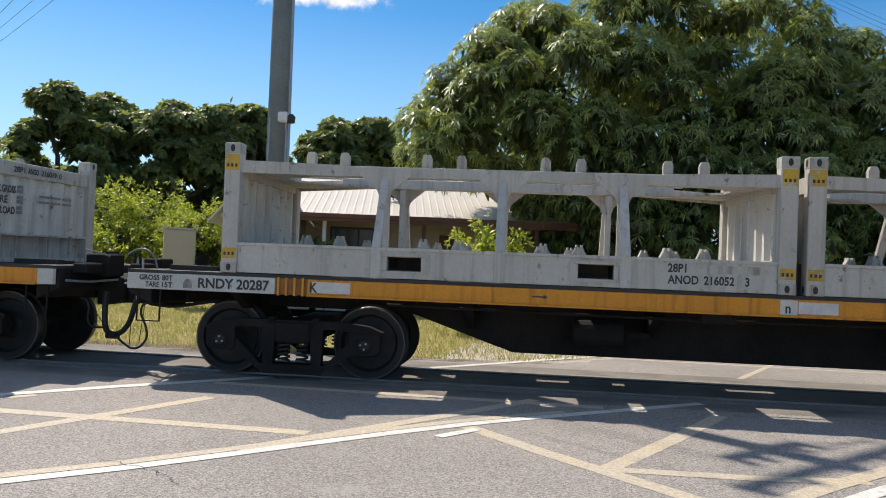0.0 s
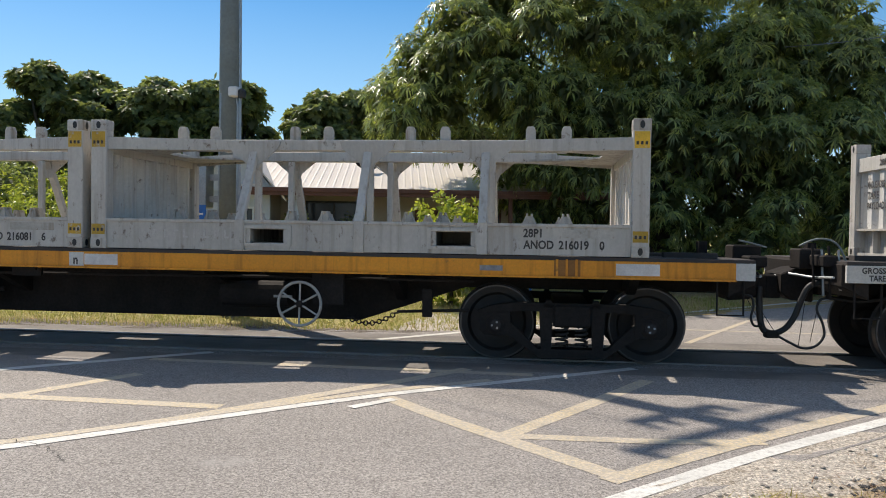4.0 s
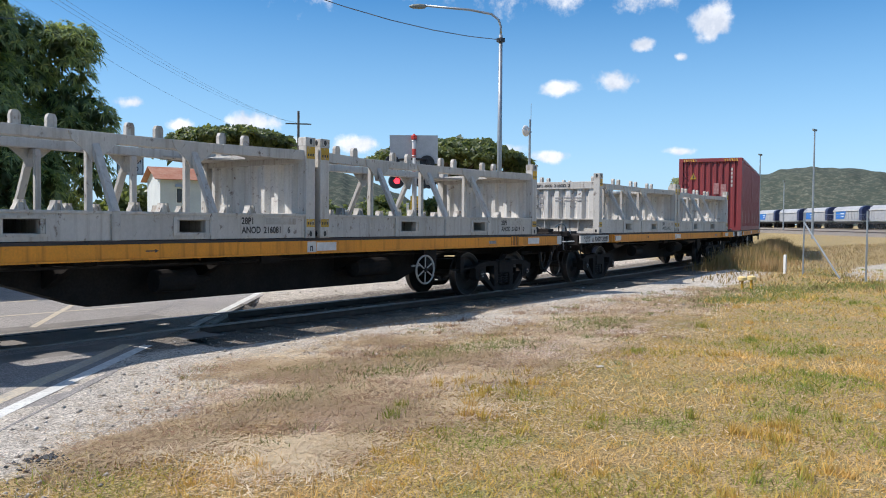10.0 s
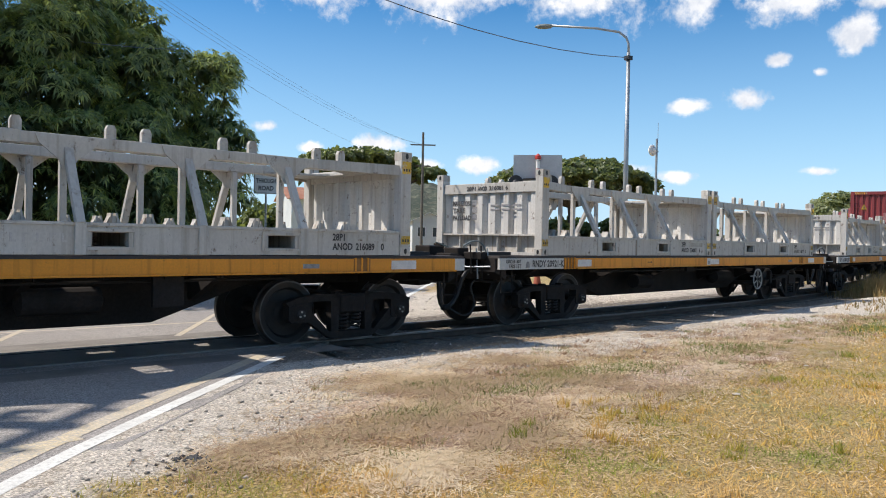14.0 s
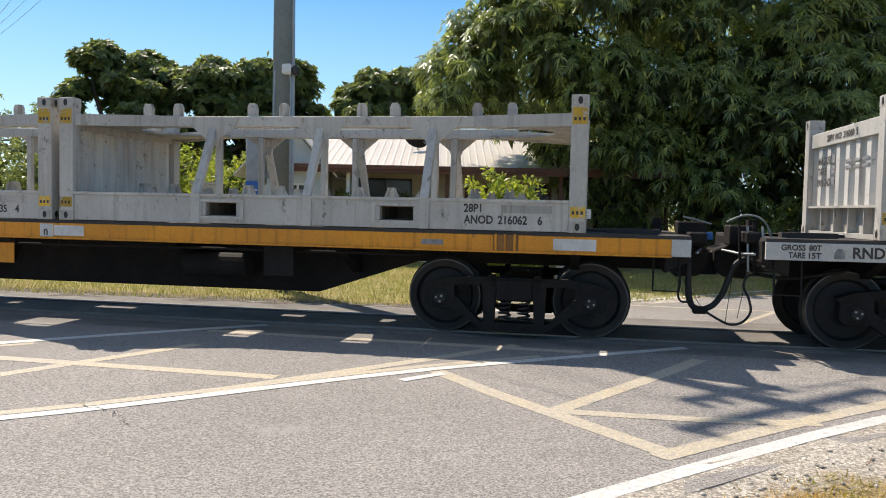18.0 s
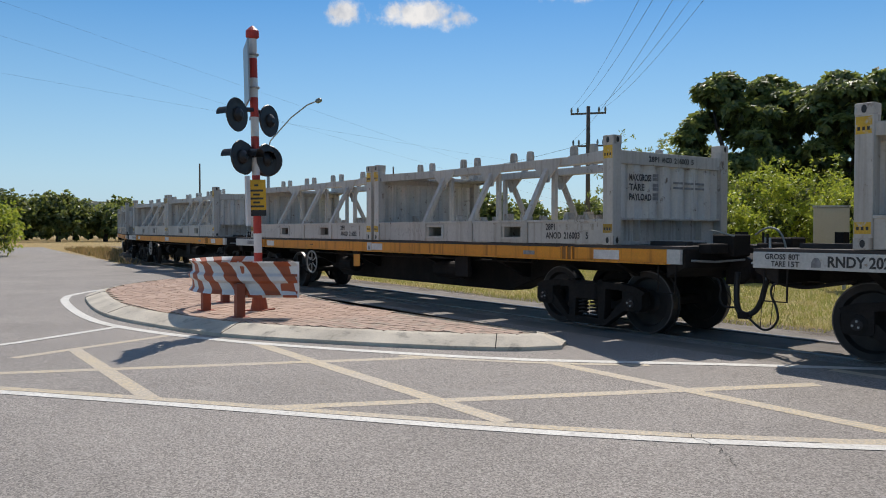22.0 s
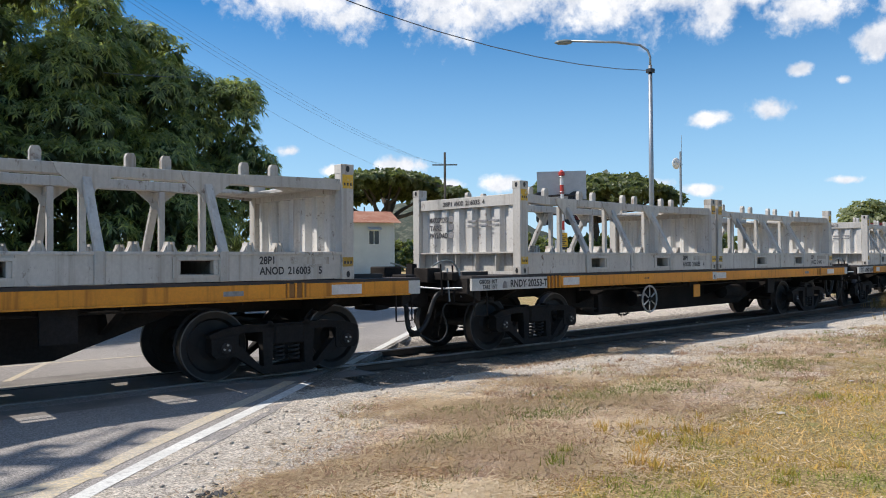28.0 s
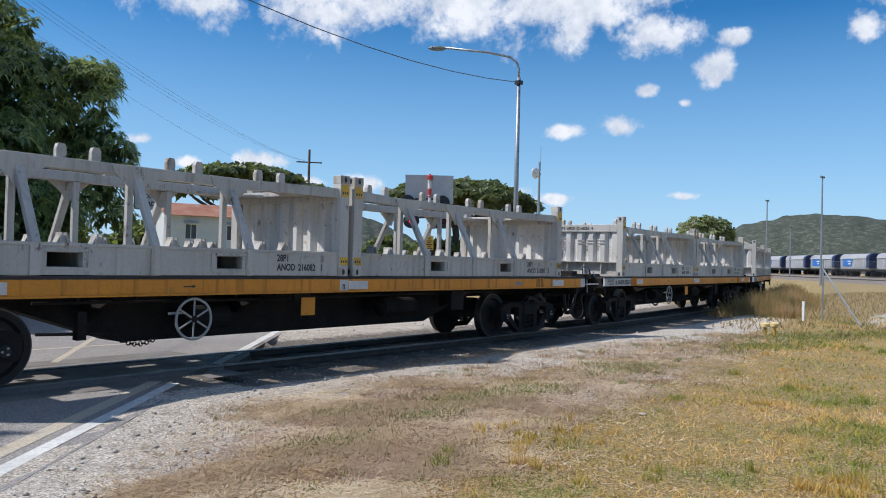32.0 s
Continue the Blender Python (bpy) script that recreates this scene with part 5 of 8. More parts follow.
IDS = {0: ("RNDY 20287", "K"), 1: ("RNDY 20921-K", ""), 2: ("RNDY 20218-J", ""), 3: ("RNDY 20253-T", ""), 4: ("", "")}
REAR = {0: "ANOD 216052 3", 1: "ANOD 216081 6", 2: "ANOD 216060 5", 3: "ANOD 216035 4", 4: "ANOD 216082 1"}
FRONT = {1: "ANOD 216019 0", 2: "ANOD 216089 0", 3: "ANOD 216062 6", 4: "ANOD 216003 5"}
rack0 = None
for k in range(-2, 8):
    w = wagon(ride_pose(wagon_s(k, 0), 5.39), k)
    add_wheels(w)
    RIDES.append((w, k, 0.0, 0.0))
    name, suffix = IDS.get(k, ("", ""))
    if name:
        part("wagon_number", letters(name, 0.105, "letter", 0.86 if not suffix else 0.8), "letter", w, "stencilled black wagon number", at=pose(-6.35, -1.222, 1.012))
        for word, x, z in (("GROSS", -7.02, 1.075), ("80T", -6.76, 1.075), ("TARE", -6.95, 1.0), ("15T", -6.76, 1.0)):
            part("load_text", letters(word, 0.055, "letter", 0.23 if word == "GROSS" else 0.16 if word == "TARE" else 0.12), "letter", w, at=pose(x, -1.222, z))
        part("lifting_mark", Geo().prism([(-6.52, 1.0), (-6.42, 1.0), (-6.42, 1.05), (-6.45, 1.1), (-6.49, 1.1), (-6.52, 1.05)], -1.224, -1.218, "y"), "letter_grey", w)
        if suffix:
            part("wagon_letter", letters(suffix, 0.1, "letter"), "letter", w, at=pose(-5.1, -1.2235, 1.015))
    else:
        part("wagon_number", Geo().box(-6.35, -5.55, -1.2235, -1.219, 1.02, 1.11), "letter_grey", w)
    part("arrow_mark", Geo().prism([(-2.72, 1.06), (-2.6, 1.06), (-2.6, 1.045), (-2.55, 1.068), (-2.6, 1.09), (-2.6, 1.075), (-2.72, 1.075)], -1.223, -1.219, "y"), "letter", w)
    for off in (-(CL / 2 + 0.05), CL / 2 + 0.05):
        number = (REAR if off < 0 else FRONT).get(k)
        if k < 0:
            continue
        m = ride_pose(wagon_s(k, 0), 5.39) @ pose(off, 0, CB)
        if rack0 is None:
            rack0 = c = flat_rack(m)
        else:
            c = copy_thing(rack0, m)
        RIDES.append((c, k, off, CB))
        c["number"] = number or ""
for c, k, off, z in RIDES:
    if "number" in c:
        if c["number"]:
            lettered(c, "", c["number"], "")
        del c["number"]


def box_container(m):
    """A red 20 ft box container with corrugated sides and end doors."""
    c = thing("shipping_container", m, "dark red corrugated steel shipping container on the train", "container", "red containers on the train")
    hx, hy, hh = CL / 2, CW / 2, 2.9
    for x in (-hx, hx - 0.16):
        for y in (-hy, hy - 0.16):
            part("corner_post", Geo().box(x, x + 0.16, y, y + 0.16, 0, hh), "red_box", c, bevel=0.01)
    for y in (-hy, hy - 0.1):
        part("side_rail", Geo().box(-hx + 0.16, hx - 0.16, y, y + 0.1, 0, 0.16).box(-hx + 0.16, hx - 0.16, y, y + 0.1, hh - 0.1, hh), "red_box", c)
    for sy in (-1, 1):
        n, out = 22, []
        w = (CL - 0.32) / n
        for i in range(n):
            x0 = -hx + 0.16 + w * i
            out += [(x0, hy - 0.05), (x0 + w * 0.3, hy - 0.05), (x0 + w * 0.45, hy - 0.015), (x0 + w * 0.85, hy - 0.015)]
        out += [(hx - 0.16, hy - 0.05), (hx - 0.16, hy - 0.07), (-hx + 0.16, hy - 0.07)]
        part("side_wall", Geo().prism([(x, sy * y) for x, y in out], 0.16, hh - 0.1, "z"), "red_box", c, "corrugated red side wall")
    part("roof", Geo().box(-hx + 0.16, hx - 0.16, -hy + 0.1, hy - 0.1, hh - 0.03, hh), "red_box", c)
    for sx in (-1, 1):
        X = lambda d: sx * (hx - d)
        n, out = 9, []
        w = (CW - 0.32) / n
        for i in range(n):
            y0 = -hy + 0.16 + w * i
            out += [(X(0.09), y0), (X(0.09), y0 + w * 0.35), (X(0.045), y0 + w * 0.5), (X(0.045), y0 + w * 0.9)]
        out += [(X(0.09), hy - 0.16), (X(0.11), hy - 0.16), (X(0.11), -hy + 0.16)]
        g = Geo().prism(out, 0.15, hh - 0.14, "z")
        part("end_wall", g, "red_box", c)
        part("end_header", Geo().box(min(X(0.1), X(0.0)), max(X(0.1), X(0.0)), -hy + 0.16, hy - 0.16, hh - 0.14, hh), "red_box", c)
        part("end_sill", Geo().box(min(X(0.1), X(0.0)), max(X(0.1), X(0.0)), -hy + 0.16, hy - 0.16, 0, 0.15), "red_box", c)
    part("hazard_decal", Geo().prism([(0.52, 2.06), (0.78, 2.06), (0.65, 2.32)], -hx + 0.036, -hx + 0.041, "x"), "decal_yellow", c, "yellow triangular hazard label")
    part("hazard_mark", Geo().prism([(0.62, 2.10), (0.68, 2.10), (0.66, 2.22), (0.64, 2.22)], -hx + 0.033, -hx + 0.036, "x"), "letter", c)
    for y0 in (-1.06, 0.52):
        for i in range(6):
            part("header_stripe", Geo().prism([(y0 + 0.09 * i, hh - 0.13), (y0 + 0.045 + 0.09 * i, hh - 0.13), (y0 + 0.075 + 0.09 * i, hh - 0.03), (y0 + 0.03 + 0.09 * i, hh - 0.03)], -hx - 0.003, -hx + 0.001, "x"), "decal_yellow", c)
    for i in range(9):
        part("ladder_rung", Geo().tube([(-hx + 0.02, 0.84, 0.4 + 0.25 * i), (-hx + 0.02, 1.06, 0.4 + 0.25 * i)], 0.014, 6), "red_box", c)
    for i in range(5):
        part("serial_bar", Geo().box(-hx + 0.035, -hx + 0.041, -0.86, -0.80, 1.75 + 0.16 * i, 1.86 + 0.16 * i), "letter_faint", c)
    for y0, z0, h_ in ((-0.62, 1.35, 0.5), (-0.34, 1.45, 0.45)):
        part("data_panel", Geo().box(-hx + 0.035, -hx + 0.041, y0, y0 + 0.2, z0, z0 + h_), "faded_panel", c, "faded pale data panel")
    for i in range(3):
        part("side_patch", Geo().box(-2.4 + 1.9 * i, -2.2 + 1.9 * i, -hy + 0.012, -hy + 0.016, 0.3, 0.75), "faded_panel", c)
    return c


for k, off in ((-1, -3.08), (-1, 3.08), (-2, -3.08), (-2, 3.08)):
    m = ride_pose(wagon_s(k, 0), 5.39) @ pose(off, 0, CB)
    RIDES.append((box_container(m), k, off, CB))

# ---- kerbed island with brick paving ----
ISLE = curve_pts([(-21.3, 5.4), (-20.2, 3.9), (-18.4, 2.75), (-16.84, 2.3), (-13.35, 2.22), (-10.76, 2.87), (-9.77, 3.35), (-8.73, 4.14), (-7.56, 5.22), (-7.11, 5.82), (-7.0, 6.3), (-7.3, 6.62), (-8.0, 6.55), (-12.0, 6.1), (-15.4, 6.2), (-18.5, 6.3), (-20.6, 6.2)], 0.35)


def inset(poly, d):
    n, out = len(poly), []
    for i in range(n):
        a, b = Vector(poly[i - 1]), Vector(poly[(i + 1) % n])
        t = (b - a).normalized()
        out.append((poly[i][0] - t.y * d, poly[i][1] + t.x * d))
    return out


isle_in, isle_top = inset(ISLE, 0.36), inset(ISLE, 0.27)
island = thing("traffic_island", Matrix(), "kerbed traffic island paved with red-brown bricks at the crossing", "traffic island", kind="structure")
g, n = Geo(), len(ISLE)
for ring_pts, z in ((ISLE, -0.03), (ISLE, 0.045), (isle_top, 0.135), (isle_in, 0.15), (isle_in, 0.02)):
    g.v += [(x, y, z) for x, y in ring_pts]
for r in range(4):
    g.f += [(r * n + i, r * n + (i + 1) % n, (r + 1) * n + (i + 1) % n, (r + 1) * n + i) for i in range(n)]
part("kerb", g, "concrete", island, "pale concrete mountable kerb", smooth=False)
part("bedding", Geo().prism(isle_in, 0.0, 0.137, "z"), "sand", island)
for i in range(6, n - 20, 9):
    (x0, y0), (x1, y1) = ISLE[i], isle_in[i]
    part("kerb_joint", Geo().tube([(x0, y0, 0.03), (x0, y0, 0.045), (x0 + (x1 - x0) * 0.75, y0 + (y1 - y0) * 0.75, 0.135), (x1, y1, 0.15)], 0.006, 4), "underframe", island)

# ---- foliage ----
rngf = np.random.default_rng(7)


def leaf_cloud(lobes, clumps, per, size, width, droop=0.35, shell=(0.72, 1.03), ragged=0.16, inside=0.62):
    """Leaf blades in clumps over the outer part of a set of lobes (centre, radii), with an uneven outline."""
    vol = np.array([(r[0] * r[1] + r[1] * r[2] + r[0] * r[2]) for _, r in lobes])
    pick = rngf.choice(len(lobes), clumps, p=vol / vol.sum())
    C, R = np.array([c for c, _ in lobes])[pick], np.array([r for _, r in lobes])[pick]
    d = rngf.normal(size=(clumps, 3))
    d /= np.linalg.norm(d, axis=1)[:, None]
    d[:, 2] = np.where((d[:, 2] < -0.35) & (rngf.random(clumps) < 0.6), -d[:, 2], d[:, 2])
    bump = 1 + ragged * (np.sin(d[:, 0] * 7 + pick) * np.sin(d[:, 1] * 8 + 2 * pick) + 0.7 * np.sin(d[:, 2] * 11 + d[:, 0] * 9 + pick))
    P = C + R * d * (rngf.uniform(*shell, clumps) * bump)[:, None]
    # drop clumps deep inside another lobe
    keep = np.ones(clumps, bool)
    for i, (c, r) in enumerate(lobes):
        q = np.linalg.norm((P - np.array(c)) / np.array(r), axis=1)
        keep &= (q > inside) | (pick == i)
    P, d, R = P[keep], d[keep], R[keep]
    nrm = d / R
    nrm /= np.linalg.norm(nrm, axis=1)[:, None]
    m = len(P)
    base = np.repeat(P, per, 0) + rngf.normal(size=(m * per, 3)) * size * 0.25
    face = np.repeat(nrm, per, 0)
    out = face * 0.45 + rngf.normal(size=(m * per, 3)) * 0.6
    out[:, 2] -= droop
    out /= np.linalg.norm(out, axis=1)[:, None]
    side = np.cross(out, rngf.normal(size=(m * per, 3)) * 0.7 + face * 0.3 + np.array([0, 0, 0.7]))
    side /= np.linalg.norm(side, axis=1)[:, None]
    L = size * rngf.uniform(0.65, 1.25, (m * per, 1))
    Wd = width * rngf.uniform(0.7, 1.2, (m * per, 1))
    tip = base + out * L
    tip[:, 2] -= L[:, 0] * 0.15
    mid = base + out * L * 0.45
    V = np.stack([base, mid + side * Wd, tip, mid - side * Wd], 1).reshape(-1, 3)
    F = np.arange(len(V)).reshape(-1, 4)
    return V, F


def rosettes(lobes, shoots, per, size, width, droop=0.5, under=0.25, shell=(0.8, 1.04), inside=0.8):
    """Shoots over the upper and outer side of a set of puffs, each a whorl of leaves that spread and hang, faces up."""
    area = np.array([(r[0] * r[1] + r[1] * r[2] + r[0] * r[2]) for _, r in lobes])
    pick = rngf.choice(len(lobes), shoots, p=area / area.sum())
    C, R = np.array([c for c, _ in lobes])[pick], np.array([r for _, r in lobes])[pick]
    d = rngf.normal(size=(shoots, 3))
    d /= np.linalg.norm(d, axis=1)[:, None]
    flip = (d[:, 2] < -0.25) & (rngf.random(shoots) > under)
    d[:, 2] = np.where(flip, -d[:, 2], d[:, 2])
    P = C + R * d * rngf.uniform(*shell, shoots)[:, None]
    keep = np.ones(shoots, bool)
    for i, (c, r) in enumerate(lobes):
        q = (((P - np.array(c)) / np.array(r)) ** 2).sum(1)
        keep &= (q > inside ** 2) | (pick == i)
    P, d = P[keep], d[keep]
    m = len(P)
    ax = d * 0.75 + rngf.normal(size=(m, 3)) * 0.3 + np.array([0, 0, 0.45])
    ax /= np.linalg.norm(ax, axis=1)[:, None]
    e1 = np.cross(ax, rngf.normal(size=(m, 3)))
    e1 /= np.linalg.norm(e1, axis=1)[:, None]
    e2 = np.cross(ax, e1)
    th = (np.arange(per) * math.tau / per)[None] + rngf.uniform(0, math.tau, (m, 1)) + rngf.normal(0, 0.25, (m, per))
    rad = e1[:, None] * np.cos(th)[..., None] + e2[:, None] * np.sin(th)[..., None]
    lift = rngf.uniform(0.1, 0.75, (m, per, 1))
    out = rad + ax[:, None] * lift
    out /= np.linalg.norm(out, axis=2)[..., None]
    side = np.cross(out, ax[:, None] + rngf.normal(0, 0.18, (m, per, 3)))
    side /= np.linalg.norm(side, axis=2)[..., None]
    L = size * rngf.uniform(0.7, 1.25, (m, 1, 1)) * rngf.uniform(0.8, 1.15, (m, per, 1))
    W = width * rngf.uniform(0.8, 1.2, (m, per, 1))
    base = P[:, None] + ax[:, None] * rngf.uniform(-0.12, 0.12, (m, per, 1)) * size
    mid = base + out * L * 0.5
    tip = base + out * L
    mid[..., 2] -= droop * L[..., 0] * 0.16
    tip[..., 2] -= droop * L[..., 0] * 0.75
    V = np.stack([base, mid + side * W, tip, mid - side * W], 2).reshape(-1, 3)
    return V, np.arange(len(V)).reshape(-1, 4)


def quick_mesh(name, V, F, material):
    me = bpy.data.meshes.new(name)
    me.vertices.add(len(V))
    me.vertices.foreach_set("co", np.ascontiguousarray(V, dtype=np.float32).ravel())
    k = F.shape[1]
    me.loops.add(F.size)
    me.loops.foreach_set("vertex_index", np.ascontiguousarray(F, dtype=np.int32).ravel())
    me.polygons.add(len(F))
    me.polygons.foreach_set("loop_start", np.arange(0, F.size, k, dtype=np.int32))
    me.update(calc_edges=True)
    me.validate()
    me.materials.append(M[material])
    return me


def limb(g, a, b, r0, r1, wob=0.12, k=5, seed=0):
    r = random.Random(seed)
    a, b = Vector(a), Vector(b)
    L = (b - a).length
    pts = [a.lerp(b, i / k) + Vector((r.uniform(-1, 1), r.uniform(-1, 1), r.uniform(-1, 1))) * (wob * L * 0.25 if 0 < i < k else 0) for i in range(k + 1)]
    g.tube(pts, [r0 + (r1 - r0) * i / k for i in range(k + 1)], 9)


def tree(name, base, trunk_top, r, lobes, clumps, per, size, width, leaf, label, group="", droop=0.35, core=0.6, ragged=0.16, whorls=False, under=0.25):
    t = thing(name, Matrix.Translation(base), label, "tree" if "shrub" not in name else "shrub", group)
    b = Vector(base)
    loc = [(tuple(Vector(c) - b), rr) for c, rr in lobes]
    tt = Vector(trunk_top) - b
    g = Geo()
    limb(g, (0, 0, -0.1), tt, r, r * 0.7, 0.1, 5, 1)
    part("trunk", g, "bark", t, smooth=True)
    for i, (c, rr) in enumerate(sorted(loc, key=lambda q: -q[1][0])[:12]):
        g = Geo()
        limb(g, tt, Vector(c) + Vector((0, 0, rr[2] * 0.2)), r * 0.55, r * 0.12, 0.2, 5, i)
        part("limb", g, "bark", t, smooth=True)
    V, F = rosettes(loc, clumps, per, size, width, droop, under) if whorls else leaf_cloud(loc, clumps, per, size, width, droop, ragged=ragged)
    part("crown", quick_mesh("crown", V, F, leaf), leaf, t, "many small drooping leaves")
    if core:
        # filling leaves whose dark colour carries the crown's inner shade
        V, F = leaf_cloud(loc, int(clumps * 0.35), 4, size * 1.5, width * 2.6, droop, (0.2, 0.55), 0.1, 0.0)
        part("inner_foliage", quick_mesh("inner_foliage", V, F, "leaf_inner_shade"), "leaf_inner_shade", t, "inner foliage, leaf colour darkened for shade in the crown")
    return t


def polar(az, r, z=0.0):
    a = radians(az)
    return (0.3 + r * math.sin(a), 0.2 + r * math.cos(a), z)


# the big mango beyond the track
rl = random.Random(3)
MANGO = []
for az, r, z, R in ((-8.4, 17.5, 4.8, (2.25, 2.5, 2.1)), (-14.9, 17, 3.8, (1.05, 1.5, 1.15)), (-2, 17.5, 5.1, (3.0, 2.7, 2.8)), (6, 18, 5.0, (2.1, 2.5, 2.5)), (12.3, 18.5, 4.2, (1.6, 2.1, 2.3)), (17.75, 18.5, 4.55, (0.85, 1.3, 1.1)),
                    (0, 16.3, 2.9, (2.5, 1.7, 2.0)), (8, 16.5, 2.6, (2.5, 1.7, 2.1)), (13.4, 17, 2.3, (1.4, 1.5, 1.9)), (-5.2, 16.3, 3.3, (1.5, 1.4, 1.4)), (-11.8, 17.2, 5.1, (1.4, 1.3, 1.3)), (-3, 17.2, 1.9, (1.6, 1.0, 0.9)), (3, 17.2, 1.8, (1.8, 1.0, 1.0)), (9, 17.2, 1.8, (1.8, 1.0, 1.0)), (14.6, 17.2, 1.7, (1.3, 1.2, 1.5)), (17.4, 17.6, 2.2, (1.1, 1.2, 1.4)), (18.6, 18.2, 3.3, (0.85, 1.2, 1.1))):
    f = 1.17 if az < -8 else 1.28
    r, z, R = r * f, 1.4 + (z - 1.4) * f, tuple(v * f for v in R)
    c = polar(az, r, z)
    MANGO.append((c, tuple(v * 0.7 for v in R)))
    for _ in range(34 if R[0] > 1.9 else 15):
        d = Vector((rl.gauss(-0.1, 1), rl.gauss(-0.6, 1), rl.gauss(0.3, 1))).normalized()
        q = rl.uniform(0.17, 0.30) if R[0] > 1.9 else rl.uniform(0.26, 0.42)
        MANGO.append((tuple(c[k] + d[k] * R[k] * (1 - q * 0.5) for k in range(3)), tuple(R[k] * q * (1.1, 1.1, 0.85)[k] for k in range(3))))
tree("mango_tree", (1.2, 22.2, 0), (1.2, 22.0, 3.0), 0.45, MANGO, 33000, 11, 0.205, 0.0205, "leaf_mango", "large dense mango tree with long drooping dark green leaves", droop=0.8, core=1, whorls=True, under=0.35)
# the row of trees behind the house
for i, (az, r, h, w) in enumerate(((-39.7, 45, 9.8, 2.2), (-37.0, 47, 9.9, 1.9), (-32.9, 45, 9.9, 2.0), (-30.3, 46, 10.1, 2.2), (-27.7, 45, 9.7, 1.8), (-21.9, 45, 9.3, 2.0), (-19.2, 46, 9.8, 2.0))):
    b, rl = polar(az, r), random.Random(i * 7 + 3)
    h, w = h + 0.2, w * 1.32
    lo = []
    for _ in range(34):
        t_, u_ = rl.uniform(0, math.tau), rl.random() ** 0.7
        up = 1 - 1.25 * u_ * u_ * rl.uniform(0.6, 1.0)
        q_ = rl.uniform(0.55, 1.0)
        lo.append(((b[0] + math.cos(t_) * w * u_, b[1] + math.sin(t_) * w * u_ * 0.9, h - 0.75 - 4.6 * (1 - up) - rl.uniform(0, 0.8)), (q_ * 1.1, q_ * 1.1, q_ * 0.62)))
    for _ in range(7):
        t_ = rl.uniform(0, math.tau)
        q_ = rl.uniform(0.8, 1.3)
        lo.append(((b[0] + math.cos(t_) * w * 0.8, b[1] - 0.6 + math.sin(t_) * w * 0.5, rl.uniform(1.6, 4.2)), (q_ * 1.15, q_, q_ * 0.9)))
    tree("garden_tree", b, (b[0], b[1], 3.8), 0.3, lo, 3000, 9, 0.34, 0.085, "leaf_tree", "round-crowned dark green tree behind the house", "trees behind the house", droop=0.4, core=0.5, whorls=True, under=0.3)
# shrubs
for i, (az, r, h, w, leaf) in enumerate(((-42.0, 27, 3.6, 1.7, "leaf_tree"), (-38.5, 26, 3.2, 1.6, "leaf_bright"), (-35.2, 27, 3.3, 1.6, "leaf_bright"), (-44.8, 30, 4.4, 1.8, "leaf_tree"), (-31.8, 25, 2.7, 1.2, "leaf_bright"), (-40.3, 23.5, 2.2, 1.2, "leaf_bright"),
                                         (-12.1, 15.2, 1.9, 0.78, "leaf_bright"))):
    b = polar(az, r)
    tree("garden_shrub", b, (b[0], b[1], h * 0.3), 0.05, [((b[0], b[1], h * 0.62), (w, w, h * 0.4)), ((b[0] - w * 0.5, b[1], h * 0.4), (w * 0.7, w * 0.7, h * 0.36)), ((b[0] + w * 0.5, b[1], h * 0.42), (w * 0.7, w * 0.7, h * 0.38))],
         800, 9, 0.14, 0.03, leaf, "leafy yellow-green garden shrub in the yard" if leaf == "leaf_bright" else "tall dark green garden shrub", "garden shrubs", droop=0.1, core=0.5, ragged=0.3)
b = polar(-89.4, 48)
tree("roadside_bush", b, (b[0], b[1], 1.0), 0.12, [((b[0], b[1], 1.7), (1.9, 1.9, 1.3)), ((b[0] + 1.2, b[1] + 0.6, 1.2), (1.3, 1.3, 0.9)), ((b[0] - 1.2, b[1] - 0.4, 1.5), (1.3, 1.3, 1.1))], 700, 8, 0.2, 0.05, "leaf_bright", "rounded bright green bush at the field's edge")
# umbrella-crowned trees far down the road
for j, (az, r, w, h) in enumerate(((29.3, 100, 10.4, 13.0), (44.6, 100, 10.2, 12.2))):
    b, rl = polar(az, r), random.Random(j + 40)
    lo = []
    for _ in range(60):
        t_, u_ = rl.uniform(0, math.tau), rl.random() ** 0.5
        q_ = rl.uniform(0.9, 1.7)
        lo.append(((b[0] + math.cos(t_) * w * 0.9 * u_, b[1] + math.sin(t_) * w * 0.9 * u_, h - 0.7 - 2.6 * u_ ** 2.2 - rl.uniform(0, 0.5)), (q_ * 1.3, q_ * 1.3, q_ * 0.42)))
    tree("rain_tree", b, (b[0], b[1], 6.0), 0.6, lo, 4500, 9, 0.55, 0.16, "leaf_rain", "broad umbrella-crowned tree far down the road", "umbrella trees", droop=0.3, core=0.4, whorls=True, under=0.15)
b = polar(62.2, 130)
tree("far_tree", b, (b[0], b[1], 3), 0.4, [((b[0], b[1], 7.0), (4.5, 4, 2.6)), ((b[0] + 3, b[1], 5.2), (3.5, 3, 2.6)), ((b[0] - 3, b[1], 5), (3.4, 3, 2.6))], 700, 9, 0.7, 0.2, "leaf_pale", "lone pale green tree beyond the yard", core=0.5, whorls=True)
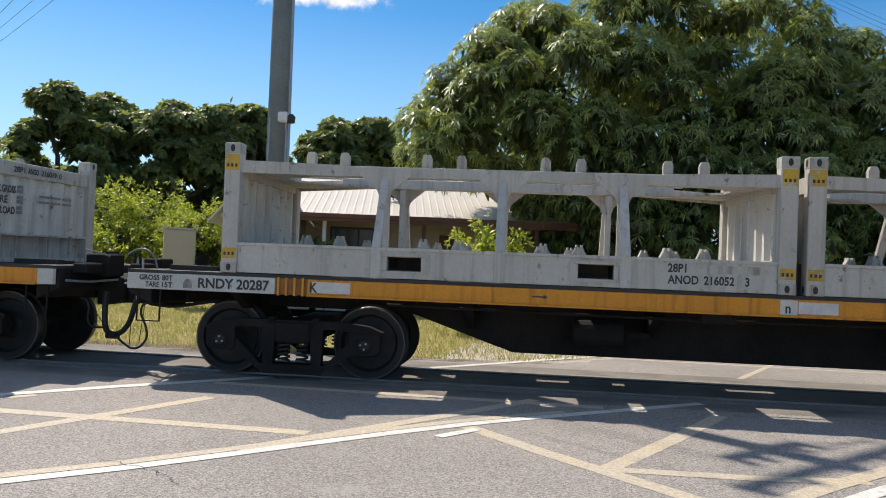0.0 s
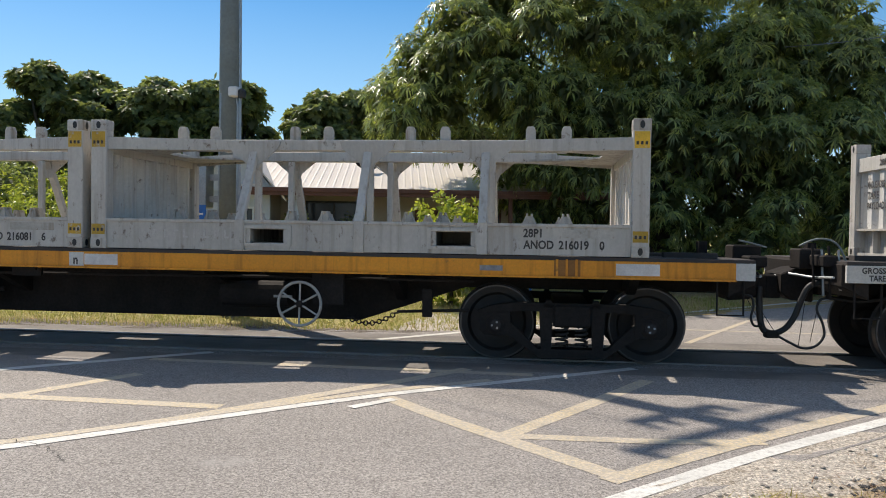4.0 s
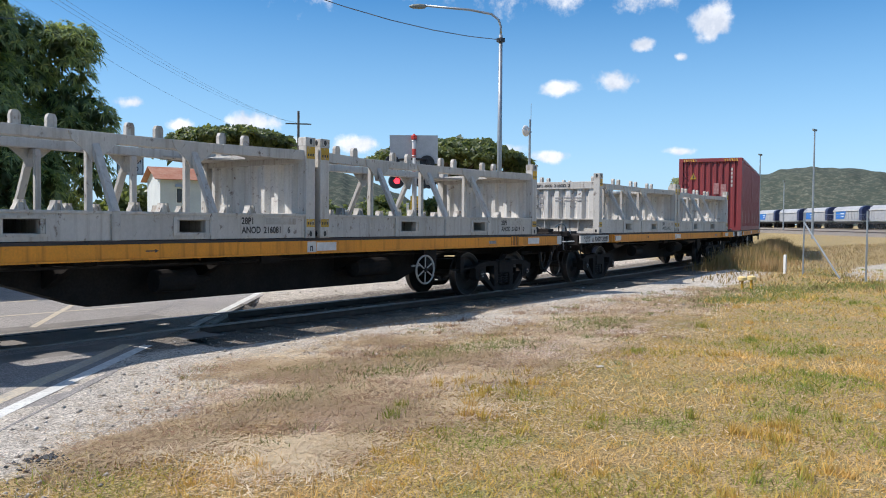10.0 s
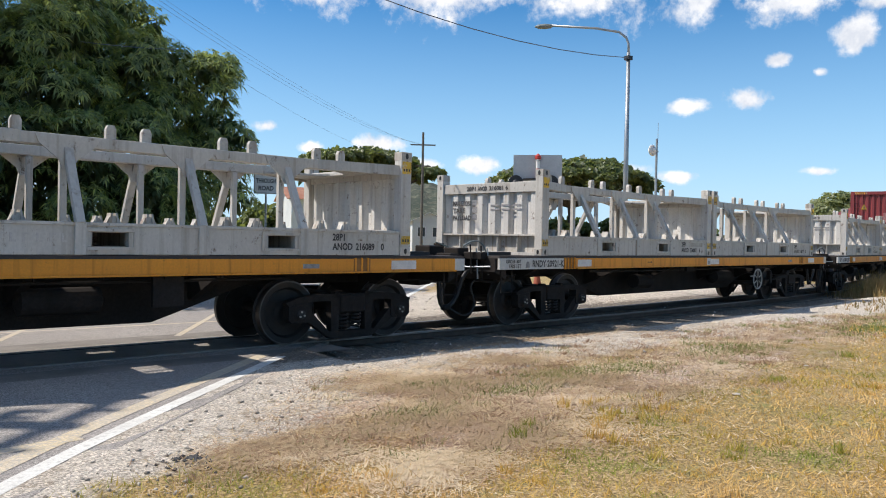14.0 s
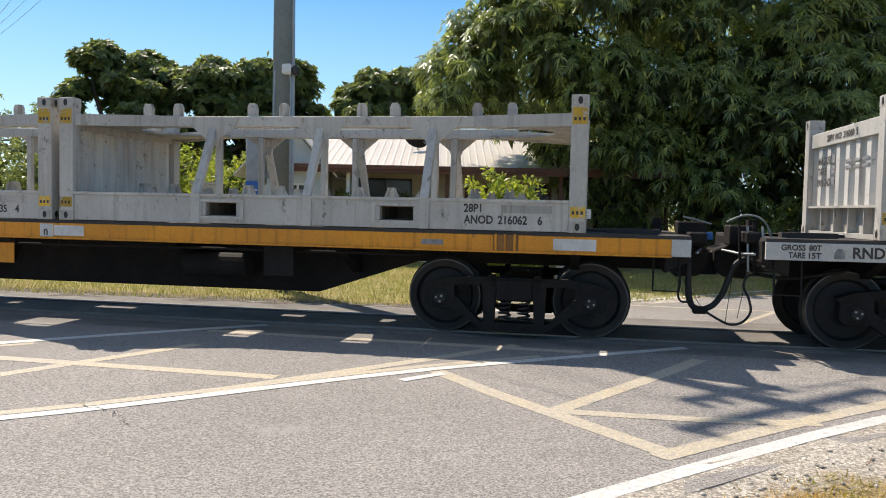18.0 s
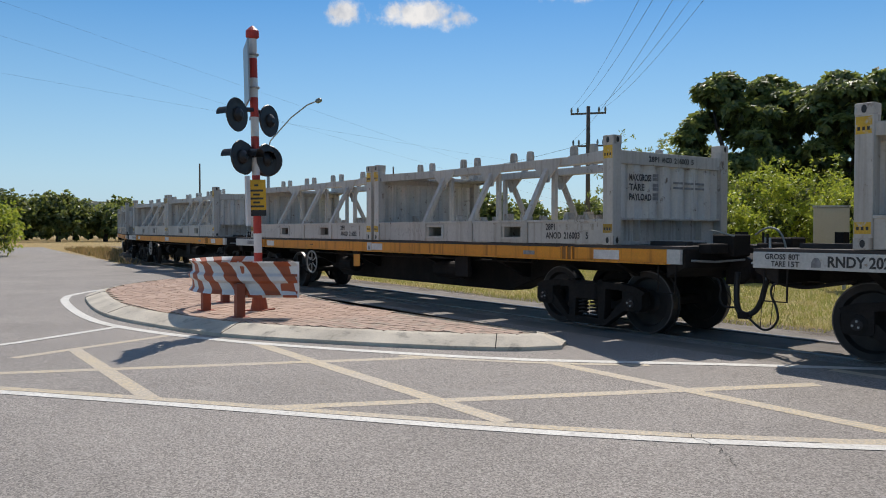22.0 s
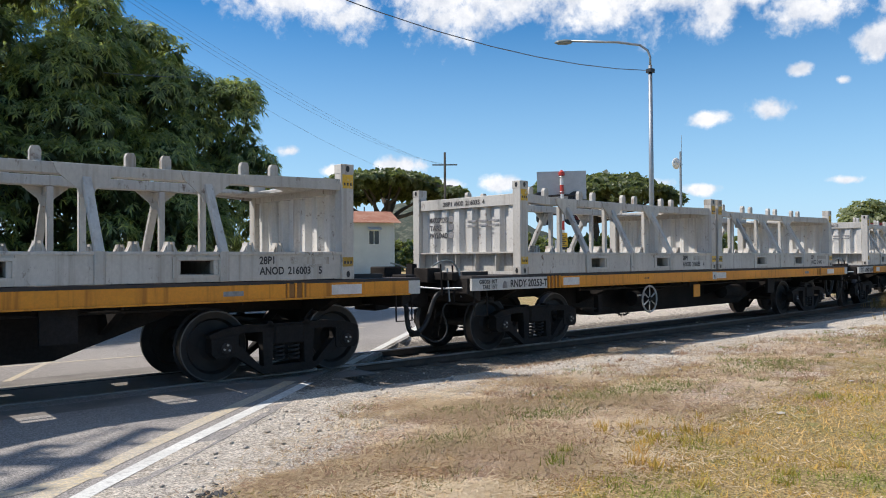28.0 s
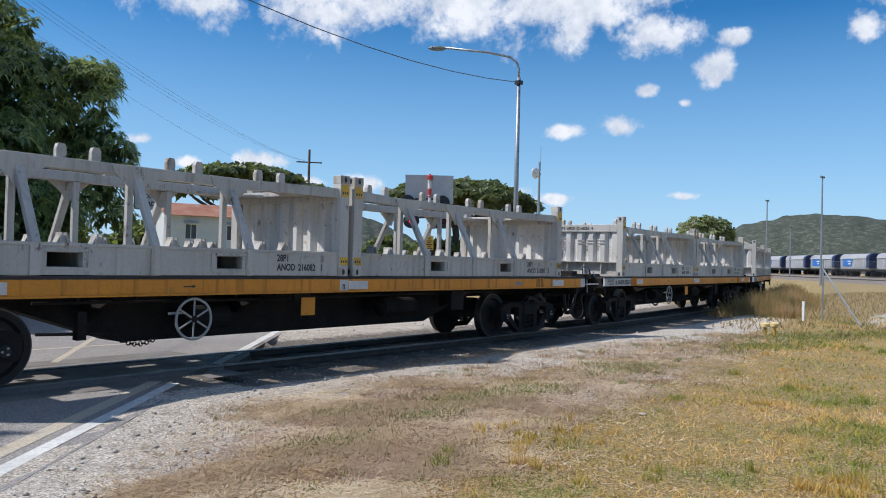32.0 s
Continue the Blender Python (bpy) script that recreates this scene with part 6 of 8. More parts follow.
# far left tree line
for i in range(16):
    az, r = -93 + i * 0.95, 120 + 18 * math.sin(i * 2.1)
    b = polar(az, r)
    h = 4.6 + 1.3 * math.sin(i * 1.7)
    tree("distant_tree", b, (b[0], b[1], h * 0.35), 0.3, [((b[0], b[1], h * 0.62), (3.6, 3.4, h * 0.36)), ((b[0] + 2.2, b[1] + 1, h * 0.4), (2.6, 2.6, h * 0.3))], 320, 8, 0.5, 0.2, "leaf_rain", "distant dark green tree at the field's edge", "distant trees", core=0.75)
for i in range(22):
    az, r = -60 + i * 1.35, 85 + 14 * math.sin(i * 1.3)
    b = polar(az, r)
    h = 3.6 + 1.2 * math.sin(i * 2.7)
    tree("distant_shrub", b, (b[0], b[1], h * 0.3), 0.1, [((b[0], b[1], h * 0.5), (2.8, 2.4, h * 0.5))], 220, 8, 0.45, 0.17, "leaf_rain", "distant green shrub beyond the track", "distant shrubs", core=0.75)
for i in range(30):
    az, r = 8 + i * 1.6, 115 + 20 * math.sin(i * 1.9)
    b = polar(az, r)
    h = 3.4 + 1.6 * math.sin(i * 2.3)
    tree("distant_shrub", b, (b[0], b[1], h * 0.3), 0.1, [((b[0], b[1], h * 0.5), (3.4, 2.8, h * 0.5))], 120, 8, 0.8, 0.28, "leaf_rain", "distant green shrub along the road", "distant shrubs", core=0.75)


# ---- hills ----
def hill(az0, az1, r, heights, label, seed):
    """A ridge between two azimuths, with its crest heights in even steps."""
    nu, nv = 90, 14
    vs = []
    for j in range(nv + 1):
        for i in range(nu + 1):
            az = az0 + (az1 - az0) * i / nu
            h = np.interp(i / nu, np.linspace(0, 1, len(heights)), heights)
            t = j / nv
            x, y, _ = polar(az, r * (1 + 0.35 * t))
            z = h * math.sin(math.pi * min(1, t * 1.2) * 0.5 if t < 0.83 else math.pi * 0.5) + 0.05 * h * noise.noise(Vector((i * 0.22, j * 0.5, seed)))
            vs.append((x, y, z * (1 if t < 0.9 else 0.6) - 1.0))
    fs = [(j * (nu + 1) + i, j * (nu + 1) + i + 1, (j + 1) * (nu + 1) + i + 1, (j + 1) * (nu + 1) + i) for j in range(nv) for i in range(nu)]
    ob = new("hill", Geo().add(vs, fs).mesh("hill", M["hill"], smooth=True))
    tagged(ob, label, "hill", kind="structure")


M["hill"] = mat("hill", (0.088, 0.095, 0.07), (0.125, 0.125, 0.092), 0.95, scale=0.02, fine=0.16, bump=0, spread=0.5, wear=(0.06, 0.072, 0.056), wear_amount=0.9, wear_scale=0.09, spec=0.1)
hill(63.0, 82.0, 1300, (59, 91, 101, 111, 111, 108, 100, 89, 79, 59, 44, 29), "low wooded hill beyond the yard", 1.0)
hill(74.0, 112, 1900, (64, 115, 135, 140, 130, 140, 150, 140, 120, 130, 140), "dark wooded range in the distance", 2.0)
hill(-104.0, -72.0, 1700, (60, 66, 72, 76, 78, 76, 74, 76, 70, 62, 50, 30), "low blue-grey ridge beyond the field", 5.0)
hill(28.0, 43.0, 900, (30, 81, 91, 87, 83, 69, 57, 41, 20), "grey-green scrubby slope behind the houses", 3.0)


# ---- poles, lamps and wires ----
def sag_wire(a, b, sag, r=0.012, name="overhead_wire"):
    a, b = Vector(a), Vector(b)
    pts = [a.lerp(b, i / 14) - Vector((0, 0, sag * 4 * (i / 14) * (1 - i / 14))) for i in range(15)]
    return solo(name, Geo().tube(pts, r, 5), "wire", "dark overhead wire between poles", "wire", "overhead wires")


PX, PY = -5.86, 11.83
pole = thing("power_pole", pose(PX, PY, 0), "tall grey-green steel power pole with boxes and cross arms", "power pole")
part("shaft", Geo().tube([(-0.02, 0, -0.2), (-0.06, 0.06, 5), (-0.10, 0.15, 10.6)], [0.185, 0.165, 0.14], 20), "pole", pole, smooth=True)
arms = []
for ang, ln, z in ((50.5, 2.45, 10.3), (50.5, 1.1, 9.7)):
    ax, ay = math.cos(radians(ang)), math.sin(radians(ang))
    arm = part("cross_arm", Geo().tube([(-ax * ln / 2, -ay * ln / 2, z), (ax * ln / 2, ay * ln / 2, z)], 0.075, 6), "timber_pole", pole)
    for t in (-0.46, -0.25, 0.25, 0.46):
        part("insulator", Geo().turned([(0, 0.03), (0.06, 0.06), (0.12, 0.04), (0.16, 0.06), (0.22, 0.03)], (ax * ln * t, ay * ln * t, z + 0.06), "z", 10), "container_dirty", arm)
        arms.append((PX + ax * ln * t, PY + ay * ln * t, z + 0.25))
part("camera_box", Geo().box(0.06, 0.22, -0.24, -0.08, 3.52, 3.68), "white_paint", pole, "small white box", bevel=0.02)
part("camera_dome", Geo().turned([(-0.06, 0.02), (-0.05, 0.06), (0.05, 0.07), (0.09, 0.03)], (0.26, -0.15, 3.56), "z", 12), "black_paint", pole)
for dx in (0.17, 0.21, -0.15):
    part("conduit", Geo().tube([(dx, -0.1, 0), (dx, -0.1, 3.4 if dx > 0 else 2.2), (dx * 0.8, -0.1, 10.0 if dx > 0.2 else 3.6)], 0.022, 6), "galv", pole)
part("meter_box", Geo().box(-0.62, -0.36, -0.16, 0.12, 1.75, 2.55), "galv", pole, "grey metal meter box", bevel=0.02)
part("box_bracket", Geo().box(-0.4, -0.1, -0.03, 0.03, 2.2, 2.3).box(-0.4, -0.1, -0.03, 0.03, 1.85, 1.95), "galv", pole)
part("blue_sign", Geo().box(-0.60, -0.34, -0.19, -0.17, 1.36, 1.80), "blue", pole, "blue notice")
for i in range(3):
    part("sign_bar", Geo().box(-0.56, -0.38, -0.196, -0.19, 1.44 + 0.1 * i, 1.47 + 0.1 * i), "white_paint", pole)

H_POLE = polar(-49.0, 60)
hp = thing("timber_power_pole", Matrix.Translation(H_POLE), "distant timber power pole with two cross arms", "power pole", "distant power poles")
part("shaft", Geo().tube([(0, 0, -0.2), (0, 0, 10.6)], [0.19, 0.14], 12), "timber_pole", hp, smooth=True)
hp_ends = []
for z, ln in ((10.0, 2.6), (7.6, 2.3)):
    arm = part("cross_arm", Geo().box(-ln / 2, ln / 2, -0.06, 0.06, z, z + 0.13), "timber_pole", hp, at=pose(0, 0, 0, 0, 0, 42))
    for t in (-0.48, -0.3, 0.3, 0.48):
        part("insulator", Geo().turned([(0, 0.03), (0.1, 0.08), (0.25, 0.08), (0.4, 0.04)], (ln * t, 0, z + 0.13), "z", 8), "pole", arm)
        hp_ends.append((H_POLE[0] + ln * t * math.cos(radians(42)), H_POLE[1] + ln * t * math.sin(radians(42)), z + 0.5))
for a, b in zip(arms[:5], hp_ends[:5]):
    sag_wire(a, b, 0.9, 0.008)
for i, (az, r, h) in enumerate(((-63, 90, 8.6), (-76.5, 95, 9.0), (-57, 75, 6.6), (33.85, 60, 9.6), (28.0, 120, 9.5))):
    b = polar(az, r)
    tp = thing("timber_power_pole", Matrix.Translation(b), "distant timber power pole with a cross arm", "power pole", "distant power poles")
    part("shaft", Geo().tube([(0, 0, -0.2), (0, 0, h)], [0.12, 0.085], 10), "timber_pole", tp)
    if i not in (1, 2):
        part("cross_arm", Geo().box(-0.95, 0.95, -0.04, 0.04, h - 1.0, h - 0.91), "timber_pole", tp, at=pose(0, 0, 0, 0, 0, -az))
        if i == 3:
            part("cross_arm", Geo().box(-0.6, 0.6, -0.04, 0.04, h - 2.6, h - 2.52), "timber_pole", tp, at=pose(0, 0, 0, 0, 0, -az))
cp = polar(33.85, 60)
for i in range(4):
    sag_wire(arms[4 + i % 4], (cp[0] + 0.5 * (i - 1.5), cp[1], 8.7 if i < 3 else 7.1), 1.1 + 0.25 * i, 0.0045)
for (az0, el0), (az1, el1) in (((-95, 15.6), (-76.5, 7.8)), ((-95, 13.4), (-76.5, 6.4)), ((-95, 10.4), (-73.9, 5.7))):
    sag_wire(polar(az0, 60, 1.4 + 60 * math.tan(radians(el0))), polar(2 * az1 - az0 + 8, 110, 1.4 + 110 * math.tan(radians(max(1.5, 2 * el1 - el0 + 2.4)))), 0.3, 0.005)
wp = polar(-63, 90)
sag_wire((wp[0], wp[1], 7.7), (H_POLE[0], H_POLE[1], 7.9), 0.7, 0.014)
sag_wire(polar(10.4, 20.2, 5.88), polar(16.6, 21.4, 6.2), 0.03, 0.009, "service_wire")

# street lamp beside the far road
LB, LH = (18.25, 16.1), (16.6, 17.8)
lamp = thing("street_lamp", pose(LB[0], LB[1], 0), "slender galvanised street lamp with a long curved outreach", "street lamp", "street lamps")
part("pole", Geo().tube([(0, 0, -0.1), (0, 0, 4), (0, 0, 7.1)], [0.085, 0.07, 0.055], 12), "galv", lamp, smooth=True)
dx, dy = LH[0] - LB[0], LH[1] - LB[1]
pts = [(0, 0, 7.1), (0, 0, 7.35), (dx * 0.03, dy * 0.03, 7.55), (dx * 0.12, dy * 0.12, 7.72), (dx * 0.4, dy * 0.4, 7.85), (dx, dy, 7.98)]
part("outreach", Geo().tube(pts, 0.035, 10), "galv", lamp, smooth=True)
part("lamp_head", Geo().turned([(-0.12, 0.02), (-0.06, 0.1), (0.1, 0.13), (0.3, 0.11), (0.42, 0.03)], (0, 0, 0), "x", 14), "pole", lamp, "grey lamp head", at=Matrix.Translation((dx, dy, 7.95)) @ pose(0, 0, 0, 0, 0, math.degrees(math.atan2(dy, dx))) @ Matrix.Diagonal((1, 1, 0.6, 1)))
part("wire_clamp", Geo().box(-0.09, 0.09, -0.09, 0.09, 6.88, 7.0), "black_paint", lamp)
sag_wire((PX + 0.2, PY, 9.3), (LB[0], LB[1], 6.95), 1.5, 0.012)
fl = polar(-68.3, 45)
lamp2 = thing("street_lamp", Matrix.Translation((fl[0] - 2.5, fl[1] - 2.0, 0)), "distant street lamp with a rising outreach", "street lamp", "street lamps")
part("pole", Geo().tube([(0, 0, 0), (0, 0, 6.0)], [0.11, 0.08], 10), "galv", lamp2)
part("outreach", Geo().tube([(0, 0, 6.0), (0.1, 0.1, 6.5), (1.2, 0.95, 7.75), (2.0, 1.6, 8.4), (2.6, 2.0, 8.6)], 0.04, 8), "galv", lamp2, smooth=True)
part("lamp_head", Geo().turned([(-0.1, 0.03), (0.1, 0.14), (0.45, 0.13), (0.6, 0.03)], (2.5, 2.0, 8.58), "x", 10), "pole", lamp2, "grey lamp head")
an = polar(50.5, 60)
ant = thing("antenna_pole", Matrix.Translation(an), "slim pole carrying a white radio dish", "antenna", "")
part("pole", Geo().tube([(0, 0, 0), (0, 0, 9.2)], [0.12, 0.08], 10), "galv", ant)
part("dish", Geo().turned([(0, 0.05), (0.1, 0.35), (0.16, 0.42), (0.2, 0.42), (0.3, 0.1)], (-0.5, -0.2, 8.3), "y", 16), "white_paint", ant)
part("whip", Geo().tube([(0.12, 0, 8.6), (0.12, 0, 10.4)], 0.02, 6), "galv", ant)
part("bracket", Geo().box(-0.5, 0.15, -0.05, 0.05, 8.2, 8.32), "galv", ant)
for az, r, h, d in ((69.4, 90, 11.2, 0.4), (66.1, 112, 10.6, 0.3), (80.0, 60, 6.4, 0.0), (67.6, 150, 9.0, 0.3)):
    b = polar(az, r)
    yl = thing("yard_light_pole", Matrix.Translation(b), "tall thin yard lighting pole", "light pole", "yard light poles")
    part("pole", Geo().tube([(0, 0, 0), (0, 0, h)], [0.13, 0.07], 8), "galv", yl)
    part("lamp_bar", Geo().box(-0.45, 0.45, -0.08, 0.08, h - 0.1, h + 0.1) if d else Geo().tube([(0, 0, h), (0, -0.9, h + 0.03), (0, -1.8, h)], 0.03, 6), "pole", yl)


# ---- level crossing signals ----
def crossing_signal(x, y, z, yaw, sign_to, lit, board, note_to=0):
    """A striped mast with round light targets, facing pairs, a sign plate and a notice."""
    s = thing("crossing_signal", pose(x, y, z, -1.0, -0.7, yaw), "red and white striped level-crossing mast with black flashing-light targets", "crossing signal", "level-crossing signals")
    part("base_plate", Geo().box(-0.17, 0.17, -0.17, 0.17, 0, 0.025).turned([(0.02, 0.13), (0.1, 0.12), (0.22, 0.1), (0.3, 0.085)], (0, 0, 0), "z", 16), "rust_red", s)
    zz, red = 0.3, False
    while zz < (4.1 if board else 4.05):
        h = 0.295
        part("mast_band", Geo().turned([(0, 0.062), (h, 0.062)], (0, 0, zz), "z", 16), "sign_red" if red else "white_paint", s, smooth=False)
        zz, red = zz + h, not red
    part("mast_cap", Geo().turned([(0, 0.06), (0.03, 0.1), (0.12, 0.1), (0.16, 0.06), (0.2, 0.015)], (0, 0, zz), "z", 16), "sign_red", s)
    up = 0.45 if board else 0.0
    for zc, pairs in ((2.93 + up, ((-0.5, 1, 0), (0.3, 1, 0))), (2.32 + up, ((-0.42, 1, 1), (-0.4 if board else -0.2, -1, 1), (0.2, 1, 1), (0.34, -1, 1)))):
        part("light_arm", Geo().tube([(-0.5, 0, zc + 0.1), (0, 0.0, zc + 0.13), (0.45, 0, zc + 0.1)], 0.035, 8), "black_paint", s)
        for dx, face, k in [(q[0] * (1.45 if board else 1.0), q[1], q[2]) for q in pairs]:
            tg = part("light_target", Geo().turned([(0, 0.24), (0.015, 0.25), (0.03, 0.24)], (0, 0, 0), "y", 24), "black_paint", s, "round black light target", at=pose(dx, (0.06 if board else -0.04) * face, zc, 0, 0, (-48 if k and dx > 0 and not board else 0) if face < 0 else 180))
            part("light_hood", Geo().prism([(r_ * math.cos(radians(a_)), r_ * math.sin(radians(a_))) for r_, seq in ((0.118, range(0, 181, 15)), (0.11, range(180, -1, -15))) for a_ in seq], -0.27, 0.0, "y"), "black_paint", tg, at=pose(0, 0, 0.015))
            part("light_body", Geo().turned([(0.02, 0.11), (0.06, 0.10), (0.10, 0.04)], (0, 0, 0), "y", 16), "black_paint", tg)
            part("light_lens", Geo().turned([(-0.03, 0.02), (-0.02, 0.09), (0, 0.1)], (0, 0, 0), "y", 16), "red_light" if (lit and face < 0 and dx * lit > 0) else "dark_red", tg, "red signal lens")
    sg = part("sign_plate", Geo().box(-0.4, 0.4, -0.012, 0.012, 3.16, 4.06) if not board else Geo().box(-0.8, 0.8, -0.012, 0.012, 3.36, 4.3), "sign_back" if board else "galv", s, "metal sign plate", at=pose(0, 0, 0, 0, 0, sign_to) @ pose(0, 0.1 if board else -0.1, 0))
    for zb in (3.4, 3.9):
        part("sign_clamp", Geo().ring((0, 0, zb if not board else zb + 0.2), 0.075, 0.018, "z", 16, 6), "galv", s)
    nt = pose(0, 0, up * 0.6, 0, 0, note_to)
    part("notice", Geo().box(-0.14, 0.14, -0.085, -0.07, 1.45, 2.0), "sign_yellow", s, "yellow notice plate", at=nt)
    for i, (w, zc) in enumerate(((0.06, 1.9), (0.2, 1.82), (0.1, 1.76), (0.2, 1.7), (0.1, 1.64), (0.22, 1.58))):
        part("notice_bar", Geo().box(-w / 2, w / 2, -0.0885, -0.086, zc, zc + 0.03), "letter", s, at=nt)
    part("notice_foot", Geo().box(-0.14, 0.14, -0.088, -0.085, 1.45, 1.54), "black_paint", s, at=nt)
    part("side_plate", Geo().box(-0.26, -0.18, -0.02, 0.02, 1.3, 2.05), "white_paint", s)
    return s


M["dark_red"] = mat("dark_red", (0.06, 0.006, 0.006), None, 0.2, bump=0)
crossing_signal(-11.67, 4.19, 0.14, 127, -139, 1, False, -55)
sm = polar(42.35, 26)
crossing_signal(sm[0], sm[1], 0.0, -38, 0, -1, True)


# guard rail round the signal's foot
guard = thing("guard_rail", Matrix(), "short guard rail with red and white diagonal stripes round the signal", "guard rail")
for x, y in ((-12.08, 3.48), (-10.89, 3.66), (-13.3, 4.1)):
    part("guard_post", Geo().box(x - 0.075, x + 0.075, y - 0.06, y + 0.06, 0.14, 0.62).box(x - 0.14, x + 0.14, y - 0.12, y + 0.12, 0.13, 0.155), "rust_red", guard, "red steel post", bevel=0.006)
gp = curve_pts([(-10.45, 4.35), (-10.8, 3.75), (-11.15, 3.42), (-11.7, 3.25), (-12.4, 3.3), (-13.1, 3.65), (-13.55, 4.2), (-13.4, 4.75)], 0.06)
g = Geo()
prof = [(0.0, 0.46), (0.05, 0.52), (0.05, 0.62), (0.0, 0.66), (0.0, 0.72), (0.05, 0.76), (0.05, 0.86), (0.0, 0.92)]
run = [0.0]
for p, q in zip(gp, gp[1:]):
    run.append(run[-1] + math.hypot(q[0] - p[0], q[1] - p[1]))


def on_guard(u, j):
    """A point of the rail: u metres along it, at row j of its section."""
    u = min(max(u, 0.0), run[-1])
    x, y = np.interp(u, run, [p[0] for p in gp]), np.interp(u, run, [p[1] for p in gp])
    x1, y1 = np.interp(u + 0.05, run, [p[0] for p in gp]), np.interp(u + 0.05, run, [p[1] for p in gp])
    x0, y0 = np.interp(u - 0.05, run, [p[0] for p in gp]), np.interp(u - 0.05, run, [p[1] for p in gp])
    h = math.hypot(x1 - x0, y1 - y0)
    return (x + (y1 - y0) / h * prof[j][0], y - (x1 - x0) / h * prof[j][0], prof[j][1])


for k in range(-4, 22):
    g = Geo()
    for j in range(len(prof) - 1):
        for i in range(4):
            u = [k * 0.22 + 0.055 * i + 0.75 * (prof[j][1] - 0.46), k * 0.22 + 0.055 * i + 0.75 * (prof[j + 1][1] - 0.46)]
            if u[0] + 0.055 <= 0 or u[1] >= run[-1]:
                continue
            g.add([on_guard(u[0], j), on_guard(u[0] + 0.055, j), on_guard(u[1] + 0.055, j + 1), on_guard(u[1], j + 1)], [(0, 1, 2, 3)])
    if g.v:
        part("red_stripe" if k % 2 else "white_stripe", g, "sign_orange" if k % 2 else "white_paint", guard)
part("post_stub", Geo().box(-11.87, -11.64, 4.12, 4.35, 0.13, 0.155).box(-11.82, -11.69, 4.17, 4.3, 0.155, 0.27), "rust_red", guard)
part("end_board", Geo().box(-0.44, 0.44, -0.012, 0.012, 0.42, 0.93), "white_paint", guard, at=pose(-10.72, 4.02, 0.0, 0, 0, 58))
for k in (-0.28, 0.22):
    part("board_stripe", Geo().prism([(k - 0.14, 0.93), (k + 0.06, 0.93), (k + 0.2, 0.42), (k, 0.42)], -0.018, 0.018, "y"), "sign_orange", guard, at=pose(-10.72, 4.02, 0.0, 0, 0, 58))

# ---- signs and small things ----
nt_ = polar(22.65, 24)
sign = thing("road_sign", Matrix.Translation(nt_) @ pose(0, 0, 0, 0, 0, -24), "white no-through-road sign on a thin post", "road sign")
part("post", Geo().tube([(0, 0.03, -0.1), (0, 0.03, 3.44)], 0.03, 8), "galv", sign)
part("plate", Geo().box(-0.36, 0.36, -0.01, 0.01, 2.69, 3.46), "white_paint", sign, "white sign plate", bevel=0.004)
part("border", Geo().box(-0.34, 0.34, -0.0125, -0.011, 2.71, 2.725).box(-0.34, 0.34, -0.0125, -0.011, 3.425, 3.44).box(-0.34, -0.325, -0.0125, -0.011, 2.725, 3.425).box(0.325, 0.34, -0.0125, -0.011, 2.725, 3.425), "letter", sign)
for word, z, w in (("NO", 3.24, 0.26), ("THROUGH", 3.02, 0.58), ("ROAD", 2.8, 0.44)):
    part("sign_word", letters(word, 0.13, "letter", w), "letter", sign, at=pose(-w / 2, -0.0125, z))
small = thing("marker_post", pose(*polar(-7.7, 15.5)), "thick white round-topped garden post beside the lawn", "post", "small white posts")
part("post", Geo().turned([(0, 0.115), (1.28, 0.115), (1.36, 0.135), (1.48, 0.12), (1.55, 0.04)], (0, 0, 0), "z", 12), "white_paint", small)
note = thing("low_sign", pose(*polar(-6.35, 15.2)), "small white sign on a low stake", "sign")
part("plate", Geo().box(-0.17, 0.17, -0.01, 0.01, 1.28, 1.46), "white_paint", note)
for i in range(2):
    part("sign_bar", Geo().box(-0.11, 0.11, -0.014, -0.01, 1.33 + 0.06 * i, 1.35 + 0.06 * i), "letter_grey", note)
part("stake", Geo().box(-0.02, 0.02, -0.01, 0.01, -0.05, 1.28), "blue", note)
for i, (x, y, h) in enumerate(((23.65, 9.63, 0.55), (19.25, 4.75, 0.5))):
    mp_ = thing("marker_post", pose(x, y, 0), "short white marker post in dry grass", "post", "small white posts")
    part("post", Geo().box(-0.035, 0.035, -0.035, 0.035, -0.1, h), "white_paint", mp_, bevel=0.006)
for x, y in ((16.95, 7.8), (17.3, 7.75)):
    v = thing("water_valve", pose(x, y, 0), "small yellow ground valve with a flat cap", "valve", "yellow valves")
    part("stem", Geo().tube([(0, 0, -0.05), (0, 0, 0.24)], 0.028, 10), "decal_yellow", v)
    part("cap", Geo().turned([(0, 0.04), (0.015, 0.095), (0.075, 0.10), (0.1, 0.06)], (0, 0, 0.2), "z", 12), "valve_cream", v)
tel = thing("service_cabinet", pose(*polar(-33.2, 21), 0, 0, 33), "beige metal service cabinet on two legs beyond the track", "service cabinet")
part("body", Geo().box(-0.38, 0.38, -0.25, 0.25, 0.95, 1.92), "wall_cream", tel, bevel=0.02)
part("lid", Geo().box(-0.4, 0.4, -0.27, 0.27, 1.92, 1.97), "container_dirty", tel)
part("door", Geo().box(-0.32, 0.32, -0.262, -0.25, 1.02, 1.85), "wall_cream", tel)
for x in (-0.28, 0.28):
    part("leg", Geo().box(x - 0.04, x + 0.04, -0.04, 0.04, -0.05, 0.95), "galv", tel)

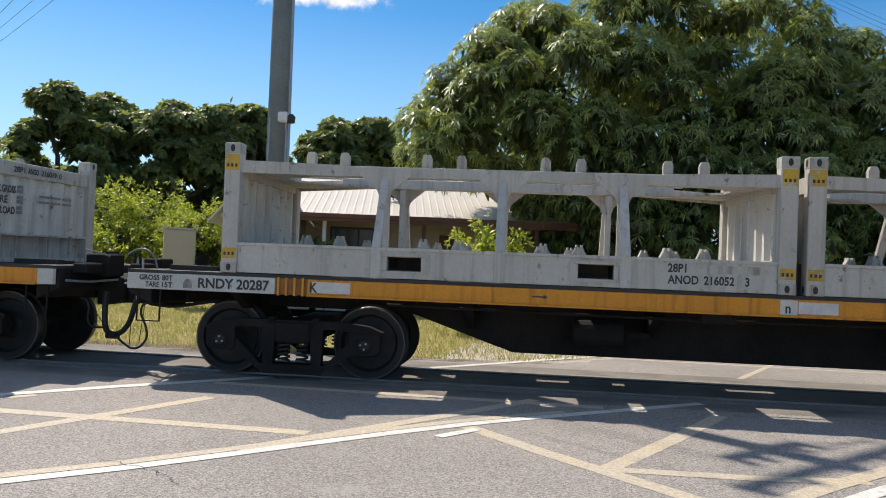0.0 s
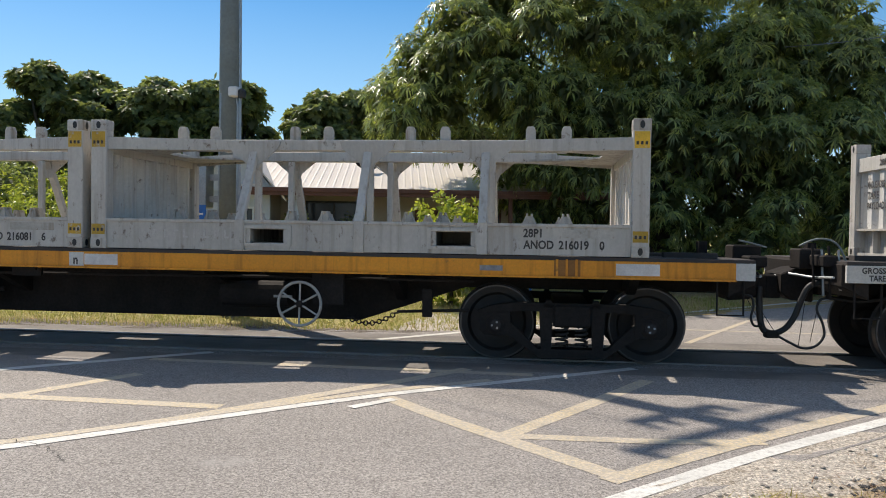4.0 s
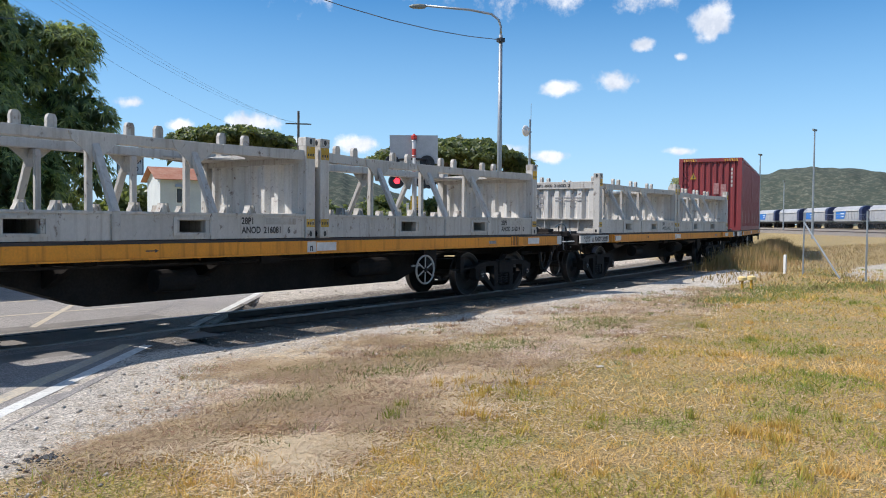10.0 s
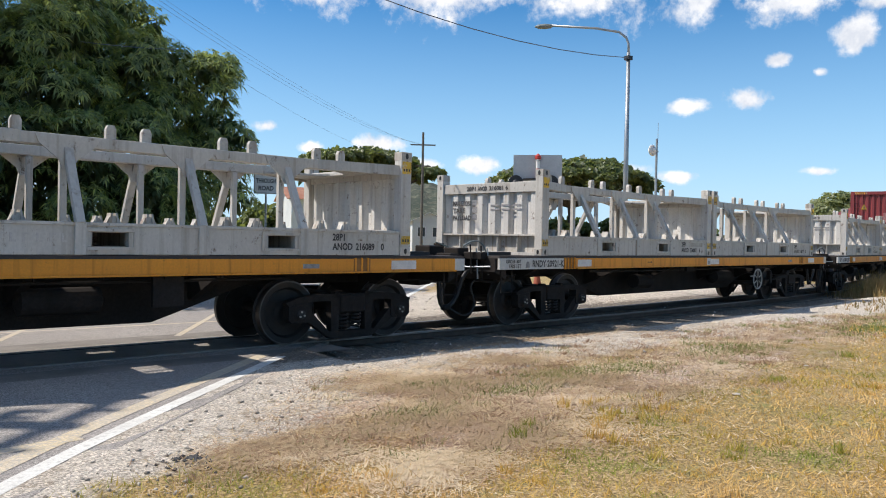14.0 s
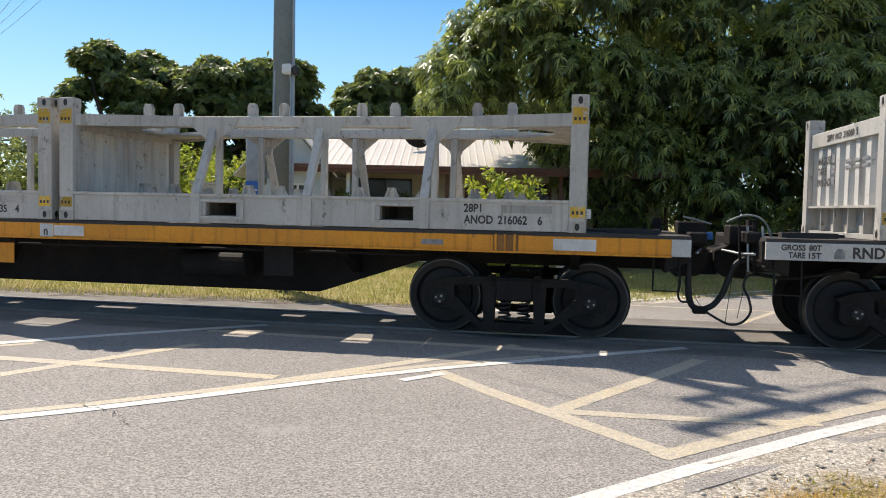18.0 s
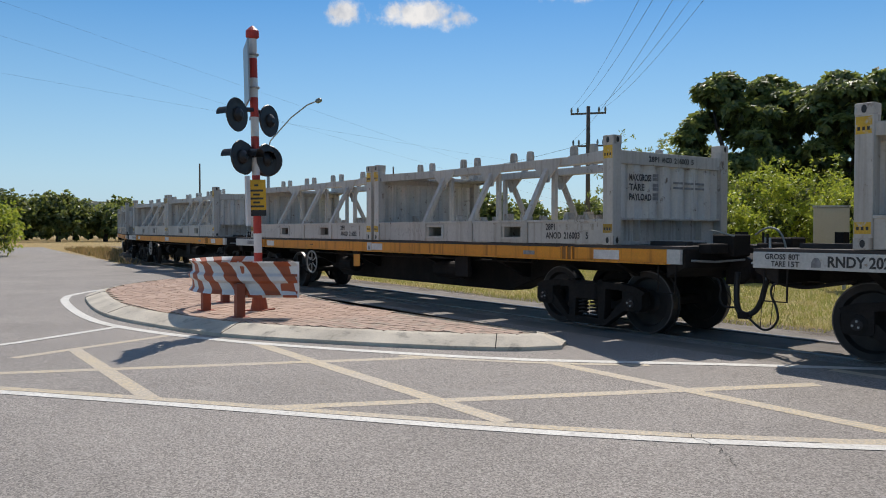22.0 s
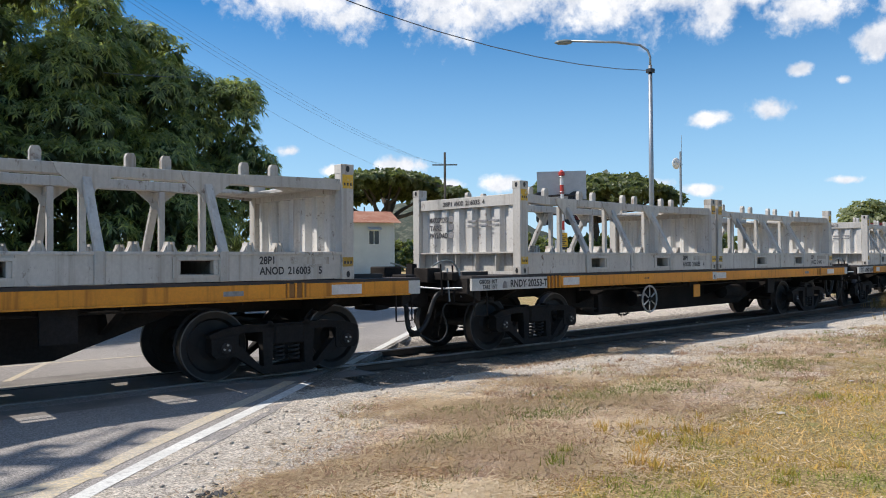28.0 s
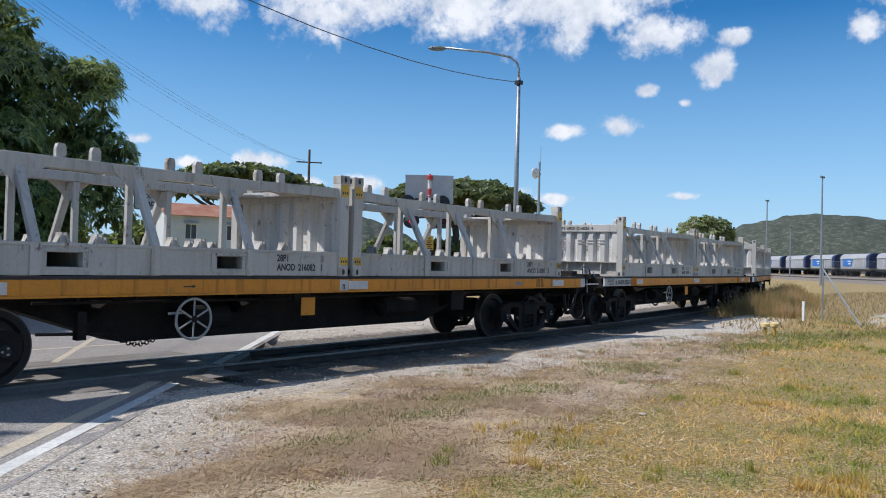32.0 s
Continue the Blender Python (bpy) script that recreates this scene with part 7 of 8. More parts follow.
# ---- chain-link fence ----
FP = [(23.5, 9.05), (22.0, 6.9), (19.75, 4.6), (17.6, 2.3), (15.6, 0.1)]
fence = thing("chain_link_fence", Matrix(), "low chain-link fence on steel posts in dry grass", "fence")
for i, (x, y) in enumerate(FP):
    part("fence_post", Geo().tube([(x, y, -0.1), (x, y, 1.8)], 0.024, 8), "galv", fence)
(x0, y0), (x1, y1) = FP[0], FP[1]
part("brace", Geo().tube([(x0, y0, 1.5), (x0 + (x1 - x0) * 0.62, y0 + (y1 - y0) * 0.62, 0.0)], 0.025, 8), "galv", fence)
for (ax, ay), (bx, by) in zip(FP, FP[1:]):
    L = math.hypot(bx - ax, by - ay)
    part("top_wire", Geo().tube([(ax, ay, 1.72), (bx, by, 1.72)], 0.006, 4), "galv", fence)
    g = Geo()
    k = int(L / 0.11)
    nz = 15
    for i in range(k):
        for sgn in (0, 1):
            for j in range(nz):
                u0, u1 = (i + (j + sgn) % 2) / k, (i + (j + 1 + sgn) % 2) / k
                za, zb = 0.05 + 1.65 * j / nz, 0.05 + 1.65 * (j + 1) / nz
                p, q = (ax + (bx - ax) * u0, ay + (by - ay) * u0, za), (ax + (bx - ax) * u1, ay + (by - ay) * u1, zb)
                g.add([p, q, (q[0] + 0.011, q[1], q[2]), (p[0] + 0.011, p[1], p[2])], [(0, 1, 2, 3)])
    me_ = bpy.data.meshes.new("mesh_panel")
    me_.from_pydata(g.v, [], g.f)
    me_.materials.append(M["galv"])
    part("mesh_panel", me_, "galv", fence)

# ---- houses ----
hx0, hy0 = -9.0, 19.3
ang = math.degrees(math.atan2(2.4, 8.2))
h1 = thing("house", pose(hx0, hy0, 0, 0, 0, ang), "low cream house with a pale metal roof and shaded veranda", "house", "houses")
HW, HD = 9.8, 9.0
def wall_run(parent, y0, y1, spans, z1, material, holes):
    """A wall along x with rectangular holes (x0, x1, z0, z1)."""
    xs = sorted({spans[0], spans[1], *[h for o in holes for h in o[:2]]})
    for a, b in zip(xs, xs[1:]):
        cut = [o for o in holes if o[0] <= a + 1e-6 and o[1] >= b - 1e-6]
        if not cut:
            part("wall", Geo().box(a, b, y0, y1, 0, z1), material, parent)
        for o in cut:
            if o[2] > 0:
                part("wall", Geo().box(a, b, y0, y1, 0, o[2]), material, parent)
            part("wall", Geo().box(a, b, y0, y1, o[3], z1), material, parent)


def window(parent, x0, x1, y, z0, z1, mullions=1, frame="white_paint"):
    w = part("window", Geo().box(x0, x1, y + 0.06, y + 0.08, z0, z1), "dark_glass", parent, "dark window pane")
    fr = Geo().box(x0, x1, y, y + 0.05, z0, z0 + 0.05).box(x0, x1, y, y + 0.05, z1 - 0.05, z1)
    for i in range(mullions + 2):
        x = x0 + (x1 - x0 - 0.05) * i / (mullions + 1)
        fr.box(x, x + 0.05, y, y + 0.05, z0 + 0.05, z1 - 0.05)
    part("window_frame", fr, frame, w)


holes = [(-0.55, 0.1, 0.6, 2.0), (1.0, 2.6, 0.55, 2.25), (4.1, 4.9, 0.0, 2.15), (5.4, 6.6, 0.7, 2.2), (7.8, 9.4, 0.8, 2.2)]
wall_run(h1, -0.3, -0.15, (-1.5, 0.3), 2.4, "wall_white", holes[:1])
wall_run(h1, 1.6, 1.75, (0.3, HW), 2.4, "wall_cream", holes[1:])
part("wall", Geo().box(0.15, 0.3, -0.15, 1.6, 0, 2.4), "wall_cream", h1)
part("gable", Geo().prism([(-1.7, 2.32), (0.5, 2.32), (-0.6, 3.62)], -0.3, -0.15, "y"), "wall_white", h1, "white boarded gable")
wing = Geo()
for x_ in (-1.95, 0.75):
    wing.add([(x_, -0.55, 2.2), (-0.6, -0.55, 3.72), (-0.6, 3.0, 3.72), (x_, 3.0, 2.2), (x_, -0.55, 2.14), (-0.6, -0.55, 3.66), (-0.6, 3.0, 3.66), (x_, 3.0, 2.14)], [(0, 1, 2, 3), (4, 7, 6, 5), (0, 4, 5, 1), (3, 2, 6, 7), (0, 3, 7, 4)])
part("wing_roof", wing, "roof_cream", h1)
part("wall", Geo().box(-1.5, -1.35, -0.15, HD, 0, 2.4), "wall_white", h1)
part("wall", Geo().box(HW - 0.15, HW, 1.75, HD, 0, 2.4), "wall_cream", h1)
part("wall", Geo().box(0.15, HW - 0.15, HD - 0.15, HD, 0, 2.4), "wall_cream", h1)
window(h1, -0.55, 0.1, -0.28, 0.6, 2.0, 2)
window(h1, 1.0, 2.6, 1.62, 0.55, 2.25, 1, "black_paint")
window(h1, 5.4, 6.6, 1.62, 0.7, 2.2, 2, "trim_brown")
window(h1, 7.8, 9.4, 1.62, 0.8, 2.2, 1, "trim_brown")
part("door", Geo().box(4.12, 4.88, 1.66, 1.7, 0.05, 2.12), "trim_brown", h1, "brown front door")
part("floor_slab", Geo().box(-0.2, HW + 0.2, -0.4, HD + 0.2, -0.1, 0.06), "concrete", h1)
for x in (1.0, 3.6, 6.6, 9.4):
    part("veranda_post", Geo().box(x - 0.05, x + 0.05, -0.25, -0.15, 0.06, 2.44), "white_paint" if x < 3 else "trim_brown", h1)
rg = Geo()
ridge, eav = 3.9, 2.5
for y0, z0, y1, z1 in ((-0.6, eav, HD / 2, ridge), (HD + 0.6, eav, HD / 2, ridge)):
    rg.add([(-0.6, y0, z0), (HW + 0.6, y0, z0), (HW + 0.6, y1, z1), (-0.6, y1, z1), (-0.6, y0, z0 - 0.05), (HW + 0.6, y0, z0 - 0.05), (HW + 0.6, y1, z1 - 0.05), (-0.6, y1, z1 - 0.05)],
           [(0, 1, 2, 3), (4, 7, 6, 5), (0, 4, 5, 1), (1, 5, 6, 2), (3, 2, 6, 7), (0, 3, 7, 4)])
rf = part("roof", rg, "roof_cream", h1, "pale ribbed metal roof")
rib = Geo()
for i in range(53):
    x = -0.55 + i * 0.205
    dy, dz = HD / 2 + 0.6, ridge - eav
    rib.add([(x, -0.6, eav + 0.005), (x + 0.035, -0.6, eav + 0.010), (x + 0.07, -0.6, eav + 0.005), (x, -0.6 + dy, eav + dz + 0.005), (x + 0.035, -0.6 + dy, eav + dz + 0.010), (x + 0.07, -0.6 + dy, eav + dz + 0.005)], [(0, 1, 4, 3), (1, 2, 5, 4)])
part("roof_ribs", rib, "roof_cream", rf)
part("ridge_cap", Geo().box(-0.6, HW + 0.6, HD / 2 - 0.15, HD / 2 + 0.15, ridge - 0.02, ridge + 0.03), "roof_cream", rf)
part("fascia", Geo().box(-0.6, HW + 0.6, -0.66, -0.62, eav - 0.2, eav + 0.0), "trim_brown", h1, "brown fascia board")
part("gutter", Geo().box(-0.6, HW + 0.6, -0.74, -0.665, eav - 0.1, eav), "trim_brown", h1)
part("soffit", Geo().box(-0.55, HW + 0.55, -0.6, 1.6, eav - 0.06, eav - 0.04), "wall_cream", h1)
dish = part("satellite_dish", Geo().turned([(0, 0.05), (0.05, 0.22), (0.14, 0.36), (0.16, 0.36), (0.08, 0.2), (0.03, 0.03)], (0, 0, 0), "y", 20), "underframe", h1, "dark satellite dish", at=pose(2.75, 1.4, 3.5, -35, 0, 25))
part("dish_mast", Geo().tube([(2.75, 1.4, 2.9), (2.75, 1.45, 3.45)], 0.02, 6).tube([(3.4, 1.3, 2.95), (2.75, 1.45, 3.4)], 0.015, 6), "galv", h1)
for x, y in ((4.6, 0.6), (5.2, 0.9), (8.2, 0.7)):
    ch = thing("patio_chair", pose(hx0, hy0, 0, 0, 0, ang) @ pose(x, y, 0.06, 0, 0, 20), "white patio chair on the veranda", "chair", "patio chairs")
    part("seat", Geo().box(-0.24, 0.24, -0.22, 0.22, 0.4, 0.44), "container_dirty", ch)
    part("backrest", Geo().box(-0.24, 0.24, 0.2, 0.24, 0.44, 0.9), "container_dirty", ch)
    for lx in (-0.21, 0.21):
        for ly in (-0.2, 0.2):
            part("leg", Geo().box(lx - 0.02, lx + 0.02, ly - 0.02, ly + 0.02, 0, 0.4), "container_dirty", ch)
for x, y in ((1.1, -0.5), (0.7, 0.3), (2.4, 0.2)):
    b = (Matrix.LocRotScale((hx0, hy0, 0), Euler((0, 0, radians(ang))), None) @ Vector((x, y, 0)))
    tree("garden_shrub", tuple(b), (b.x, b.y, 0.5), 0.02, [((b.x, b.y, 1.1), (0.35, 0.35, 0.7))], 110, 7, 0.12, 0.03, "leaf_tree", "thin potted shrub on the veranda", "garden shrubs", core=0)

b2 = polar(24.5, 70)
h2 = thing("house", pose(b2[0], b2[1], 0, 0, 0, -14), "white weatherboard house with a rusty red iron roof", "house", "houses")
L2, D2 = 7.2, 6.0
wall_run(h2, 0.0, 0.15, (0.0, L2), 4.9, "wall_white", [(1.3, 2.3, 2.8, 4.1), (4.8, 5.8, 2.8, 4.1)])
part("wall", Geo().box(L2 - 0.15, L2, 0.15, D2, 0, 4.9).prism([(0.15, 4.9), (D2, 4.9), (D2 / 2, 5.95)], L2 - 0.15, L2, "x"), "wall_white", h2)
part("wall", Geo().box(0, 0.15, 0.15, D2, 0, 4.9).prism([(0.15, 4.9), (D2, 4.9), (D2 / 2, 5.95)], 0, 0.15, "x"), "wall_white", h2)
part("wall", Geo().box(0.15, L2 - 0.15, D2 - 0.15, D2, 0, 4.9), "wall_white", h2)
for x in (1.3, 4.8):
    window(h2, x, x + 1.0, 0.02, 2.8, 4.1, 1)
    part("window_hood", Geo().prism([(-0.5, 4.15), (0.0, 4.4), (0.0, 4.15)], x - 0.1, x + 1.1, "x"), "wall_white", h2)
rg = Geo()
for y0, y1 in ((-0.5, D2 / 2), (D2 + 0.5, D2 / 2)):
    rg.add([(-0.5, y0, 4.8), (L2 + 0.5, y0, 4.8), (L2 + 0.5, y1, 6.0), (-0.5, y1, 6.0), (-0.5, y0, 4.74), (L2 + 0.5, y0, 4.74), (L2 + 0.5, y1, 5.94), (-0.5, y1, 5.94)], [(0, 1, 2, 3), (4, 7, 6, 5), (0, 4, 5, 1), (1, 5, 6, 2), (3, 2, 6, 7), (0, 3, 7, 4)])
part("roof", rg, "roof_rust", h2, "rusty red iron roof")
b3 = polar(33.2, 78)
shed = thing("garden_shed", pose(b3[0], b3[1], 0, 0, 0, -30), "small white gabled shed at the foot of the slope", "shed")
wall_run(shed, 0.0, 0.12, (0.0, 3.4), 3.3, "wall_white", [(0.5, 1.3, 1.7, 2.7), (2.0, 2.9, 1.7, 2.7)])
for x in (0.5, 2.0):
    window(shed, x, x + (0.8 if x < 1 else 0.9), 0.02, 1.7, 2.7, 1)
part("wall", Geo().box(0, 0.12, 0.12, 4.0, 0, 3.3), "wall_white", shed)
part("wall", Geo().box(3.28, 3.4, 0.12, 4.0, 0, 3.3), "wall_white", shed)
part("gable", Geo().prism([(0.0, 3.3), (3.4, 3.3), (1.7, 4.05)], 0.0, 0.12, "y"), "wall_white", shed)
rg = Geo()
for x0, x1 in ((-0.3, 1.7), (3.7, 1.7)):
    rg.add([(x0, -0.3, 3.22), (x1, -0.3, 4.15), (x1, 4.2, 4.15), (x0, 4.2, 3.22), (x0, -0.3, 3.16), (x1, -0.3, 4.09), (x1, 4.2, 4.09), (x0, 4.2, 3.16)], [(0, 1, 2, 3), (4, 7, 6, 5), (0, 4, 5, 1), (3, 2, 6, 7), (0, 3, 7, 4)])
part("roof", rg, "wall_white", shed, "pale metal gable roof")
sh = thing("site_hut", pose(35.5, 6.25, 0, 0, 0, 8), "plain white site hut beside the fence", "hut")
part("walls", Geo().box(0, 7, -2.5, 0.3, 0.55, 3.85), "white_paint", sh, bevel=0.03)
part("skirting", Geo().box(0.1, 6.9, -2.4, 0.2, 0.0, 0.55), "pole", sh)
part("vent", Geo().box(-0.02, 0.0, -0.6, -0.2, 1.5, 2.2), "container_dirty", sh)
part("sill", Geo().box(-0.05, 0.02, -2.4, 0.2, 0.5, 0.58), "galv", sh)
fs_ = thing("car", pose(*polar(36.5, 62), 0, 0, 30), "white car parked by the far road", "car")
part("body", Geo().prism([(-2.1, 0.35), (2.1, 0.35), (2.15, 0.8), (1.3, 0.95), (0.8, 1.4), (-1.0, 1.45), (-1.7, 1.0), (-2.15, 0.85)], -0.85, 0.85, "y"), "white_paint", fs_, bevel=0.05)
part("window", Geo().prism([(-1.4, 0.98), (1.1, 0.98), (0.7, 1.34), (-0.95, 1.38)], -0.87, 0.87, "y"), "dark_glass", fs_)
for x in (-1.3, 1.3):
    for y in (-0.78, 0.78):
        part("wheel", Geo().turned([(-0.1, 0.3), (-0.08, 0.32), (0.08, 0.32), (0.1, 0.3)], (x, y, 0.32), "y", 16), "rubber", fs_)

# ---- coal hoppers standing in the yard ----
A, B = Vector(polar(65.2, 190)), Vector(polar(82.0, 98))
yaw = math.degrees(math.atan2((B - A).y, (B - A).x))
L = (B - A).length
nw = int(L / 11.2)
hop = None
for i in range(nw):
    p = A.lerp(B, (i + 0.5) / nw)
    m = pose(p.x, p.y, 0.9, 0, 0, yaw)
    h = thing("hopper_wagon", m, "grey coal hopper wagon with a blue emblem, in the yard", "railway wagon", "hoppers in the yard")
    blue_end = i % 3 != 2
    bd = part("body", Geo().prism([(-4.9, 1.1), (4.9, 1.1), (5.05, 1.4), (5.05, 2.75), (-5.05, 2.75), (-5.05, 1.4)], -1.3, 1.3, "y"), "coal_wagon", h, bevel=0.05)
    for k in range(9):
        part("body_rib", Geo().box(-4.4 + k * 1.0 - 0.035, -4.4 + k * 1.0 + 0.035, -1.335, -1.29, 1.3, 2.72), "coal_wagon", bd)
    part("hopper_lid", Geo().prism([(-1.38, 2.75), (1.38, 2.75), (1.2, 3.15), (0.75, 3.42), (-0.75, 3.42), (-1.2, 3.15)], -5.0, 4.3, "x"), "coal_wagon", h, "rounded grey hopper lid", bevel=0.04)
    part("lid_edge", Geo().box(-5.05, 4.3, -1.42, -1.36, 2.68, 2.78), "panel_white", h)
    part("navy_end", Geo().prism([(-1.39, 1.3), (1.39, 1.3), (1.39, 2.85), (1.2, 3.2), (0.7, 3.44), (-0.7, 3.44), (-1.2, 3.2), (-1.39, 2.85)], 4.3, 5.3, "x"), "navy", h, "dark navy wagon end")
    if blue_end:
        part("emblem", Geo().prism([(-4.0, 1.5), (-1.0, 1.5), (-0.3, 2.68), (-4.0, 2.68)], -1.36, -1.335, "y"), "blue", bd, "blue and white emblem")
        part("emblem_bar", Geo().box(-2.2, -0.9, -1.37, -1.355, 2.2, 2.36), "white_paint", bd)
        part("emblem_bar", Geo().box(-1.9, -1.1, -1.37, -1.355, 1.8, 1.96), "white_paint", bd)
    part("sill", Geo().box(-5.4, 5.4, -1.2, 1.2, 0.75, 1.0), "underframe", h)
    for x in (-3.6, 3.6):
        for d in (-0.85, 0.85):
            part("wheelset", Geo().turned([(-0.7, 0.4), (-0.6, 0.42), (0.6, 0.42), (0.7, 0.4)], (x + d, 0, 0.42), "y", 12), "underframe", h)
yb = Geo()
n_ = (B - A).normalized()
sd = Vector((-n_.y, n_.x, 0))
prof = [(-9, 0.0), (-3.2, 0.75), (3.2, 0.75), (8, 0.0)]
for i in range(len(prof) - 1):
    q = [A - n_ * 60 + sd * prof[i][0], B + n_ * 60 + sd * prof[i][0], B + n_ * 60 + sd * prof[i + 1][0], A - n_ * 60 + sd * prof[i + 1][0]]
    z = [prof[i][1], prof[i][1], prof[i + 1][1], prof[i + 1][1]]
    yb.add([(v.x, v.y, zz) for v, zz in zip(q, z)], [(0, 1, 2, 3)])
tagged(new("embankment", yb.mesh("embankment", M["gravel"])), "low ballast bank of the yard tracks", "embankment", kind="structure")
for o in (-0.55, 0.55, -5.6, -6.7):
    a, b = A - n_ * 60 + sd * o, B + n_ * 60 + sd * o
    solo("yard_rail", Geo().tube([(a.x, a.y, 0.82 if abs(o) < 1 else 0.5), (b.x, b.y, 0.82 if abs(o) < 1 else 0.5)], 0.06, 5), "rail", "rusty rail of the yard track", "rail", "yard rails", "structure")

# ---- grass, weeds and stones ----
def grass_mat(name, ramp_cols):
    m = bpy.data.materials.new(name)
    m.use_nodes = True
    n, l = m.node_tree.nodes, m.node_tree.links
    b = n["Principled BSDF"]
    g, tc, ns, ad = n.new("ShaderNodeNewGeometry"), n.new("ShaderNodeTexCoord"), n.new("ShaderNodeTexNoise"), n.new("ShaderNodeMath")
    ns.inputs["Scale"].default_value, ns.inputs["Detail"].default_value = 0.9, 4.0
    l.new(tc.outputs["Object"], ns.inputs["Vector"])
    mr = n.new("ShaderNodeMapRange")
    mr.inputs["From Min"].default_value, mr.inputs["From Max"].default_value, mr.inputs["To Min"].default_value, mr.inputs["To Max"].default_value = 0.36, 0.64, -0.3, 0.85
    l.new(ns.outputs[0], mr.inputs["Value"])
    ad.operation = "MULTIPLY_ADD"
    l.new(g.outputs["Random Per Island"], ad.inputs[0])
    ad.inputs[1].default_value = 0.5
    l.new(mr.outputs[0], ad.inputs[2])
    r = n.new("ShaderNodeValToRGB")
    el = r.color_ramp.elements
    el[0].color, el[1].color = (*ramp_cols[0], 1), (*ramp_cols[-1], 1)
    for i, c in enumerate(ramp_cols[1:-1]):
        e = el.new((i + 1) / (len(ramp_cols) - 1))
        e.color = (*c, 1)
    l.new(ad.outputs[0], r.inputs[0])
    l.new(r.outputs[0], b.inputs["Base Color"])
    b.inputs["Roughness"].default_value = 0.7
    b.inputs["Specular IOR Level"].default_value = 0.2
    tr, ms = n.new("ShaderNodeBsdfTranslucent"), n.new("ShaderNodeMixShader")
    l.new(r.outputs[0], tr.inputs[0])
    ms.inputs[0].default_value = 0.35
    l.new(b.outputs[0], ms.inputs[1])
    l.new(tr.outputs[0], ms.inputs[2])
    l.new(ms.outputs[0], n["Material Output"].inputs[0])
    return m


M["blades_dry"] = grass_mat("blades_dry", [(0.76, 0.52, 0.21), (0.68, 0.43, 0.12), (0.60, 0.405, 0.10), (0.46, 0.38, 0.085), (0.26, 0.30, 0.055)])
M["blades_red"] = grass_mat("blades_red", [(0.62, 0.47, 0.33), (0.50, 0.345, 0.23), (0.31, 0.18, 0.11), (0.54, 0.40, 0.27)])
M["blades_straw"] = grass_mat("blades_straw", [(0.78, 0.66, 0.47), (0.68, 0.54, 0.35), (0.58, 0.45, 0.28), (0.48, 0.36, 0.22)])
M["blades_weed"] = grass_mat("blades_weed", [(0.20, 0.24, 0.06), (0.28, 0.30, 0.10), (0.16, 0.20, 0.05), (0.36, 0.33, 0.14)])
M["blades_lawn"] = grass_mat("blades_lawn", [(0.60, 0.50, 0.24), (0.44, 0.41, 0.12), (0.33, 0.36, 0.09), (0.52, 0.45, 0.18)])
M["blades_tall"] = grass_mat("blades_tall", [(0.50, 0.34, 0.17), (0.40, 0.27, 0.12), (0.33, 0.24, 0.10), (0.27, 0.23, 0.09)])


def blades(name, x, y, h, w, lean, material, label):
    """Single grass blades standing at x, y."""
    k = len(x)
    z = ground_z(x, y) - 0.005
    a = rngf.uniform(0, math.tau, k)
    l_ = rngf.uniform(0, lean, k) * h
    b_ = rngf.uniform(0, math.tau, k)
    base = np.stack([x, y, z], -1)
    side = np.stack([np.cos(a) * w, np.sin(a) * w, np.zeros(k)], -1)
    tip = base + np.stack([np.cos(b_) * l_, np.sin(b_) * l_, h], -1)
    V = np.stack([base - side, base + side, tip], 1).reshape(-1, 3)
    ob = new(name, quick_mesh(name, V, np.arange(3 * k).reshape(-1, 3), material))
    return tagged(ob, label, "grass", kind="stuff")


def keep_off(x, y):
    return ~in_poly(x, y, ROAD) & (np.abs(y - track_y(x)) > 1.2)


# the dry verge: denser near the eye
k = 330000
az, r = np.radians(rngf.uniform(-20, 104, k)), 1.6 * np.exp(rngf.uniform(0, 1, k) * math.log(18))
x, y = 0.3 + r * np.sin(az), 0.2 + r * np.cos(az)
patchy = bumps(x * 1.3, y * 1.3, 2.0) * 0.5 + bumps(x * 0.45, y * 0.5, 5.0) * 0.6
lim = np.interp(x, GRASS_X, GRASS_Y) + 0.45 + 0.3 * bumps(x * 0.9, y * 0.9, 1.0)
ok = keep_off(x, y) & (y < lim) & (rngf.random(k) < np.clip(0.72 + 0.35 * patchy, 0.25, 1.0) * np.clip((lim - y) / 0.9, 0.1, 1.0))
x, y, r, patchy = x[ok], y[ok], r[ok], patchy[ok]
tall = 0.015 + 0.035 * rngf.random(len(x)) ** 2 + 0.05 * np.clip(patchy, 0, 1)
blades("dry_grass", x, y, tall * (1 + 0.02 * r), 0.0022 + 0.0006 * r, 2.2, "blades_dry", "short straw-coloured dry grass with green patches")
# tussocks standing out of the short grass
k = 4200
az, r = np.radians(rngf.uniform(-20, 104, k)), 1.9 * np.exp(rngf.uniform(0, 1, k) * math.log(11))
cx, cy = 0.3 + r * np.sin(az), 0.2 + r * np.cos(az)
ok = keep_off(cx, cy) & (cy < np.interp(cx, GRASS_X, GRASS_Y) + 0.1) & (rngf.random(k) < np.clip(0.15 + 0.9 * bumps(cx * 0.7, cy * 0.8, 11.0), 0.04, 0.9))
cx, cy, r = cx[ok], cy[ok], r[ok]
n_ = 34
q = rngf.normal(size=(len(cx), n_, 2)) * (0.02 + 0.035 * rngf.random((len(cx), 1, 1)))
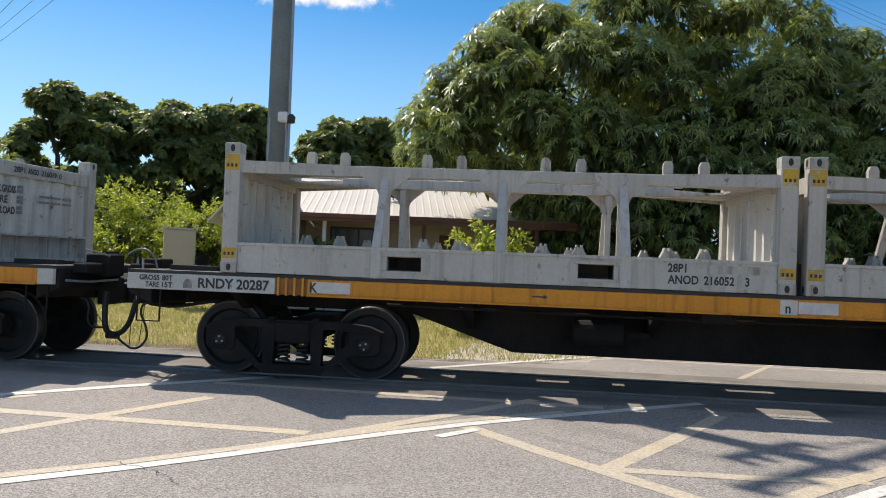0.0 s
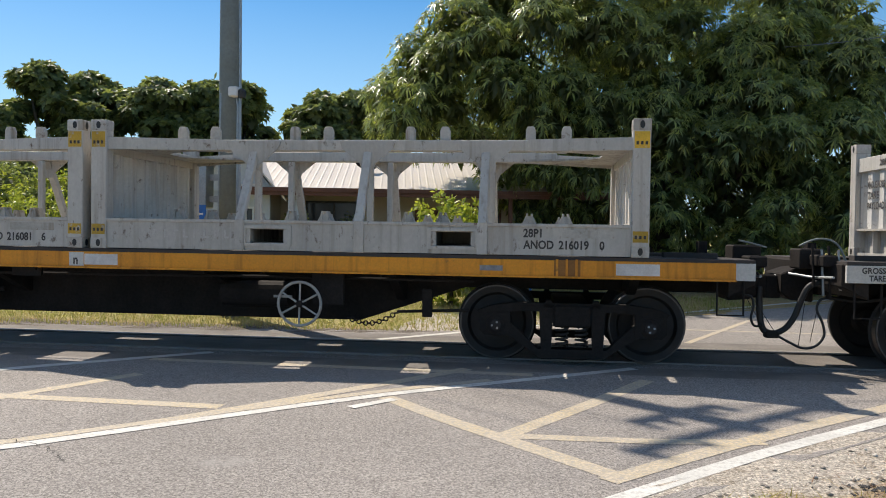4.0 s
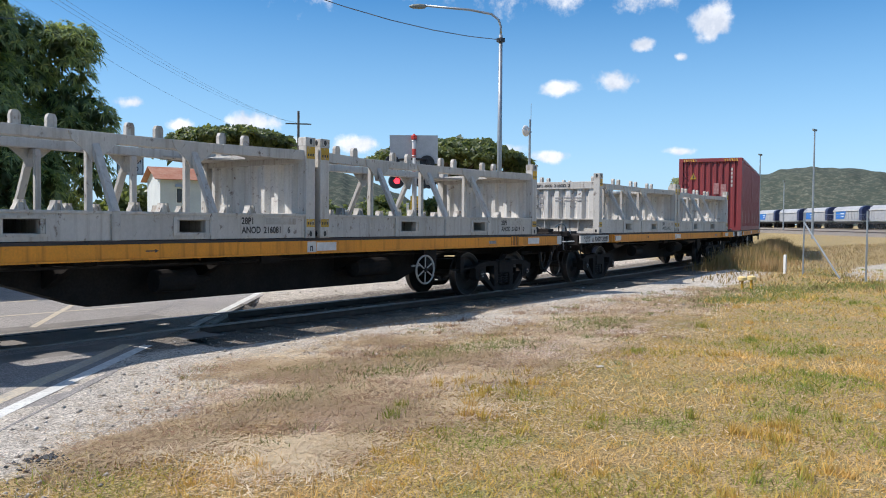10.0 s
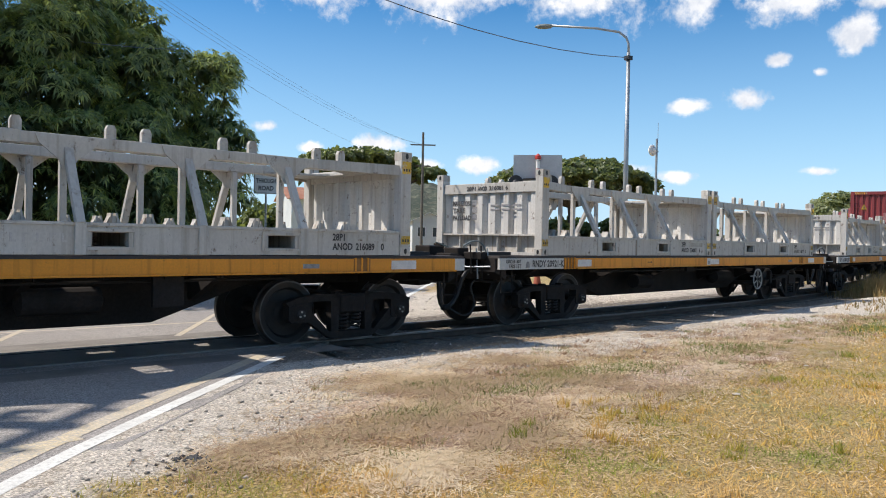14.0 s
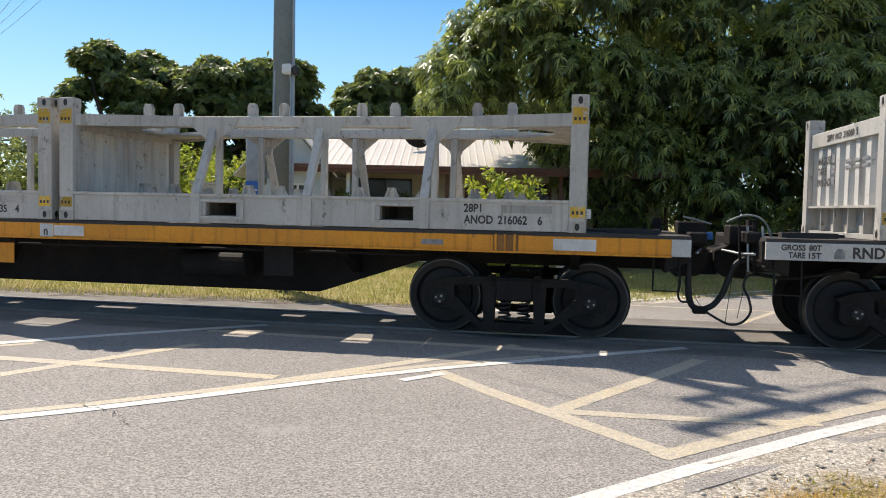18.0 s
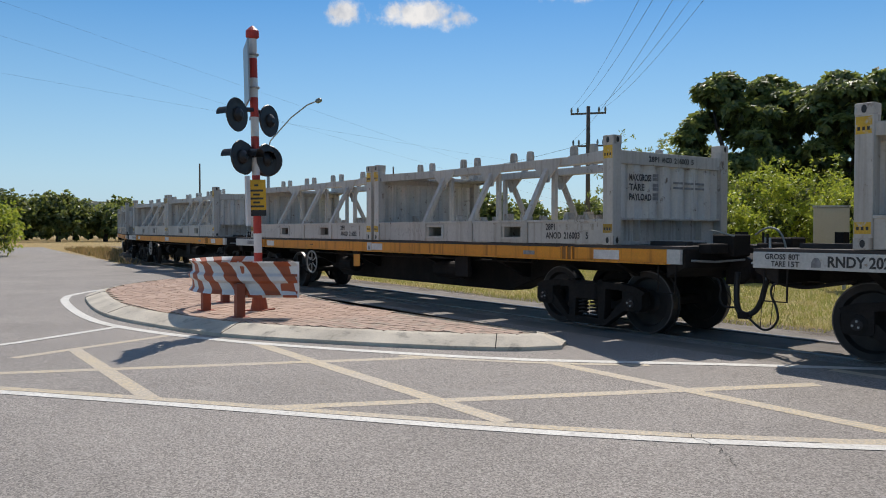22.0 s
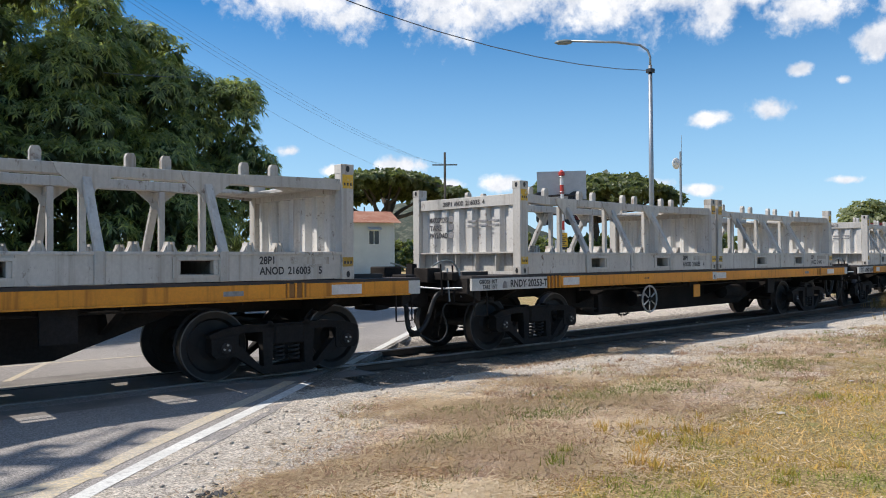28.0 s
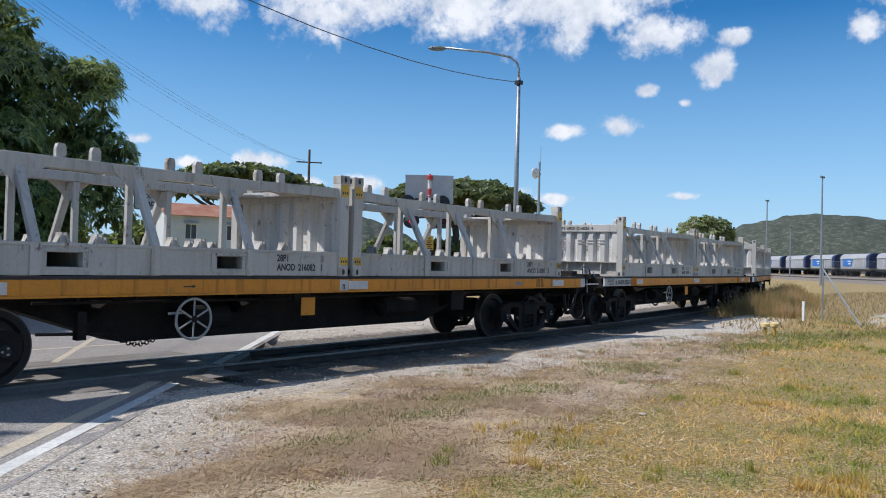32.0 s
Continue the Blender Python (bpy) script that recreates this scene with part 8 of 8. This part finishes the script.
x, y = (cx[:, None] + q[..., 0]).ravel(), (cy[:, None] + q[..., 1]).ravel()
blades("grass_tussocks", x, y, (np.repeat(rngf.uniform(0.05, 0.12, len(cx)), n_)) * rngf.uniform(0.5, 1.1, len(x)), 0.0022 + 0.0005 * np.repeat(r, n_), 0.9, "blades_dry", "golden dry grass tussocks on the verge")
# dead and living weeds standing on the margin of the gravel
for mat_, k, hh, lab in (("blades_red", 750, 0.055, "reddish dead weed tufts on the gravel's margin"), ("blades_straw", 900, 0.05, "pale straw tufts on the gravel's margin"), ("blades_weed", 260, 0.06, "green weed tufts on the gravel's margin")):
    cx = rngf.uniform(1.6, 17, k)
    lo_, hi_ = np.interp(cx, GRASS_X, GRASS_Y), np.interp(cx, EDGE_X, EDGE_Y) + 0.9
    cy = lo_ - 0.2 + (hi_ - lo_ + 0.4) * rngf.random(k) ** 1.3
    ok = keep_off(cx, cy) & (rngf.random(k) < np.clip(0.35 + 1.1 * bumps(cx * 1.1, cy * 1.4, 3.0 + k), 0.05, 1.0))
    cx, cy = cx[ok], cy[ok]
    n_ = 26
    q = rngf.normal(size=(len(cx), n_, 2)) * (0.025 + 0.07 * rngf.random((len(cx), 1, 1)))
    x, y = (cx[:, None] + q[..., 0] * 1.3).ravel(), (cy[:, None] + q[..., 1]).ravel()
    blades("weed_tufts", x, y, np.repeat(hh * rngf.uniform(0.5, 1.3, len(cx)), n_) * rngf.uniform(0.4, 1.1, len(x)), 0.003 + 0.0004 * x, 1.7, mat_, lab)
# the same grass round and behind the eye
k = 60000
x, y = rngf.uniform(-7, 12, k), rngf.uniform(-9, 3.5, k)
ok = keep_off(x, y) & (y < np.interp(x, GRASS_X, GRASS_Y)) & ((np.hypot(x - 0.3, y - 0.2) < 1.7) | (y < 0.2 - 0.24 * (x - 0.3)))
blades("dry_grass", x[ok], y[ok], rngf.uniform(0.02, 0.06, ok.sum()), 0.004, 2.2, "blades_dry", "short straw-coloured dry grass with green patches")
# brown and green weeds on the gravel's margin
for mat_, spots, n_, hh in (("blades_red", ((3.3, 5.3, 0.6), (4.3, 5.9, 0.8), (5.2, 6.4, 0.8), (6.4, 6.9, 0.7), (7.6, 6.7, 0.9), (9.0, 7.2, 0.9), (4.9, 5.3, 0.6), (7.2, 8.6, 0.6), (11, 7.7, 1.0), (2.4, 4.7, 0.5), (8.6, 8.9, 0.5), (13.5, 8.2, 1.0)), 900, 0.04),
                            ("blades_weed", ((5.1, 5.8, 0.5), (4.6, 6.3, 0.35), (6.1, 6.2, 0.4), (3.8, 5.4, 0.3), (7.0, 6.1, 0.5), (9.6, 6.5, 0.6), (17.5, 7.2, 1.4), (20.5, 6.4, 1.3), (14.6, 6.9, 0.9)), 1500, 0.06)):
    xs, ys = [], []
    for cx, cy, rad in spots:
        q = rngf.normal(size=(int(n_ * rad), 2)) * rad * 0.5
        xs.append(cx + q[:, 0] * 1.5)
        ys.append(cy + q[:, 1] * 0.7)
    x, y = np.concatenate(xs), np.concatenate(ys)
    ok = ~in_poly(x, y, ROAD) & (np.abs(y - track_y(x)) > 0.75)
    x, y = x[ok], y[ok]
    blades("weeds", x, y, hh * rngf.uniform(0.3, 1.2, len(x)), 0.004 + 0.0004 * x, 1.6, mat_, "reddish-brown dead weeds on the gravel" if mat_ == "blades_red" else "low green weeds on the gravel")
# cut straw lying flat over litter and grass
def straws(x, y, length, w, material, label):
    k = len(x)
    a = rngf.uniform(0, math.tau, k)
    d = np.stack([np.cos(a), np.sin(a), rngf.normal(0, 0.12, k)], -1) * length[:, None]
    side = np.stack([-np.sin(a), np.cos(a), np.zeros(k)], -1) * w
    c = np.stack([x, y, ground_z(x, y) + rngf.uniform(0.004, 0.028, k)], -1)
    V = np.stack([c - d / 2 - side, c - d / 2 + side, c + d / 2], 1).reshape(-1, 3)
    tagged(new("straw", quick_mesh("straw", V, np.arange(3 * k).reshape(-1, 3), material)), label, "straw", kind="stuff")


spots = np.array(LITTER)
for mat_, n_, lab in (("blades_straw", 70000, "pale cut straw lying on the verge"), ("blades_red", 26000, "matted red-brown dead straw on the verge")):
    pk = spots[rngf.integers(0, len(spots), n_)]
    q = rngf.normal(size=(n_, 2)) * 0.62
    x, y = pk[:, 0] + q[:, 0] * pk[:, 2], pk[:, 1] + q[:, 1] * pk[:, 2] * 0.7
    cl = bumps(x * 1.7, y * 2.3, 3.0 if mat_ == "blades_red" else 7.0)
    ok = ~in_poly(x, y, ROAD) & (np.abs(y - track_y(x)) > 1.3) & (rngf.random(n_) < np.clip(0.45 + 0.8 * cl, 0.06, 1))
    straws(x[ok], y[ok], rngf.uniform(0.05, 0.2, ok.sum()), 0.003 + 0.0004 * x[ok][:, None] * 1.0, mat_, lab)
n_ = 13000
az, r = np.radians(rngf.uniform(-10, 100, n_)), 1.8 * np.exp(rngf.uniform(0, 1, n_) * math.log(11))
x, y = 0.3 + r * np.sin(az), 0.2 + r * np.cos(az)
ok = keep_off(x, y) & (y < np.interp(x, GRASS_X, GRASS_Y) + 0.3) & (rngf.random(n_) < np.clip(0.5 + 0.7 * bumps(x * 0.8, y * 0.9, 9.0), 0.1, 1))
straws(x[ok], y[ok], rngf.uniform(0.04, 0.14, ok.sum()), 0.002 + 0.0007 * r[ok][:, None], "blades_straw", "pale straw strewn over the dry grass")
# lawn beyond the track
k = 60000
x, y = rngf.uniform(-26, 3, k), rngf.uniform(9.6, 19, k) ** 1.0
ok = keep_off(x, y) & (y > track_y(x) + 1.0)
x, y = x[ok], y[ok]
blades("lawn_grass", x, y, rngf.uniform(0.04, 0.11, len(x)), 0.009, 1.0, "blades_lawn", "green and straw-coloured lawn grass beyond the track")
# tall dry grass along the bank and by the fence
def clumps_of(spots, n_, h0, h1):
    xs, ys, hs = [], [], []
    for cx, cy, rad in spots:
        q = rngf.normal(size=(n_, 2)) * rad * 0.5
        xs.append(cx + q[:, 0])
        ys.append(cy + q[:, 1])
        hs.append(rngf.uniform(h0, h1, n_) * np.clip(1.2 - np.hypot(q[:, 0], q[:, 1]) / rad, 0.35, 1))
    return np.concatenate(xs), np.concatenate(ys), np.concatenate(hs)


bank = [(*on_track(s, -1.7 - 0.7 * (i % 3) * 0.5)[:2], 1.0) for i, s in enumerate(np.arange(25, 46, 0.8))]
x, y, h = clumps_of(bank, 900, 0.3, 0.95)
blades("tall_grass", x, y, h, 0.012, 0.5, "blades_tall", "tall dry grass on the bank beside the track")
x, y, h = clumps_of([(15.7, 2.8, 0.6), (14.7, 2.0, 0.9), (14.2, 1.0, 0.9), (13.6, 0.2, 0.9), (24.5, 10.6, 0.8)], 1300, 0.2, 0.6)
blades("tall_grass", x, y, h, 0.008, 0.55, "blades_tall", "tall brown grass along the fence")
x, y = rngf.uniform(-60, -24, 30000), rngf.uniform(5.5, 30, 30000)
ok = keep_off(x, y)
blades("field_grass", x[ok], y[ok], rngf.uniform(0.12, 0.4, ok.sum()), 0.03, 0.7, "blades_tall", "dry field grass far down the track")

k = 26000
x = rngf.uniform(18, 75, k)
y = rngf.uniform(-4, 20, k)
ok = (y < track_y(x) - 2.6) & (np.hypot((x - 30) / 8, (y - 7.2 - 0.12 * (x - 30)) / 2.2) > 1) & ((y > 0.8 * (x - 12) - 4) | (x > 23))
blades("field_grass", x[ok], y[ok], rngf.uniform(0.05, 0.18, ok.sum()), 0.02, 0.9, "blades_tall", "dry grass of the yard behind the fence")

# loose stones on the gravel
k = 15000
az, r = np.radians(rngf.uniform(0, 80, k)), 3.0 * np.exp(rngf.uniform(0, 1, k) * math.log(7))
x, y = 0.3 + r * np.sin(az), 0.2 + r * np.cos(az)
ok = ~in_poly(x, y, ROAD) & (y > np.interp(x, EDGE_X, EDGE_Y) - 0.5) & (y < track_y(x) + 6)
x, y, r = x[ok], y[ok], r[ok]
k = len(x)
s = (0.004 + 0.018 * rngf.random(k) ** 6) * (0.8 + 0.06 * r)
octa = np.array([(1, 0, 0), (0, 1, 0), (-1, 0, 0), (0, -1, 0), (0, 0, 0.7), (0, 0, -0.7)])
V = np.stack([x, y, ground_z(x, y) + s * 0.3], -1)[:, None, :] + octa[None] * s[:, None, None] * rngf.uniform(0.6, 1.3, (k, 6, 1))
F = (np.arange(k)[:, None, None] * 6 + np.array([(0, 1, 4), (1, 2, 4), (2, 3, 4), (3, 0, 4), (1, 0, 5), (2, 1, 5), (3, 2, 5), (0, 3, 5)])[None]).reshape(-1, 3)
M["stone"] = leaf_mat("stone", (0.26, 0.22, 0.175), (0.46, 0.41, 0.345), (0.70, 0.64, 0.56), 0.9, 0.0)
tagged(new("loose_stones", quick_mesh("loose_stones", V.reshape(-1, 3), F, "stone")), "scattered pale stones on the gravel verge", "gravel", kind="stuff")
for x, y, s_, lab in ((6.85, 4.55, 0.05, "small pale stone in the grass"), (2.41, 4.77, 0.05, "flat yellowish stone on the gravel"), (9.2, 5.2, 0.04, "small pale stone in the grass")):
    rk = Geo().turned([(-0.4 * s_, 0.3 * s_), (-0.2 * s_, 0.9 * s_), (0.15 * s_, s_), (0.4 * s_, 0.5 * s_)], (0, 0, 0), "z", 9)
    solo("stone", rk, "sand" if "yellow" in lab else "stone", lab, "stone", "loose stones", at=pose(x, y, 0.008, 0, 0, 30) @ Matrix.Diagonal((1.3, 0.8, 0.35, 1)))

# a spill of dark crushed asphalt beside the road
sp = Geo()
for _ in range(70):
    a_, q_ = rng.uniform(0, math.tau), abs(rng.gauss(0, 0.11))
    s_ = rng.uniform(0.008, 0.02)
    cx, cy = 1.81 + 1.3 * q_ * math.cos(a_), 4.97 + q_ * math.sin(a_)
    sp.add([(cx + u * s_ * rng.uniform(0.7, 1.3), cy + v * s_ * rng.uniform(0.7, 1.3), 0.008 + w * s_ + max(0, 0.02 - q_ * 0.15)) for u, v, w in octa], [(0, 1, 4), (1, 2, 4), (2, 3, 4), (3, 0, 4), (1, 0, 5), (2, 1, 5), (3, 2, 5), (0, 3, 5)])
M["tar_crumbs"] = mat("tar_crumbs", (0.10, 0.095, 0.09), (0.05, 0.048, 0.045), 0.85, bump=0.3)
tagged(new("asphalt_crumbs", sp.mesh("asphalt_crumbs", M["tar_crumbs"])), "small spill of dark asphalt crumbs on gravel", "debris", kind="stuff")

# ---- brick paving of the island ----
br_mesh = Geo().box(-0.111, 0.111, -0.0535, 0.0535, -0.03, 0.0).mesh("brick", M["paver"], 0.004)
inner = np.array(inset(ISLE, 0.42))
count, joined = 0, Geo()
ca, sa = math.cos(radians(8)), math.sin(radians(8))
for j in range(-60, 60):
    for i in range(-80, 40):
        u, v = i * 0.23 + (0.115 if j % 2 else 0.0), j * 0.115
        x, y = -10 + u * ca - v * sa, 4.6 + u * sa + v * ca
        if not in_poly(np.array([x]), np.array([y]), [tuple(q) for q in inner])[0]:
            continue
        dz = rng.uniform(-0.003, 0.003)
        if x > -10.1 and count < 300:
            ob = new("brick", br_mesh)
            ob.parent = island
            ob.matrix_basis = pose(x, y, 0.15 + dz, rng.uniform(-0.8, 0.8), rng.uniform(-0.8, 0.8), 8 + rng.uniform(-0.8, 0.8))
            count += 1
        else:
            hx_, hy_ = 0.111, 0.0535
            P = [(x + a * ca - b * sa, y + a * sa + b * ca) for a, b in ((-hx_, -hy_), (hx_, -hy_), (hx_, hy_), (-hx_, hy_))]
            joined.add([(*q, 0.15 + dz) for q in P] + [(*q, 0.12) for q in P], [(0, 1, 2, 3), (0, 4, 5, 1), (1, 5, 6, 2), (2, 6, 7, 3), (3, 7, 4, 0)])
me_ = bpy.data.meshes.new("brick_field")
me_.from_pydata(joined.v, [], joined.f)
M["paver_field"] = leaf_mat("paver_field", (0.37, 0.255, 0.19), (0.43, 0.295, 0.22), (0.48, 0.345, 0.265), 0.85, 0.0)
me_.materials.append(M["paver_field"])
tagged(part("brick_field", me_, "paver_field", island), kind="stuff")


def motions():
    """The train rolls past at a steady speed; its wheels turn."""
    grid = [0.5 * i for i in range(-1, 66)]
    for ob, k, off, z in RIDES:
        walk(ob, [(t, ride_pose(wagon_s(k, t), 5.39) @ pose(off, 0, z)) for t in grid])
    fine = [0.25 * i for i in range(-1, 130)]
    for ws, x in ROLLS:
        walk(ws, [(t, pose(x, 0, 0.4 + RISE, 0, math.degrees(SPEED * t / WHEEL_R) + x * 31, 0)) for t in fine])


motions()
